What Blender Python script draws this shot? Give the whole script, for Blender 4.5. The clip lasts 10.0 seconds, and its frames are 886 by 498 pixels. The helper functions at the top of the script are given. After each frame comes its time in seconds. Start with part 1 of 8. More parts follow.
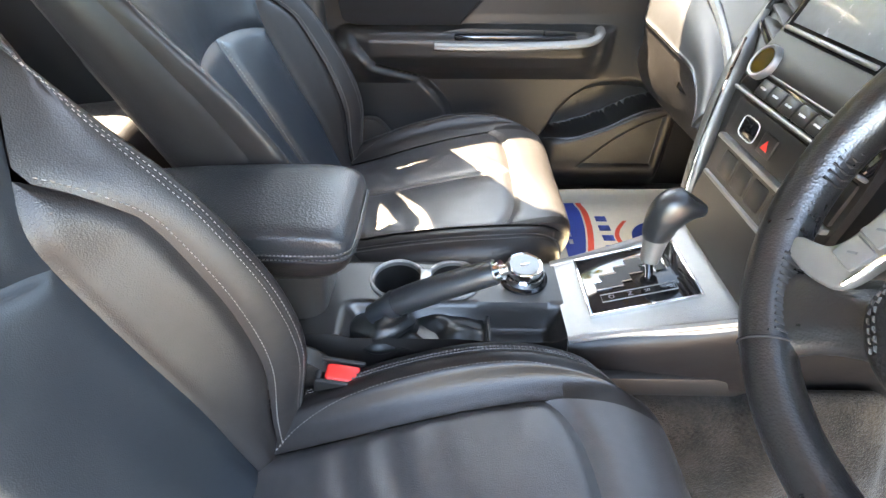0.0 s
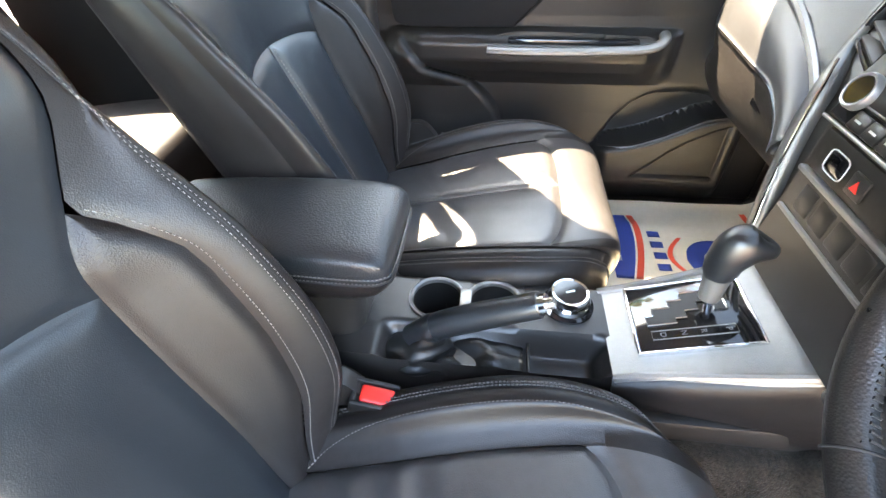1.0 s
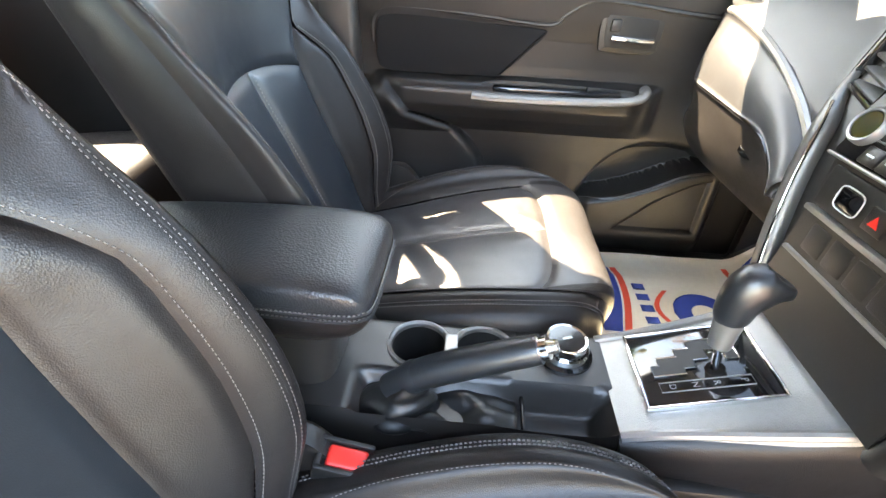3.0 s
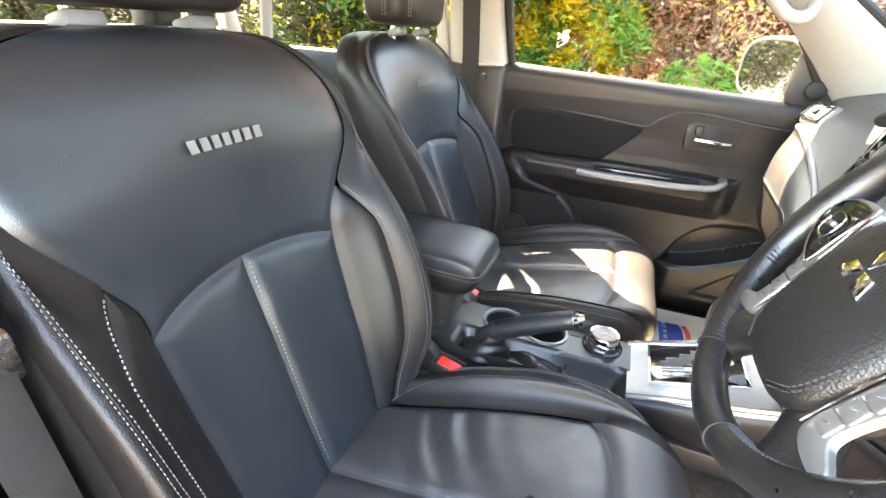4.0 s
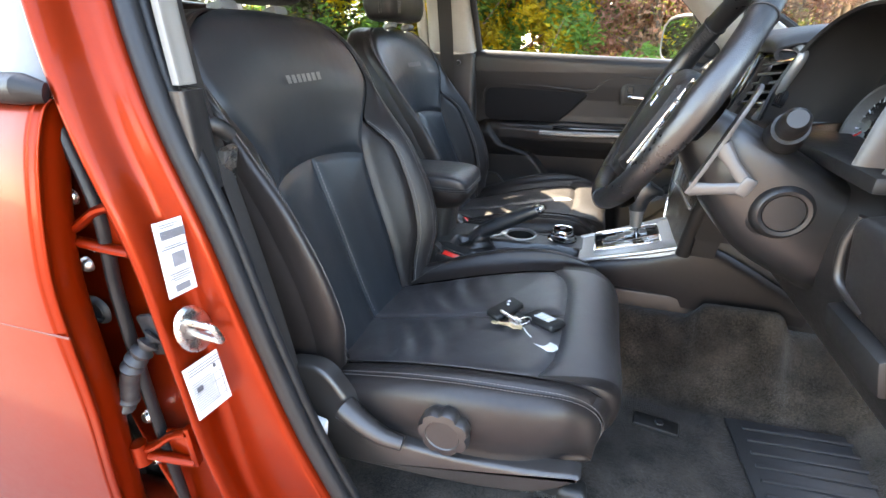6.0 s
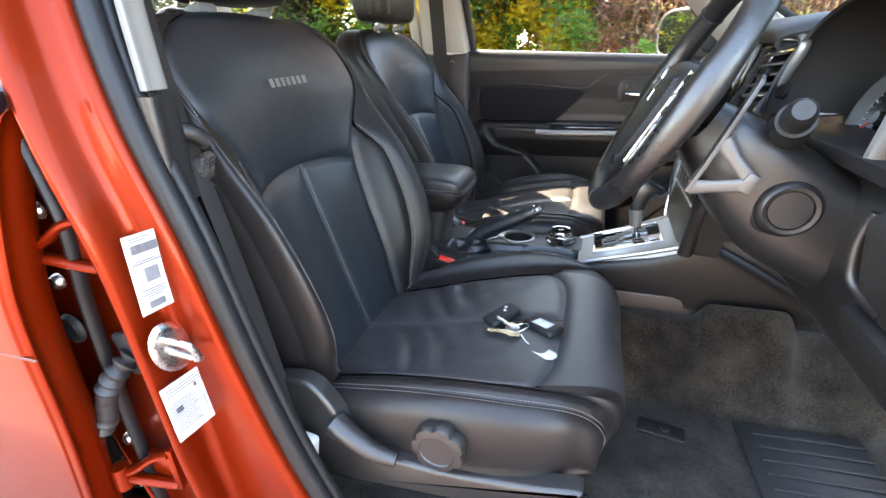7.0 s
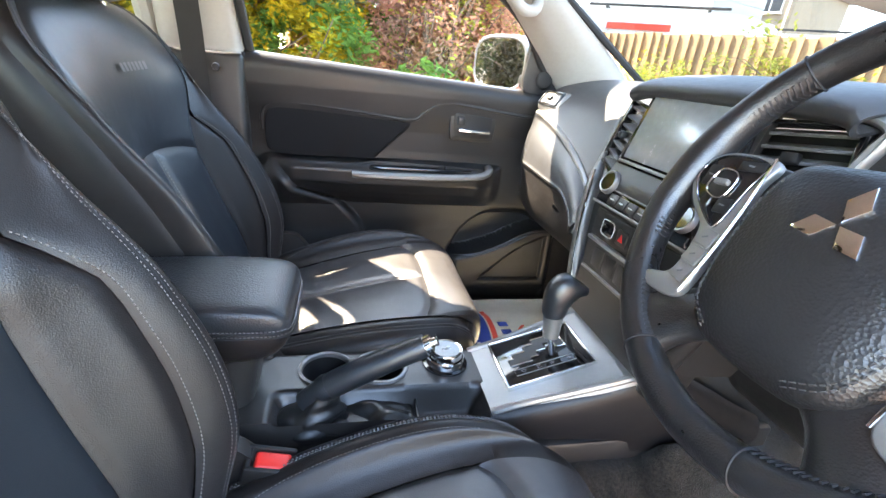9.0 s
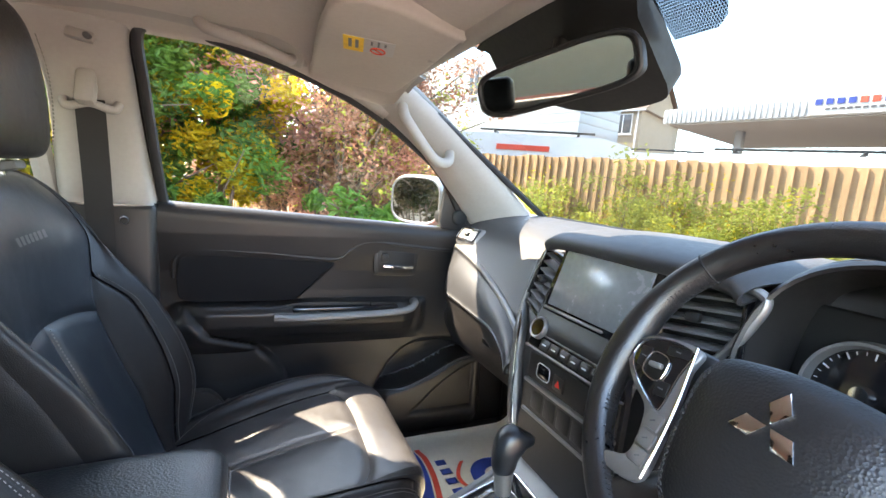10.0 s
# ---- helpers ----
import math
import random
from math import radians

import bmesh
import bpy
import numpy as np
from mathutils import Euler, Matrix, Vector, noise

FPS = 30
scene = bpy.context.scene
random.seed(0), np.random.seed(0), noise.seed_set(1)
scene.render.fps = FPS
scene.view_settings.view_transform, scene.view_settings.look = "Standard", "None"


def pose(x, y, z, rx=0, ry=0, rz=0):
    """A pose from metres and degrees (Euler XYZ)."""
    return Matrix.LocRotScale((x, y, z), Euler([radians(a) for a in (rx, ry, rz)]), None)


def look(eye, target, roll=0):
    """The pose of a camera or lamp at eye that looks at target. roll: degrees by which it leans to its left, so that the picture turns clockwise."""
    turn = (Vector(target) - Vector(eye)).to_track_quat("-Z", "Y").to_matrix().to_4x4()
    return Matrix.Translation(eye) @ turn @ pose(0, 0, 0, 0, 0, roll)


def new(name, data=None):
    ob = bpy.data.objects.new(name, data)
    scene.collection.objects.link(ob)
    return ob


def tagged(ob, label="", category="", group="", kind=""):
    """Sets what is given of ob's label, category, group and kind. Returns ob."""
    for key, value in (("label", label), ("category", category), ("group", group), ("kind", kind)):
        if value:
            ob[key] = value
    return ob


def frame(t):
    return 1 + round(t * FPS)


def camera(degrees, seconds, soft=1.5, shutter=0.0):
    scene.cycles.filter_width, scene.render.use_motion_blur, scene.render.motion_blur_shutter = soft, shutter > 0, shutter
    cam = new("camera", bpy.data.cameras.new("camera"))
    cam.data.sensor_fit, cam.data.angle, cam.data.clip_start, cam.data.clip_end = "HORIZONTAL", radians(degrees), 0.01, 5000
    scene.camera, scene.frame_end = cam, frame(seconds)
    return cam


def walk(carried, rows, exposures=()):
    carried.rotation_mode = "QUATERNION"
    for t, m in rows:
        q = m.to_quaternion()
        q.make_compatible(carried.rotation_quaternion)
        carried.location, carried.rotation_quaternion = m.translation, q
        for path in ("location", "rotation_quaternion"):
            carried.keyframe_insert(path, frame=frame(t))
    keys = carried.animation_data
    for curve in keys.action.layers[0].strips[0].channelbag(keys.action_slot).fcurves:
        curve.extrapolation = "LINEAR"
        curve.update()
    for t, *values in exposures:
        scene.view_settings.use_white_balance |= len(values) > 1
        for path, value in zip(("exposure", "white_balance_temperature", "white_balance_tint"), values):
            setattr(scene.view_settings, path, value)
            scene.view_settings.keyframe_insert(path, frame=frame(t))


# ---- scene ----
cam = camera(89.1, 10.0)
PATH = [
    (0, (0.194, -0.478, 1.292), (0.173, 1.052, 0.004), 0.0),
    (0.5, (0.189, -0.456, 1.317), (0.031, 1.067, 0.031), -2.8),
    (1, (0.188, -0.431, 1.315), (-0.008, 1.056, -0.008), -1.4),
    (1.5, (0.171, -0.414, 1.302), (0.012, 1.07, -0.028), 0.1),
    (2, (0.146, -0.402, 1.23), (0.073, 1.123, -0.061), 2.6),
    (2.5, (0.14, -0.353, 1.218), (0.118, 1.201, -0.041), 3.4),
    (2.7, (0.146, -0.355, 1.226), (0.137, 1.244, 0.025), 3.3),
    (3.8, (0.239, -0.695, 1.327), (-0.323, 0.988, 0.405), 3.1),
    (4, (0.258, -0.755, 1.341), (-0.36, 0.93, 0.459), 3.9),
    (4.5, (0.272, -0.93, 1.362), (-0.344, 0.787, 0.542), 0.1),
    (5, (0.309, -1.06, 1.322), (-0.289, 0.665, 0.504), 0.2),
    (5.5, (0.354, -1.126, 1.275), (-0.233, 0.602, 0.458), 0.3),
    (7, (0.376, -1.092, 1.255), (-0.216, 0.64, 0.449), -1.6),
    (7.5, (0.336, -1.026, 1.263), (-0.265, 0.704, 0.461), -2.0),
    (8, (0.249, -0.906, 1.28), (-0.189, 0.873, 0.478), -0.1),
    (8.5, (0.186, -0.747, 1.269), (0.108, 1.084, 0.47), 2.2),
    (9, (0.142, -0.584, 1.27), (0.566, 1.218, 0.513), 6.0),
    (9.5, (0.124, -0.489, 1.308), (0.901, 1.235, 0.656), 6.4),
    (10, (0.096, -0.555, 1.356), (0.882, 1.262, 1.068), 4.8),
]
LIGHT = [(0, 5.8, 8300), (2.7, 5.65, 8500), (3.8, 5.72, 8900), (4.5, 5.05, 8600), (5.5, 4.57, 7900), (7.5, 4.75, 7700), (8.5, 5.15, 7500), (9, 5.15, 7400), (9.5, 4.9, 7350), (10, 4.6, 7300)]
walk(cam, [(t, look(eye, target, roll)) for t, eye, target, roll in PATH], [(t, stops, kelvin, 10) for t, stops, kelvin in LIGHT])

# ---- light ----
SUN_WAY = Vector((-0.468, 0.421, 0.777)).normalized()
sun_el = math.asin(SUN_WAY.z)
sun_az = math.atan2(SUN_WAY.x, SUN_WAY.y)
world = bpy.data.worlds.new("sky")
scene.world = world
world.use_nodes = True
wn = world.node_tree.nodes
wn.clear()
sky_tex = wn.new("ShaderNodeTexSky")
sky_tex.sky_type = "NISHITA"
sky_tex.sun_disc = False
sky_tex.sun_elevation = sun_el
sky_tex.sun_rotation = sun_az
sky_tex.air_density, sky_tex.dust_density, sky_tex.ozone_density = 1.0, 0.6, 1.2
sky_bg = wn.new("ShaderNodeBackground")
sky_bg.inputs["Strength"].default_value = 0.15
sky_out = wn.new("ShaderNodeOutputWorld")
cloud_co = wn.new("ShaderNodeTexCoord")
cloud_map = wn.new("ShaderNodeMapping")
cloud_map.inputs["Scale"].default_value = (1.0, 1.0, 3.0)
cloud_n = wn.new("ShaderNodeTexNoise")
cloud_n.inputs["Scale"].default_value = 2.2
cloud_n.inputs["Detail"].default_value = 7.0
cloud_r = wn.new("ShaderNodeValToRGB")
cloud_r.color_ramp.elements[0].position = 0.50
cloud_r.color_ramp.elements[1].position = 0.80
cloud_mix = wn.new("ShaderNodeMixRGB")
cloud_mix.inputs["Color2"].default_value = (2.6, 2.9, 3.4, 1)
wl = world.node_tree.links
wl.new(cloud_co.outputs["Generated"], cloud_map.inputs["Vector"])
wl.new(cloud_map.outputs["Vector"], cloud_n.inputs["Vector"])
wl.new(cloud_n.outputs["Fac"], cloud_r.inputs["Fac"])
wl.new(cloud_r.outputs["Color"], cloud_mix.inputs["Fac"])
wl.new(sky_tex.outputs["Color"], cloud_mix.inputs["Color1"])
wl.new(cloud_mix.outputs["Color"], sky_bg.inputs["Color"])
wl.new(sky_bg.outputs["Background"], sky_out.inputs["Surface"])

sun_data = bpy.data.lights.new("sun", "SUN")
sun_data.energy = 2.0
sun_data.angle = radians(0.53)
sun_data.color = (1.0, 0.91, 0.78)
sun = new("sun", sun_data)
sun.matrix_world = look(SUN_WAY * 50, (0, 0, 0))


# ---- materials ----
def surface(name, base, rough=0.5, metal=0.0, vary=0.25, scale=6.0, grain=0.0, grain_scale=400.0,
            relief=0.0, relief_scale=40.0, pattern="NOISE", coat=0.0, spec=0.5, rough_vary=0.08, per_piece=0.0,
            second=None, second_scale=3.0, second_low=0.45, second_high=0.65, sheen=0.0):
    """A procedural surface: colour varied at two scales, uneven gloss, fine grain and broad relief as bump."""
    m = bpy.data.materials.new(name)
    m.use_nodes = True
    nt = m.node_tree
    n, l = nt.nodes, nt.links
    bsdf = n["Principled BSDF"]
    bsdf.inputs["Metallic"].default_value = metal
    bsdf.inputs["Specular IOR Level"].default_value = spec
    bsdf.inputs["Coat Weight"].default_value = coat
    bsdf.inputs["Coat Roughness"].default_value = 0.06
    if sheen:
        bsdf.inputs["Sheen Weight"].default_value = sheen
    co = n.new("ShaderNodeTexCoord")
    big = n.new("ShaderNodeTexNoise")
    big.inputs["Scale"].default_value = scale
    big.inputs["Detail"].default_value = 5.0
    l.new(co.outputs["Object"], big.inputs["Vector"])
    fine = n.new("ShaderNodeTexNoise")
    fine.inputs["Scale"].default_value = scale * 14
    fine.inputs["Detail"].default_value = 3.0
    l.new(co.outputs["Object"], fine.inputs["Vector"])
    mixed = n.new("ShaderNodeMath")
    mixed.operation = "MULTIPLY_ADD"
    mixed.inputs[1].default_value = 0.45
    l.new(fine.outputs["Fac"], mixed.inputs[0])
    half = n.new("ShaderNodeMath")
    half.operation = "MULTIPLY"
    half.inputs[1].default_value = 0.55
    l.new(big.outputs["Fac"], half.inputs[0])
    l.new(half.outputs[0], mixed.inputs[2])
    span = n.new("ShaderNodeMapRange")
    span.inputs["From Min"].default_value = 0.3
    span.inputs["From Max"].default_value = 0.7
    span.inputs["To Min"].default_value = 1 - vary
    span.inputs["To Max"].default_value = 1 + vary
    l.new(mixed.outputs[0], span.inputs["Value"])
    col = n.new("ShaderNodeVectorMath")
    col.operation = "SCALE"
    if second:
        two = n.new("ShaderNodeTexNoise")
        two.inputs["Scale"].default_value = second_scale
        two.inputs["Detail"].default_value = 4.0
        l.new(co.outputs["Object"], two.inputs["Vector"])
        ramp = n.new("ShaderNodeMapRange")
        ramp.inputs["From Min"].default_value = second_low
        ramp.inputs["From Max"].default_value = second_high
        l.new(two.outputs["Fac"], ramp.inputs["Value"])
        mx = n.new("ShaderNodeMixRGB")
        mx.inputs["Color1"].default_value = (*base, 1)
        mx.inputs["Color2"].default_value = (*second, 1)
        l.new(ramp.outputs[0], mx.inputs["Fac"])
        l.new(mx.outputs[0], col.inputs[0])
    else:
        col.inputs[0].default_value = base
    l.new(span.outputs[0], col.inputs["Scale"])
    out_col = col.outputs[0]
    if per_piece:
        info = n.new("ShaderNodeObjectInfo")
        geo = n.new("ShaderNodeNewGeometry")
        add = n.new("ShaderNodeMath")
        add.operation = "ADD"
        l.new(info.outputs["Random"], add.inputs[0])
        l.new(geo.outputs["Random Per Island"], add.inputs[1])
        pr = n.new("ShaderNodeMapRange")
        pr.inputs["From Max"].default_value = 2.0
        pr.inputs["To Min"].default_value = 1 - per_piece
        pr.inputs["To Max"].default_value = 1 + per_piece
        l.new(add.outputs[0], pr.inputs["Value"])
        c2 = n.new("ShaderNodeVectorMath")
        c2.operation = "SCALE"
        l.new(out_col, c2.inputs[0])
        l.new(pr.outputs[0], c2.inputs["Scale"])
        out_col = c2.outputs[0]
    l.new(out_col, bsdf.inputs["Base Color"])
    rr = n.new("ShaderNodeMapRange")
    rr.inputs["From Min"].default_value = 0.3
    rr.inputs["From Max"].default_value = 0.7
    rr.inputs["To Min"].default_value = max(0.02, rough - rough_vary)
    rr.inputs["To Max"].default_value = min(1.0, rough + rough_vary)
    l.new(mixed.outputs[0], rr.inputs["Value"])
    l.new(rr.outputs[0], bsdf.inputs["Roughness"])
    last = None
    if relief:
        rn = n.new("ShaderNodeTexNoise")
        rn.inputs["Scale"].default_value = relief_scale
        rn.inputs["Detail"].default_value = 2.0
        l.new(co.outputs["Object"], rn.inputs["Vector"])
        b1 = n.new("ShaderNodeBump")
        b1.inputs["Strength"].default_value = 1.0
        b1.inputs["Distance"].default_value = relief
        l.new(rn.outputs["Fac"], b1.inputs["Height"])
        last = b1
    if grain:
        if pattern == "VORONOI":
            gt = n.new("ShaderNodeTexVoronoi")
            gt.inputs["Scale"].default_value = grain_scale
            src = gt.outputs["Distance"]
        elif pattern == "RIB":
            gt = n.new("ShaderNodeTexWave")
            gt.bands_direction = "X"
            gt.inputs["Scale"].default_value = grain_scale
            gt.inputs["Distortion"].default_value = 0.6
            src = gt.outputs["Fac"]
        else:
            gt = n.new("ShaderNodeTexNoise")
            gt.inputs["Scale"].default_value = grain_scale
            gt.inputs["Detail"].default_value = 3.0
            src = gt.outputs["Fac"]
        l.new(co.outputs["Object"], gt.inputs["Vector"])
        b2 = n.new("ShaderNodeBump")
        b2.inputs["Strength"].default_value = 1.0
        b2.inputs["Distance"].default_value = grain
        l.new(src, b2.inputs["Height"])
        if last:
            l.new(last.outputs["Normal"], b2.inputs["Normal"])
        last = b2
    if last:
        l.new(last.outputs["Normal"], bsdf.inputs["Normal"])
    return m


def clear_glass(name, tint=(0.66, 0.69, 0.66), weight=1.0):
    """A thin tinted pane: transparent, with a mirror-like gloss at grazing angles."""
    m = bpy.data.materials.new(name)
    m.use_nodes = True
    n, l = m.node_tree.nodes, m.node_tree.links
    n.clear()
    out = n.new("ShaderNodeOutputMaterial")
    tr = n.new("ShaderNodeBsdfTransparent")
    tr.inputs["Color"].default_value = (*tint, 1)
    gl = n.new("ShaderNodeBsdfGlossy")
    gl.inputs["Roughness"].default_value = 0.02
    lw = n.new("ShaderNodeLayerWeight")
    lw.inputs["Blend"].default_value = 0.5
    pw = n.new("ShaderNodeMath")
    pw.operation = "POWER"
    pw.inputs[1].default_value = 4.0
    l.new(lw.outputs["Facing"], pw.inputs[0])
    mul = n.new("ShaderNodeMath")
    mul.operation = "MULTIPLY_ADD"
    mul.inputs[1].default_value = 0.55 * weight
    mul.inputs[2].default_value = 0.035
    l.new(pw.outputs[0], mul.inputs[0])
    mix = n.new("ShaderNodeMixShader")
    l.new(mul.outputs[0], mix.inputs[0])
    l.new(tr.outputs[0], mix.inputs[1])
    l.new(gl.outputs[0], mix.inputs[2])
    l.new(mix.outputs[0], out.inputs["Surface"])
    return m


LEATHER = surface("black_leather", (0.0125, 0.0104, 0.0100), 0.36, vary=0.24, scale=7, grain=0.00020, grain_scale=750, pattern="VORONOI", relief=0.0009, relief_scale=24, spec=0.32, rough_vary=0.05)
# lighter copy of the leather: daylight on the cushions put into the colour
LEATHER_LIT = surface("lit_black_leather", (0.0365, 0.0340, 0.0345), 0.36, vary=0.24, scale=6, grain=0.00022, grain_scale=800, pattern="VORONOI", relief=0.0012, relief_scale=20, spec=0.95, rough_vary=0.06)
LEATHER_SOFT = surface("smooth_black_leather", (0.0100, 0.0120, 0.0145), 0.33, vary=0.20, scale=8, grain=0.00012, grain_scale=900, pattern="VORONOI", relief=0.0015, relief_scale=16, spec=0.85, rough_vary=0.04)
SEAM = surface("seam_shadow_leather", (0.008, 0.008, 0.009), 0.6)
THREAD = surface("grey_thread", (0.190, 0.175, 0.163), 0.7, vary=0.25, scale=60)
THREAD_DIM = surface("dark_grey_thread", (0.10, 0.09, 0.085), 0.7, vary=0.2, scale=60)
BADGE = surface("silver_grey_embroidery", (0.25, 0.242, 0.23), 0.55, vary=0.15, scale=80)
PLASTIC = surface("black_grained_plastic", (0.0160, 0.0142, 0.0134), 0.36, vary=0.18, scale=9, grain=0.00024, grain_scale=900, spec=0.58)
PLASTIC_SOFT = surface("soft_black_dash_plastic", (0.032, 0.032, 0.034), 0.42, vary=0.14, scale=7, grain=0.00030, grain_scale=700, spec=0.6)
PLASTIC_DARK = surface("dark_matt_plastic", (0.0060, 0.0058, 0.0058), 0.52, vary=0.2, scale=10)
PLASTIC_DEEP = surface("deep_black_grained_plastic", (0.0105, 0.0100, 0.0100), 0.36, vary=0.18, scale=9, grain=0.00026, grain_scale=850, spec=0.66)
PLASTIC_GREY = surface("mid_grey_plastic", (0.11, 0.107, 0.105), 0.45, vary=0.1, scale=9, grain=0.0002, grain_scale=800)
GLOSS = surface("piano_black_plastic", (0.008, 0.008, 0.009), 0.08, vary=0.1, scale=5, rough_vary=0.04, spec=0.6)
SILVER = surface("satin_silver_trim", (0.29, 0.283, 0.272), 0.38, metal=0.7, vary=0.06, scale=12, rough_vary=0.06)
SILVER_TEX = surface("textured_silver_panel", (0.275, 0.27, 0.262), 0.42, metal=0.55, vary=0.08, scale=10, grain=0.00035, grain_scale=600, pattern="VORONOI")
CHROME = surface("bright_chrome", (0.82, 0.82, 0.82), 0.07, metal=1.0, vary=0.04, scale=20, rough_vary=0.04)
STEEL = surface("zinc_plated_steel", (0.62, 0.61, 0.58), 0.28, metal=1.0, vary=0.15, scale=60, relief=0.0004, relief_scale=200)
BRASS = surface("worn_brass_key", (0.55, 0.44, 0.28), 0.3, metal=1.0, vary=0.2, scale=70)
CARPET = surface("grey_brown_carpet", (0.0185, 0.0145, 0.0115), 0.95, vary=0.95, scale=17, grain=0.0025, grain_scale=420, relief=0.004, relief_scale=22, spec=0.08, second=(0.046, 0.0365, 0.0285), second_scale=7, second_low=0.40, second_high=0.66, sheen=0.12)
RUBBER = surface("black_rubber", (0.013, 0.013, 0.014), 0.55, vary=0.3, scale=18, relief=0.0005, relief_scale=90)
RUBBER_SEAL = surface("dusty_rubber_seal", (0.0075, 0.0076, 0.0085), 0.48, vary=0.35, scale=16, grain=0.0003, grain_scale=500, spec=0.32)
ORANGE = surface("metallic_orange_paint", (0.190, 0.0130, 0.0006), 0.35, metal=0.72, vary=0.06, scale=5, coat=0.18, rough_vary=0.03, spec=0.25, grain=0.00002, grain_scale=1500)
BEIGE = surface("pale_grey_headlining", (0.50, 0.46, 0.41), 0.85, vary=0.06, scale=8, grain=0.0004, grain_scale=900, spec=0.2)
BEIGE_PLASTIC = surface("pale_grey_pillar_plastic", (0.375, 0.350, 0.315), 0.55, vary=0.06, scale=8, grain=0.0002, grain_scale=900)
BELT = surface("dark_seat_belt_webbing", (0.0145, 0.0125, 0.0115), 0.7, vary=0.2, scale=20, grain=0.0004, grain_scale=500)
RED = surface("red_buckle_plastic", (0.72, 0.028, 0.022), 0.35, vary=0.08, scale=20)
PAPER = surface("white_paper", (0.47, 0.465, 0.45), 0.6, vary=0.05, scale=10)
INK = surface("dark_print", (0.06, 0.06, 0.07), 0.6)
INK_GREY = surface("grey_print", (0.15, 0.15, 0.16), 0.6)
YELLOW = surface("yellow_print", (0.80, 0.52, 0.05), 0.6)
MAT_PAPER = surface("cream_paper_mat", (0.62, 0.58, 0.475), 0.7, vary=0.07, scale=6, relief=0.002, relief_scale=9)
BLUE_INK = surface("blue_print", (0.015, 0.045, 0.26), 0.6, vary=0.08)
RED_INK = surface("red_print", (0.66, 0.07, 0.035), 0.6, vary=0.08)
WHITE_MARK = surface("pale_grey_marking", (0.62, 0.62, 0.62), 0.5)
GLASS = clear_glass("clear_window_glass")
# tint far darker than real glass: dims the outdoor daylight by the pane's colour
GLASS_FRONT = clear_glass("darkened_windscreen_glass", (0.225, 0.24, 0.24), 0.5)
MIRROR_CLEAR = surface("clear_mirror_glass", (0.82, 0.83, 0.84), 0.015, metal=1.0, vary=0.01, rough_vary=0.005)
MIRROR = surface("mirror_glass", (0.34, 0.35, 0.34), 0.015, metal=1.0, vary=0.01, rough_vary=0.005)
# pale base colour holds the sky's glare as well as dust haze
SCREEN = surface("glare_toned_screen", (0.22, 0.235, 0.24), 0.25, vary=0.15, rough_vary=0.06, coat=0.5, spec=0.8)
TAG_PLASTIC = surface("cloudy_plastic_tag", (0.50, 0.49, 0.47), 0.35, vary=0.08, scale=30)

DOTS = clear_glass("dotted_glass_print", (0.52, 0.53, 0.53))
dn, dl = DOTS.node_tree.nodes, DOTS.node_tree.links
dv = dn.new("ShaderNodeTexVoronoi")
dv.voronoi_dimensions = "2D"
dv.inputs["Scale"].default_value = 300
dv.inputs["Randomness"].default_value = 0.0
dc = dn.new("ShaderNodeTexCoord")
dt = dn.new("ShaderNodeMath")
dt.operation = "LESS_THAN"
dt.inputs[1].default_value = 0.27
dd = dn.new("ShaderNodeBsdfDiffuse")
dd.inputs["Color"].default_value = (0.03, 0.03, 0.03, 1)
dm = dn.new("ShaderNodeMixShader")
old = [k for k in dl if k.to_node.type == "OUTPUT_MATERIAL"][0]
dl.new(dc.outputs["Object"], dv.inputs["Vector"])
dl.new(dv.outputs["Distance"], dt.inputs[0])
dl.new(dt.outputs[0], dm.inputs[0])
dl.new(old.from_socket, dm.inputs[1])
dl.new(dd.outputs[0], dm.inputs[2])
dl.new(dm.outputs[0], old.to_node.inputs["Surface"])


# ---- mesh tools ----
def spot(ob):
    """Where a thing or part stands, added up through its parents."""
    at = Vector(ob.location)
    while ob.parent:
        ob = ob.parent
        at = at + ob.location
    return at


def thing(name, at, label="", category="", group="", kind=""):
    ob = new(name)
    ob.location = at
    ob.empty_display_size = 0.05
    return tagged(ob, label, category, group, kind)


def part_py(name, verts, faces, material, parent=None, label="", smooth=40, kind="", category=""):
    """One mesh object from world-space points, under a thing or a part."""
    me = bpy.data.meshes.new(name)
    base = spot(parent) if parent else Vector((0, 0, 0))
    me.from_pydata([tuple(Vector(v) - base) for v in verts], [], [tuple(f) for f in faces])
    me.materials.append(material)
    me.update()
    if smooth:
        me.polygons.foreach_set("use_smooth", [True] * len(me.polygons))
        if smooth < 180:
            me.set_sharp_from_angle(angle=radians(smooth))
    ob = new(name, me)
    ob.parent = parent
    return tagged(ob, label, category, "", kind)


def part(name, bm, material, parent=None, label="", smooth=40, kind="", category=""):
    bm.verts.index_update()
    verts = [v.co.copy() for v in bm.verts]
    faces = [[v.index for v in f.verts] for f in bm.faces]
    bm.free()
    return part_py(name, verts, faces, material, parent, label, smooth, kind, category)


def rounded(size, m=None, bevel=0.004, seg=2):
    """A box with rounded edges, as a bmesh, at the pose m."""
    bm = bmesh.new()
    bmesh.ops.create_cube(bm, size=1.0)
    bmesh.ops.scale(bm, vec=size, verts=bm.verts)
    if bevel > 0:
        bmesh.ops.bevel(bm, geom=bm.edges[:], offset=min(bevel, min(size) * 0.48), segments=seg, profile=0.5, affect="EDGES")
    if m is not None:
        bmesh.ops.transform(bm, matrix=m, verts=bm.verts)
    return bm


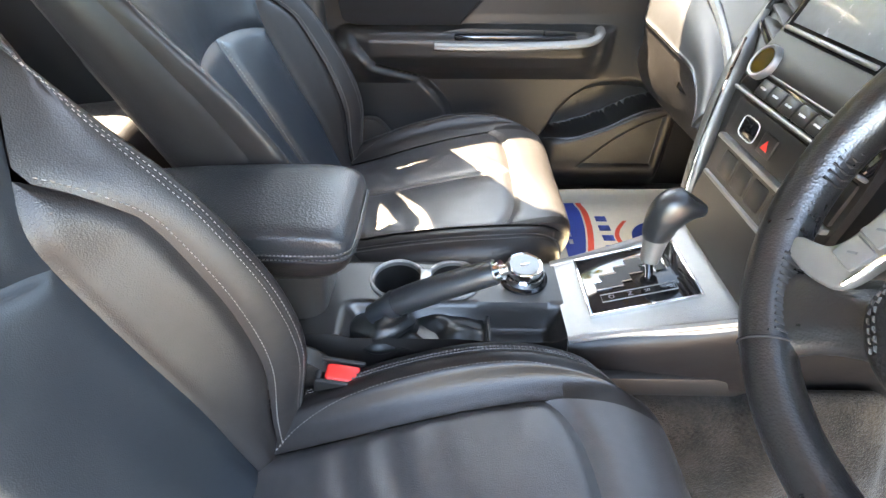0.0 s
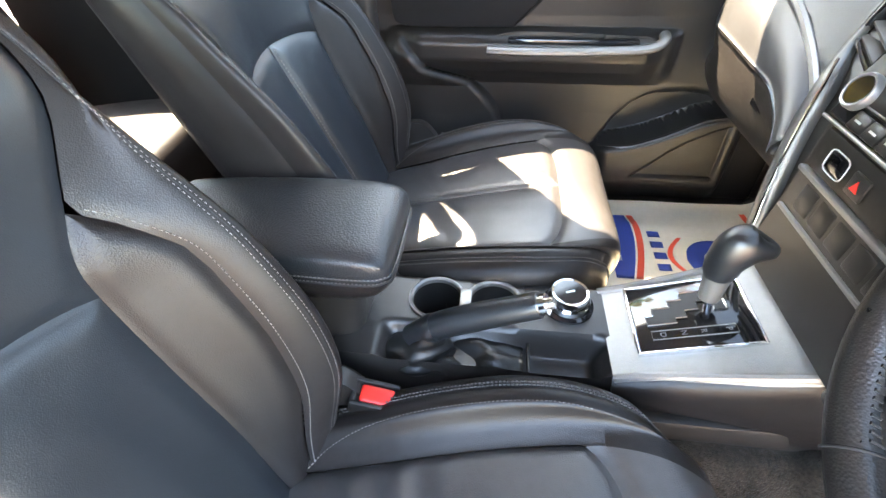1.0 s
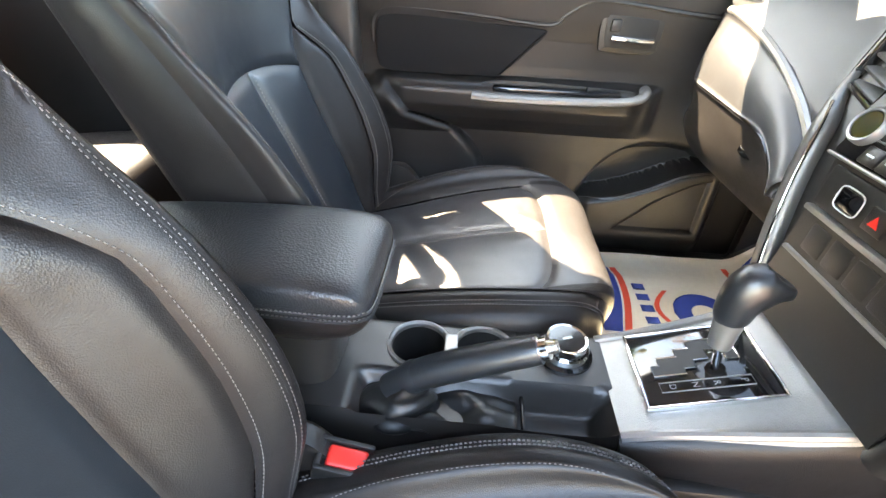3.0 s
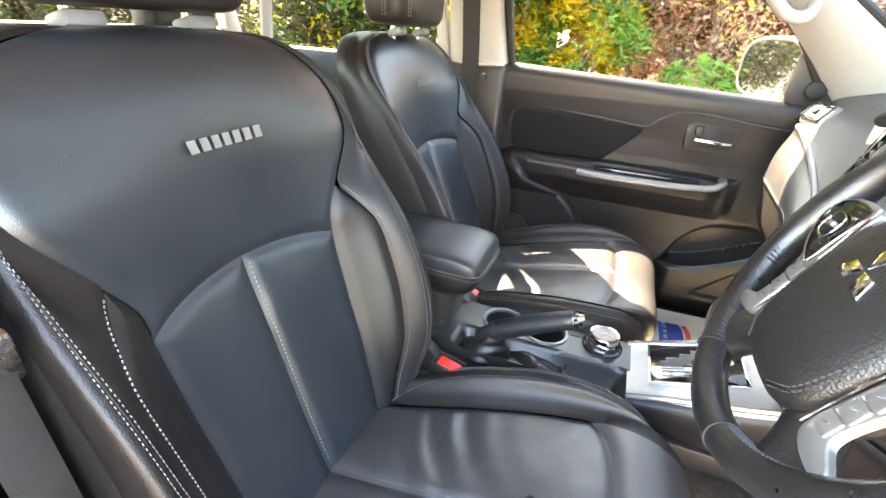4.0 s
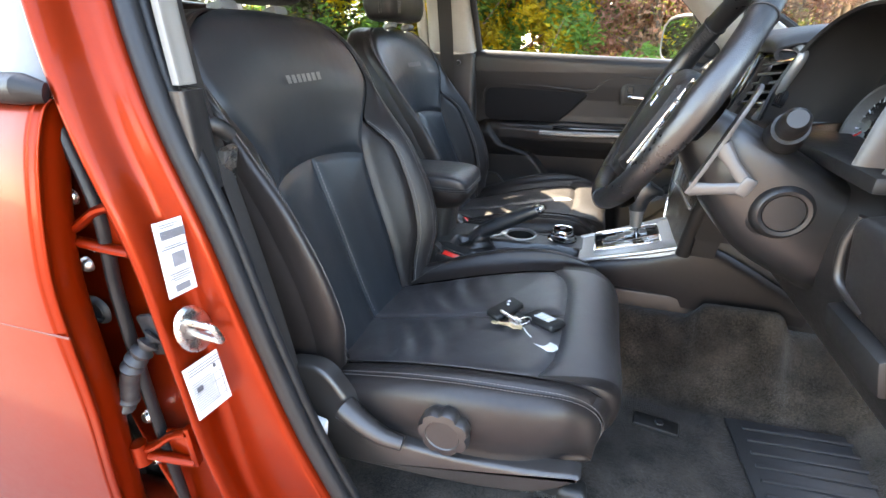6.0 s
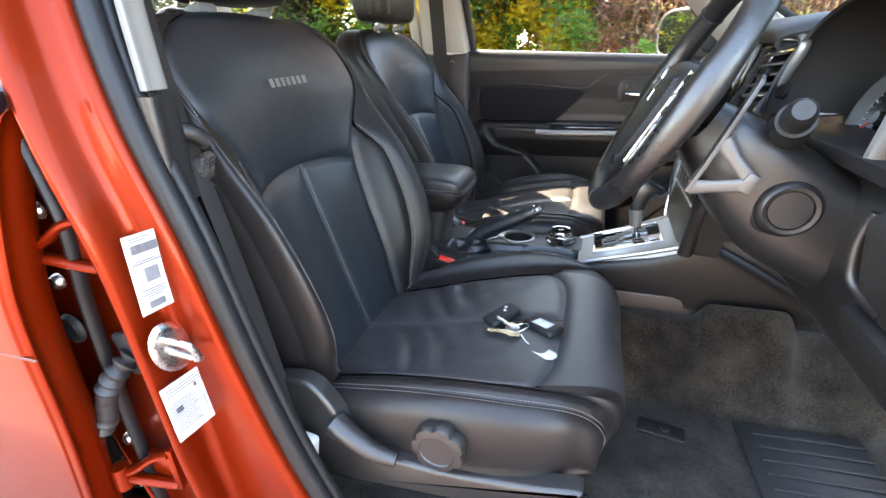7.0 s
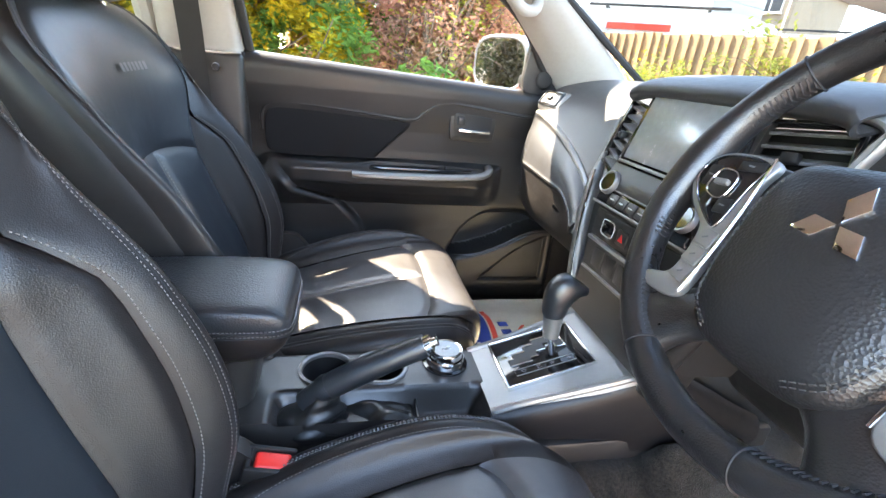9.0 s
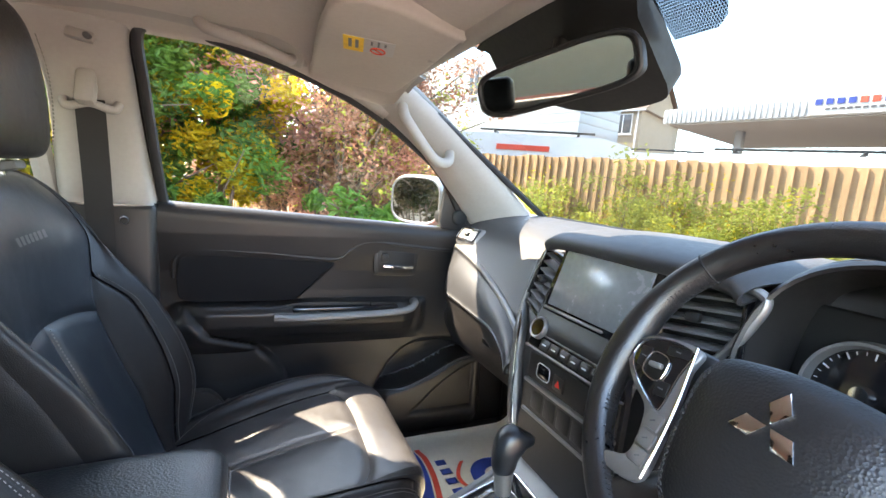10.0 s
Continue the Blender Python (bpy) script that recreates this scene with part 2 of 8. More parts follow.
def merge(*bms):
    """Several bmeshes in one."""
    out = bmesh.new()
    for b in bms:
        b.verts.index_update()
        vs = [out.verts.new(v.co) for v in b.verts]
        for f in b.faces:
            try:
                out.faces.new([vs[v.index] for v in f.verts])
            except ValueError:
                pass
        b.free()
    return out


def turned(profile, m, seg=32):
    """A solid of revolution round the local z axis; profile: (radius, z)."""
    bm = bmesh.new()
    rings = []
    for r, z in profile:
        if r < 1e-6:
            rings.append([bm.verts.new(m @ Vector((0, 0, z)))])
        else:
            rings.append([bm.verts.new(m @ Vector((r * math.cos(2 * math.pi * i / seg), r * math.sin(2 * math.pi * i / seg), z))) for i in range(seg)])
    for a, b in zip(rings, rings[1:]):
        for i in range(seg):
            j = (i + 1) % seg
            if len(a) == 1 and len(b) == 1:
                continue
            if len(a) == 1:
                bm.faces.new((a[0], b[i], b[j]))
            elif len(b) == 1:
                bm.faces.new((a[i], b[0], a[j]))
            else:
                bm.faces.new((a[i], b[i], b[j], a[j]))
    return bm


def plate(outline, m, depth, bevel=0.0, seg=2):
    """A flat piece with that outline (local x, y), extruded by depth along local z."""
    bm = bmesh.new()
    low = [bm.verts.new((x, y, 0)) for x, y in outline]
    f = bm.faces.new(low)
    if f.normal.z > 0 or True:
        f.normal_update()
        if f.normal.z > 0:
            f.normal_flip()
    g = bmesh.ops.extrude_face_region(bm, geom=[f])
    bmesh.ops.translate(bm, vec=(0, 0, depth), verts=[v for v in g["geom"] if isinstance(v, bmesh.types.BMVert)])
    if bevel:
        top = [e for e in bm.edges if all(v.co.z > depth * 0.5 for v in e.verts)] if depth > 0 else bm.edges[:]
        bmesh.ops.bevel(bm, geom=top, offset=bevel, segments=seg, profile=0.5, affect="EDGES")
    bmesh.ops.recalc_face_normals(bm, faces=bm.faces)
    bmesh.ops.transform(bm, matrix=m, verts=bm.verts)
    return bm


def smooth_line(points, per=8, closed=False):
    """A smooth curve through the points (Catmull-Rom)."""
    p = [Vector(q) for q in points]
    n = len(p)
    out = []
    for i in range(n if closed else n - 1):
        a = p[(i - 1) % n] if closed or i > 0 else p[0] * 2 - p[1]
        b, c = p[i], p[(i + 1) % n]
        d = p[(i + 2) % n] if closed or i + 2 < n else p[-1] * 2 - p[-2]
        for k in range(per):
            t = k / per
            out.append(0.5 * ((2 * b) + (c - a) * t + (2 * a - 5 * b + 4 * c - d) * t * t + (3 * b - a - 3 * c + d) * t ** 3))
    if not closed:
        out.append(p[-1])
    return out


def tube(points, radius, seg=8, closed=False, flat=1.0, up=None, cap=True):
    """A round bar along the points; radius may be a list; flat squeezes it along the up way."""
    p = [Vector(q) for q in points]
    n = len(p)
    rad = radius if isinstance(radius, (list, tuple)) else [radius] * n
    bm = bmesh.new()
    rings = []
    prev = Vector(up) if up else None
    for i in range(n):
        t = (p[(i + 1) % n] - p[i - 1]) if closed else (p[min(i + 1, n - 1)] - p[max(i - 1, 0)])
        t.normalize()
        ref = prev if prev is not None else (Vector((0, 0, 1)) if abs(t.z) < 0.9 else Vector((1, 0, 0)))
        u = (ref - t * ref.dot(t)).normalized()
        if up is None:
            prev = u
        w = t.cross(u)
        rings.append([bm.verts.new(p[i] + rad[i] * (flat * u * math.cos(2 * math.pi * k / seg) + w * math.sin(2 * math.pi * k / seg))) for k in range(seg)])
    m = n if closed else n - 1
    for i in range(m):
        a, b = rings[i], rings[(i + 1) % n]
        for k in range(seg):
            bm.faces.new((a[k], a[(k + 1) % seg], b[(k + 1) % seg], b[k]))
    if cap and not closed:
        bm.faces.new(rings[0][::-1])
        bm.faces.new(rings[-1])
    return bm


def sheet(rows, closed=False):
    """Vertices and quads of a grid of points; closed joins each row's end to its start."""
    verts = [Vector(q) for r in rows for q in r]
    nv = len(rows[0])
    faces = []
    for i in range(len(rows) - 1):
        for j in range(nv if closed else nv - 1):
            k = (j + 1) % nv
            faces.append((i * nv + j, i * nv + k, (i + 1) * nv + k, (i + 1) * nv + j))
    return verts, faces


def loft(sections, per=6, across=None, closed=False, caps=False):
    """A smooth skin over sections (lists of as many points each)."""
    cols = list(zip(*sections))
    cols = [smooth_line(c, per) for c in cols]
    rows = list(zip(*cols))
    if across:
        rows = [smooth_line(r, across, closed) for r in rows]
    verts, faces = sheet(rows, closed)
    if caps:
        n = len(rows[0])
        faces.append(tuple(range(n))[::-1])
        faces.append(tuple(range(len(verts) - n, len(verts))))
    return verts, faces


def thick(verts, faces, d):
    """Gives a sheet a thickness d along its normals, with a closed rim."""
    bm = bmesh.new()
    vs = [bm.verts.new(v) for v in verts]
    fs = [bm.faces.new([vs[i] for i in f]) for f in faces]
    bm.normal_update()
    nn = [v.normal.copy() if v.normal.length > 0.5 else Vector((0, 0, 0)) for v in vs]
    ws = [bm.verts.new(v.co - n * d) for v, n in zip(vs, nn)]
    rim = [(e.verts[0], e.verts[1]) for e in bm.edges if len(e.link_faces) == 1]
    twin = {v: w for v, w in zip(vs, ws)}
    for f in fs:
        bm.faces.new([twin[v] for v in f.verts][::-1])
    for a, b in rim:
        bm.faces.new((a, b, twin[b], twin[a]))
    return bm


def dashes(points, step=0.0050, size=0.0033, width=0.00042, lift=0.0006, out=None):
    """A row of stitches along the points, as one bmesh; out: the way away from the cloth at each point."""
    bm = bmesh.new()
    p = [Vector(q) for q in points]
    run, nxt = 0.0, 0.0
    for i in range(len(p) - 1):
        seg = p[i + 1] - p[i]
        ln = seg.length
        if ln < 1e-7:
            continue
        t = seg / ln
        nn = Vector(out[i]) if out is not None else Vector((0, 0, 1))
        side = t.cross(nn).normalized()
        while nxt <= run + ln:
            c = p[i] + t * (nxt - run) + nn * lift
            a, b = c - t * size / 2, c + t * size / 2
            q = [a - side * width, a + side * width, b + side * width, b - side * width]
            low = [bm.verts.new(v - nn * 0.0012) for v in q]
            mid = [bm.verts.new(v.lerp(c, 0.25) + nn * 0.0006) for v in q]
            bm.faces.new(mid)
            for k in range(4):
                bm.faces.new((low[k], low[(k + 1) % 4], mid[(k + 1) % 4], mid[k]))
            nxt += step
        run += ln
    return bm


# ---- seats ----
class Skin:
    """A smooth symmetric upholstery surface from a table of rows; a: position round the half section, v: row."""

    def __init__(self, table, mid, side=1.0):
        self.t = np.array(table, float)
        self.mid, self.side = mid, side

    def at(self, a, v):
        sign = -1.0 if a < 0 else 1.0
        a = abs(a)
        rows, cols, _ = self.t.shape
        i = min(int(math.floor(v)), rows - 2)
        i = max(i, 0)
        j = min(int(math.floor(a)), cols - 2)
        fu, fa = v - i, a - j

        def w(f):
            return np.array([-0.5 * f + f * f - 0.5 * f ** 3, 1 - 2.5 * f * f + 1.5 * f ** 3, 0.5 * f + 2 * f * f - 1.5 * f ** 3, -0.5 * f * f + 0.5 * f ** 3])

        wv, wa = w(fu), w(fa)
        p = np.zeros(3)
        for k in range(4):
            r = i - 1 + k
            if r < 0:
                row = 2 * self.t[0] - self.t[1]
            elif r >= rows:
                row = 2 * self.t[-1] - self.t[-2]
            else:
                row = self.t[r]
            for m in range(4):
                c = j - 1 + m
                if c < 0:
                    q = row[-c] * np.array([1, -1, 1])
                elif c >= cols:
                    q = row[2 * (cols - 1) - c] * np.array([1, -1, 1])
                else:
                    q = row[c]
                p = p + wv[k] * wa[m] * q
        return Vector((p[0], self.mid + sign * p[1], p[2]))

    def normal(self, a, v):
        e = 0.02
        d1 = self.at(a + e, v) - self.at(a - e, v)
        d2 = self.at(a, v + e) - self.at(a, v - e)
        n = d1.cross(d2)
        return n.normalized() * self.side if n.length > 1e-9 else Vector((0, 0, 1))

    def line(self, pairs, lift=0.0, per=10):
        """Points and normals of a curve on the surface through (a, v) pairs."""
        path = smooth_line([(a, v, 0) for a, v in pairs], per)
        nn = [self.normal(q.x, q.y) for q in path]
        return [self.at(q.x, q.y) + k * lift for q, k in zip(path, nn)], nn


def panel(skin, name, a0, a1, v0, v1, material, parent, nu=22, nv=36, groove=0.009, reach=0.010, sides="lrbt", puff=0.0, extra=None, label=""):
    """One upholstered panel between the curves a0(q), a1(q) and v0(p), v1(p), drawn in along its seams."""
    fa0 = a0 if callable(a0) else (lambda q: a0)
    fa1 = a1 if callable(a1) else (lambda q: a1)
    fv0 = v0 if callable(v0) else (lambda p: v0)
    fv1 = v1 if callable(v1) else (lambda p: v1)

    def ease(i, n):
        t = i / (n - 1)
        return 0.55 * t + 0.45 * (0.5 - 0.5 * math.cos(math.pi * t))

    rows, normals = [], []
    for iv in range(nv):
        q = ease(iv, nv)
        r, nr = [], []
        for iu in range(nu):
            p = ease(iu, nu)
            v = fv0(p) + (fv1(p) - fv0(p)) * q
            a = fa0(v) + (fa1(v) - fa0(v)) * p
            r.append(skin.at(a, v))
            nr.append(skin.normal(a, v))
        rows.append(r)
        normals.append(nr)
    out = []
    for iv in range(nv):
        r = []
        for iu in range(nu):
            c = rows[iv][iu]
            d = 1.0
            if "l" in sides:
                d = min(d, (c - rows[iv][0]).length)
            if "r" in sides:
                d = min(d, (c - rows[iv][-1]).length)
            if "b" in sides:
                d = min(d, (c - rows[0][iu]).length)
            if "t" in sides:
                d = min(d, (c - rows[-1][iu]).length)
            k = -groove * math.exp(-(d / reach) ** 1.6) + puff * (1 - math.exp(-(d / 0.05) ** 2))
            if extra:
                k += extra(c, d)
            r.append(c + normals[iv][iu] * k)
        out.append(r)
    verts, faces = sheet(out)
    return part_py(name, verts, faces, material, parent, label, smooth=180)


def stitch(skin, name, pairs, parent, material=THREAD, lift=-0.001, step=0.0052):
    pts, nn = skin.line(pairs, lift, per=14)
    return part("stitching" if not name else name, dashes(pts, step=step, out=nn, lift=0.0007), material, parent, "grey thread stitching")


BACK_ROWS = [
    # z, centre x, y of seam, crest, edge, x of seam, crest, edge, back x
    (0.700, -0.030, 0.130, 0.185, 0.225, -0.022, 0.000, -0.025, -0.140),
    (0.760, -0.055, 0.135, 0.205, 0.238, -0.040, 0.004, -0.016, -0.165),
    (0.850, -0.085, 0.140, 0.222, 0.250, -0.062, 0.020, -0.010, -0.190),
    (0.940, -0.113, 0.145, 0.232, 0.255, -0.092, 0.004, -0.027, -0.215),
    (1.030, -0.143, 0.150, 0.236, 0.254, -0.118, -0.034, -0.063, -0.240),
    (1.080, -0.155, 0.155, 0.237, 0.252, -0.126, -0.064, -0.091, -0.253),
    (1.130, -0.157, 0.186, 0.237, 0.250, -0.132, -0.100, -0.120, -0.265),
    (1.190, -0.160, 0.224, 0.238, 0.247, -0.142, -0.138, -0.158, -0.280),
    (1.245, -0.170, 0.229, 0.234, 0.239, -0.170, -0.174, -0.195, -0.292),
    (1.285, -0.184, 0.202, 0.206, 0.210, -0.192, -0.198, -0.214, -0.298),
    (1.312, -0.206, 0.155, 0.159, 0.163, -0.213, -0.218, -0.232, -0.297),
    (1.322, -0.238, 0.080, 0.088, 0.092, -0.242, -0.245, -0.255, -0.280),
    (1.318, -0.262, 0.020, 0.022, 0.024, -0.262, -0.262, -0.263, -0.265),
]


def back_table(dx=0.0, lean=0.0):
    rows = []
    for z, xc, y1, y2, y3, x1, x2, x3, xb in BACK_ROWS:
        sh = dx - lean * (z - 0.75)
        xc, x1, x2, x3, xb = xc + sh, x1 + sh, x2 + sh, x3 + sh, xb + sh
        rows.append([(xc, 0, z), (x1, y1, z), (x2, y2, z), (x3, y3, z), ((x3 + xb) / 2, y3 - 0.002, z), (xb + 0.006, y3 * 0.80, z), (xb - 0.004, 0, z)])
    return rows


SEAT_ROWS = [
    # centre x, centre z, y of seam, crest, edge, z of seam, crest, edge, low
    (-0.130, 0.712, 0.145, 0.188, 0.225, 0.710, 0.722, 0.705, 0.650),
    (-0.050, 0.722, 0.152, 0.194, 0.238, 0.722, 0.740, 0.722, 0.650),
    (0.050, 0.741, 0.164, 0.208, 0.258, 0.745, 0.774, 0.752, 0.655),
    (0.140, 0.762, 0.176, 0.221, 0.271, 0.768, 0.803, 0.776, 0.660),
    (0.230, 0.784, 0.187, 0.229, 0.279, 0.787, 0.822, 0.794, 0.665),
    (0.310, 0.800, 0.192, 0.228, 0.275, 0.800, 0.828, 0.798, 0.680),
    (0.380, 0.810, 0.184, 0.216, 0.260, 0.810, 0.821, 0.794, 0.690),
    (0.425, 0.806, 0.170, 0.202, 0.242, 0.805, 0.804, 0.776, 0.695),
    (0.452, 0.785, 0.158, 0.194, 0.231, 0.785, 0.780, 0.754, 0.695),
    (0.460, 0.745, 0.148, 0.187, 0.222, 0.745, 0.742, 0.728, 0.692),
    (0.450, 0.705, 0.140, 0.180, 0.215, 0.705, 0.703, 0.700, 0.690),
    (0.425, 0.685, 0.130, 0.170, 0.205, 0.685, 0.685, 0.685, 0.685),
]


def seat_table(dx=0.0):
    rows = []
    for x, zc, y1, y2, y3, z1, z2, z3, zl in SEAT_ROWS:
        k = 0.018 * min(1.0, max(0.0, (x - 0.28) / 0.16)) ** 2
        x = x + dx
        rows.append([(x, 0, zc), (x, y1, z1), (x - k, y2, z2), (x - k * 1.8, y3, z3), (x - k * 2, y3 - 0.004, (z3 + zl) / 2 - 0.02), (x - k * 2, y3 - 0.05, zl)])
    return rows


def build_seat(mid, label, dx=0.0, lean=0.0):
    seat = thing("car_seat", (0.1, mid, 0.55), label, "car seat", "front seats")
    back = Skin(back_table(dx, lean), mid)
    base = Skin(seat_table(dx), mid, -1.0)

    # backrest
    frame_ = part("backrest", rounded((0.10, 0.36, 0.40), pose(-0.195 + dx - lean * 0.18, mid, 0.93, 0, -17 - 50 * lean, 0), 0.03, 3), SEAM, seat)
    arch = lambda p: 4.25 + 0.40 * (1 - (2 * p - 1) ** 2)
    rise = lambda c, d: 0.0012 * math.sin(34 * c.z + 9 * c.y) * min(1, d / 0.03)
    panel(back, "upper_panel", -1, 1, arch, 11.98, LEATHER_SOFT, frame_, nu=40, nv=44, sides="lrb", groove=0.006, reach=0.008, puff=0.003, extra=rise)
    archl = lambda p: 4.25 + 0.40 * (1 - (p - 1) ** 2)
    archr = lambda p: 4.25 + 0.40 * (1 - p ** 2)
    panel(back, "centre_panel", -1, 0, 0, archl, LEATHER_SOFT, frame_, nu=22, nv=40, sides="lrt", puff=0.006, groove=0.008)
    panel(back, "centre_panel", 0, 1, 0, archr, LEATHER_SOFT, frame_, nu=22, nv=40, sides="lrt", puff=0.006, groove=0.008)
    def seam_a(v):
        """The sewn line of the bolster, bowing out at mid height and in again at the shoulder."""
        table = ((0, 1.34), (1, 1.44), (2, 1.54), (3, 1.58), (4, 1.58), (4.5, 1.55), (4.9, 1.46), (5.25, 1.31), (5.5, 1.15), (5.7, 1.0), (13, 1.0))
        for (v0, q0), (v1, q1) in zip(table, table[1:]):
            if v <= v1:
                return q0 + (q1 - q0) * max(0.0, (v - v0) / (v1 - v0))
        return 1.0

    seam_b = lambda v: -seam_a(v)
    for s in (-1, 1):
        lo, hi = (1, seam_a) if s > 0 else (seam_b, -1)
        panel(back, "inner_bolster", lo, hi, 0, 5.7, LEATHER, frame_, nu=18, nv=50, sides="lr", groove=0.007)
        lo, hi = (seam_a, 3.2) if s > 0 else (-3.2, seam_b)
        panel(back, "outer_bolster", lo, hi, 0, 11.98, LEATHER, frame_, nu=18, nv=56, sides="lr", groove=0.003)
        lo, hi = (3.2, 6) if s > 0 else (-6, -3.2)
        panel(back, "back_shell", lo, hi, 0, 11.98, LEATHER, frame_, nu=20, nv=44, sides="l" if s > 0 else "r", groove=0.003)
        stitch(back, "", [((seam_a(v) + 0.06) * s, v) for v in (0.3, 1, 2, 3, 4, 4.5, 4.9, 5.25, 5.5, 5.66)], frame_, lift=-0.0015)
        for da in (-0.05, 0.06):
            stitch(back, "", [((1.93 + 0.05 * math.sin(0.35 * v) + da) * s, v) for v in (0.4, 1, 2, 3, 4, 5, 6, 7, 7.6)], frame_, THREAD)
        part("seam_groove", tube(back.line([((1.935 + 0.05 * math.sin(0.35 * v)) * s, v) for v in (0.2, 1, 2, 3, 4, 5, 6, 7, 8, 9)], -0.001, 6)[0], 0.0011, 6), SEAM, frame_)
        stitch(back, "", [((2.05 if k < 0.5 else 2.2) * s, v) for k, v in enumerate((7.6, 8.2, 8.8, 9.3))][1:], frame_, THREAD)
    stitch(back, "", [(0.035, v) for v in (0.6, 2, 3.5, 4.5)], frame_, THREAD, lift=-0.0035, step=0.007)

    # name badge, as plain slanted strokes
    def stroke(u0, w0, u1, w1):
        """One flat bar of the badge, between two corners."""
        bar, q = bmesh.new(), []
        for u, w in ((u0, w0), (u1, w0), (u1 + (w1 - w0) * 0.12, w1), (u0 + (w1 - w0) * 0.12, w1)):
            a, v = -u / 0.212, 7.25 + (w - u * 0.02) / 0.057
            q.append(back.at(a, v) + back.normal(a, v) * 0.0085)
        bar.faces.new([bar.verts.new(c) for c in q])
        bmesh.ops.solidify(bar, geom=bar.faces[:], thickness=-0.0012)
        part("badge_bar", bar, BADGE, frame_, "silver grey embroidered badge bar")

    for k in range(7):
        u = -0.047 + k * 0.0136
        stroke(u, 0.0, u + 0.0092, 0.0135)

    # headrest on two posts
    hx = dx - 0.002
    rest = []
    for z, w, xf, xb in ((1.338, 0.085, -0.225, -0.290), (1.346, 0.122, -0.205, -0.312), (1.375, 0.135, -0.196, -0.322), (1.43, 0.138, -0.198, -0.330), (1.50, 0.137, -0.206, -0.334), (1.56, 0.130, -0.222, -0.330), (1.588, 0.112, -0.240, -0.318), (1.597, 0.075, -0.258, -0.300)):
        c, h = (xf + xb) / 2 + hx, (xf - xb) / 2
        ring = []
        for k in range(40):
            t = 2 * math.pi * k / 40
            ct, st = math.cos(t), math.sin(t)
            ring.append(Vector((c + h * math.copysign(abs(ct) ** 0.55, ct), mid + w * math.copysign(abs(st) ** 0.5, st), z)))
        rest.append(ring)
    verts, faces = loft(rest, per=5, closed=True, caps=True)
    head = part_py("headrest", verts, faces, LEATHER, seat, smooth=60)
    for s in (-1, 1):
        for y, x in ((0.104, -0.1995), (0.112, -0.2015), (0.1375, -0.245), (0.1375, -0.252)):
            pts = [Vector((x + hx + ox, mid + s * (y + oy), z)) for z, ox, oy in ((1.36, -0.001, -0.006), (1.40, 0.0012, -0.0005), (1.45, 0.0, 0.0), (1.50, -0.006, 0.0), (1.55, -0.018, -0.004))]
            pts = smooth_line(pts, 8)
            out = (0, s, 0) if y > 0.13 else (1, s * 0.3, 0)
            part("stitching", dashes(pts, out=[out] * len(pts), lift=0.0012, step=0.0068, size=0.0042), THREAD, head, "grey thread stitching")
        part("post", tube([(-0.262 + hx, mid + s * 0.068, 1.24), (-0.258 + hx, mid + s * 0.068, 1.36)], 0.0065, 10), STEEL, seat, "steel headrest post")
        part("post_collar", rounded((0.034, 0.040, 0.016), pose(-0.248 + hx, mid + s * 0.068, 1.325, 0, -15, 0), 0.005, 2), PLASTIC_GREY, seat, "grey plastic post collar")

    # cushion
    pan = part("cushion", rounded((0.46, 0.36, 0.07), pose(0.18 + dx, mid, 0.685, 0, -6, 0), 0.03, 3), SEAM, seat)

    def rumple(c, d):
        k = math.exp(-((c.x - dx - 0.085) / 0.075) ** 2) * (1.0 if mid < 0 else 0.3)
        y = c.y - mid
        return min(1, d / 0.03) * (0.0055 * k * math.sin(105 * c.x + 9 * math.sin(9 * y) + 1.5) + 0.0008 * noise.noise(c * 30))

    cross = lambda p: 5.05 + 0.55 * (1 - (2 * p - 1) ** 4)
    crossl = lambda p: 5.05 + 0.55 * (1 - (p - 1) ** 4)
    crossr = lambda p: 5.05 + 0.55 * (1 - p ** 4)
    # cushion tops take the leather copy brightened to stand in for windscreen light
    panel(base, "seat_panel", -1, 0, 0, crossl, LEATHER_LIT, pan, nu=30, nv=60, puff=0.004, extra=rumple, sides="lrt", groove=0.008)
    panel(base, "seat_panel", 0, 1, 0, crossr, LEATHER_LIT, pan, nu=30, nv=60, puff=0.004, extra=rumple, sides="lrt", groove=0.008)
    panel(base, "front_panel", -1, 1, cross, 10.98, LEATHER_LIT, pan, nu=46, nv=34, sides="b", groove=0.008)
    for s in (-1, 1):
        lo, hi = (1, 2.0) if s > 0 else (-2.0, -1)
        panel(base, "bolster", lo, hi, 0, 5.35, LEATHER, pan, nu=20, nv=46, sides="l" if s > 0 else "r", groove=0.004)
        panel(base, "front_corner", lo, hi, 5.35, 10.98, LEATHER, pan, nu=16, nv=30, sides="b", groove=0.0010, reach=0.004)
        lo, hi = (2.0, 2.45) if s > 0 else (-2.45, -2.0)
        panel(base, "bolster_edge", lo, hi, 0, 7.4, LEATHER, pan, nu=12, nv=46, sides="lrt", groove=0.003, reach=0.007)
        panel(base, "front_edge", lo, hi, 7.4, 10.98, LEATHER, pan, nu=12, nv=24, sides="b", groove=0.003, reach=0.007)
        lo, hi = (2.45, 5) if s > 0 else (-5, -2.45)
        panel(base, "side_panel", lo, hi, 0, 10.98, LEATHER, pan, nu=20, nv=56, sides="l" if s > 0 else "r", groove=0.003, reach=0.007)
        stitch(base, "", [(a * s, v) for a, v in ((1.05, 1.3), (1.45, 1.6), (1.80, 2.0), (1.92, 2.5), (1.94, 3.5), (1.94, 4.6), (1.85, 5.2))], pan)
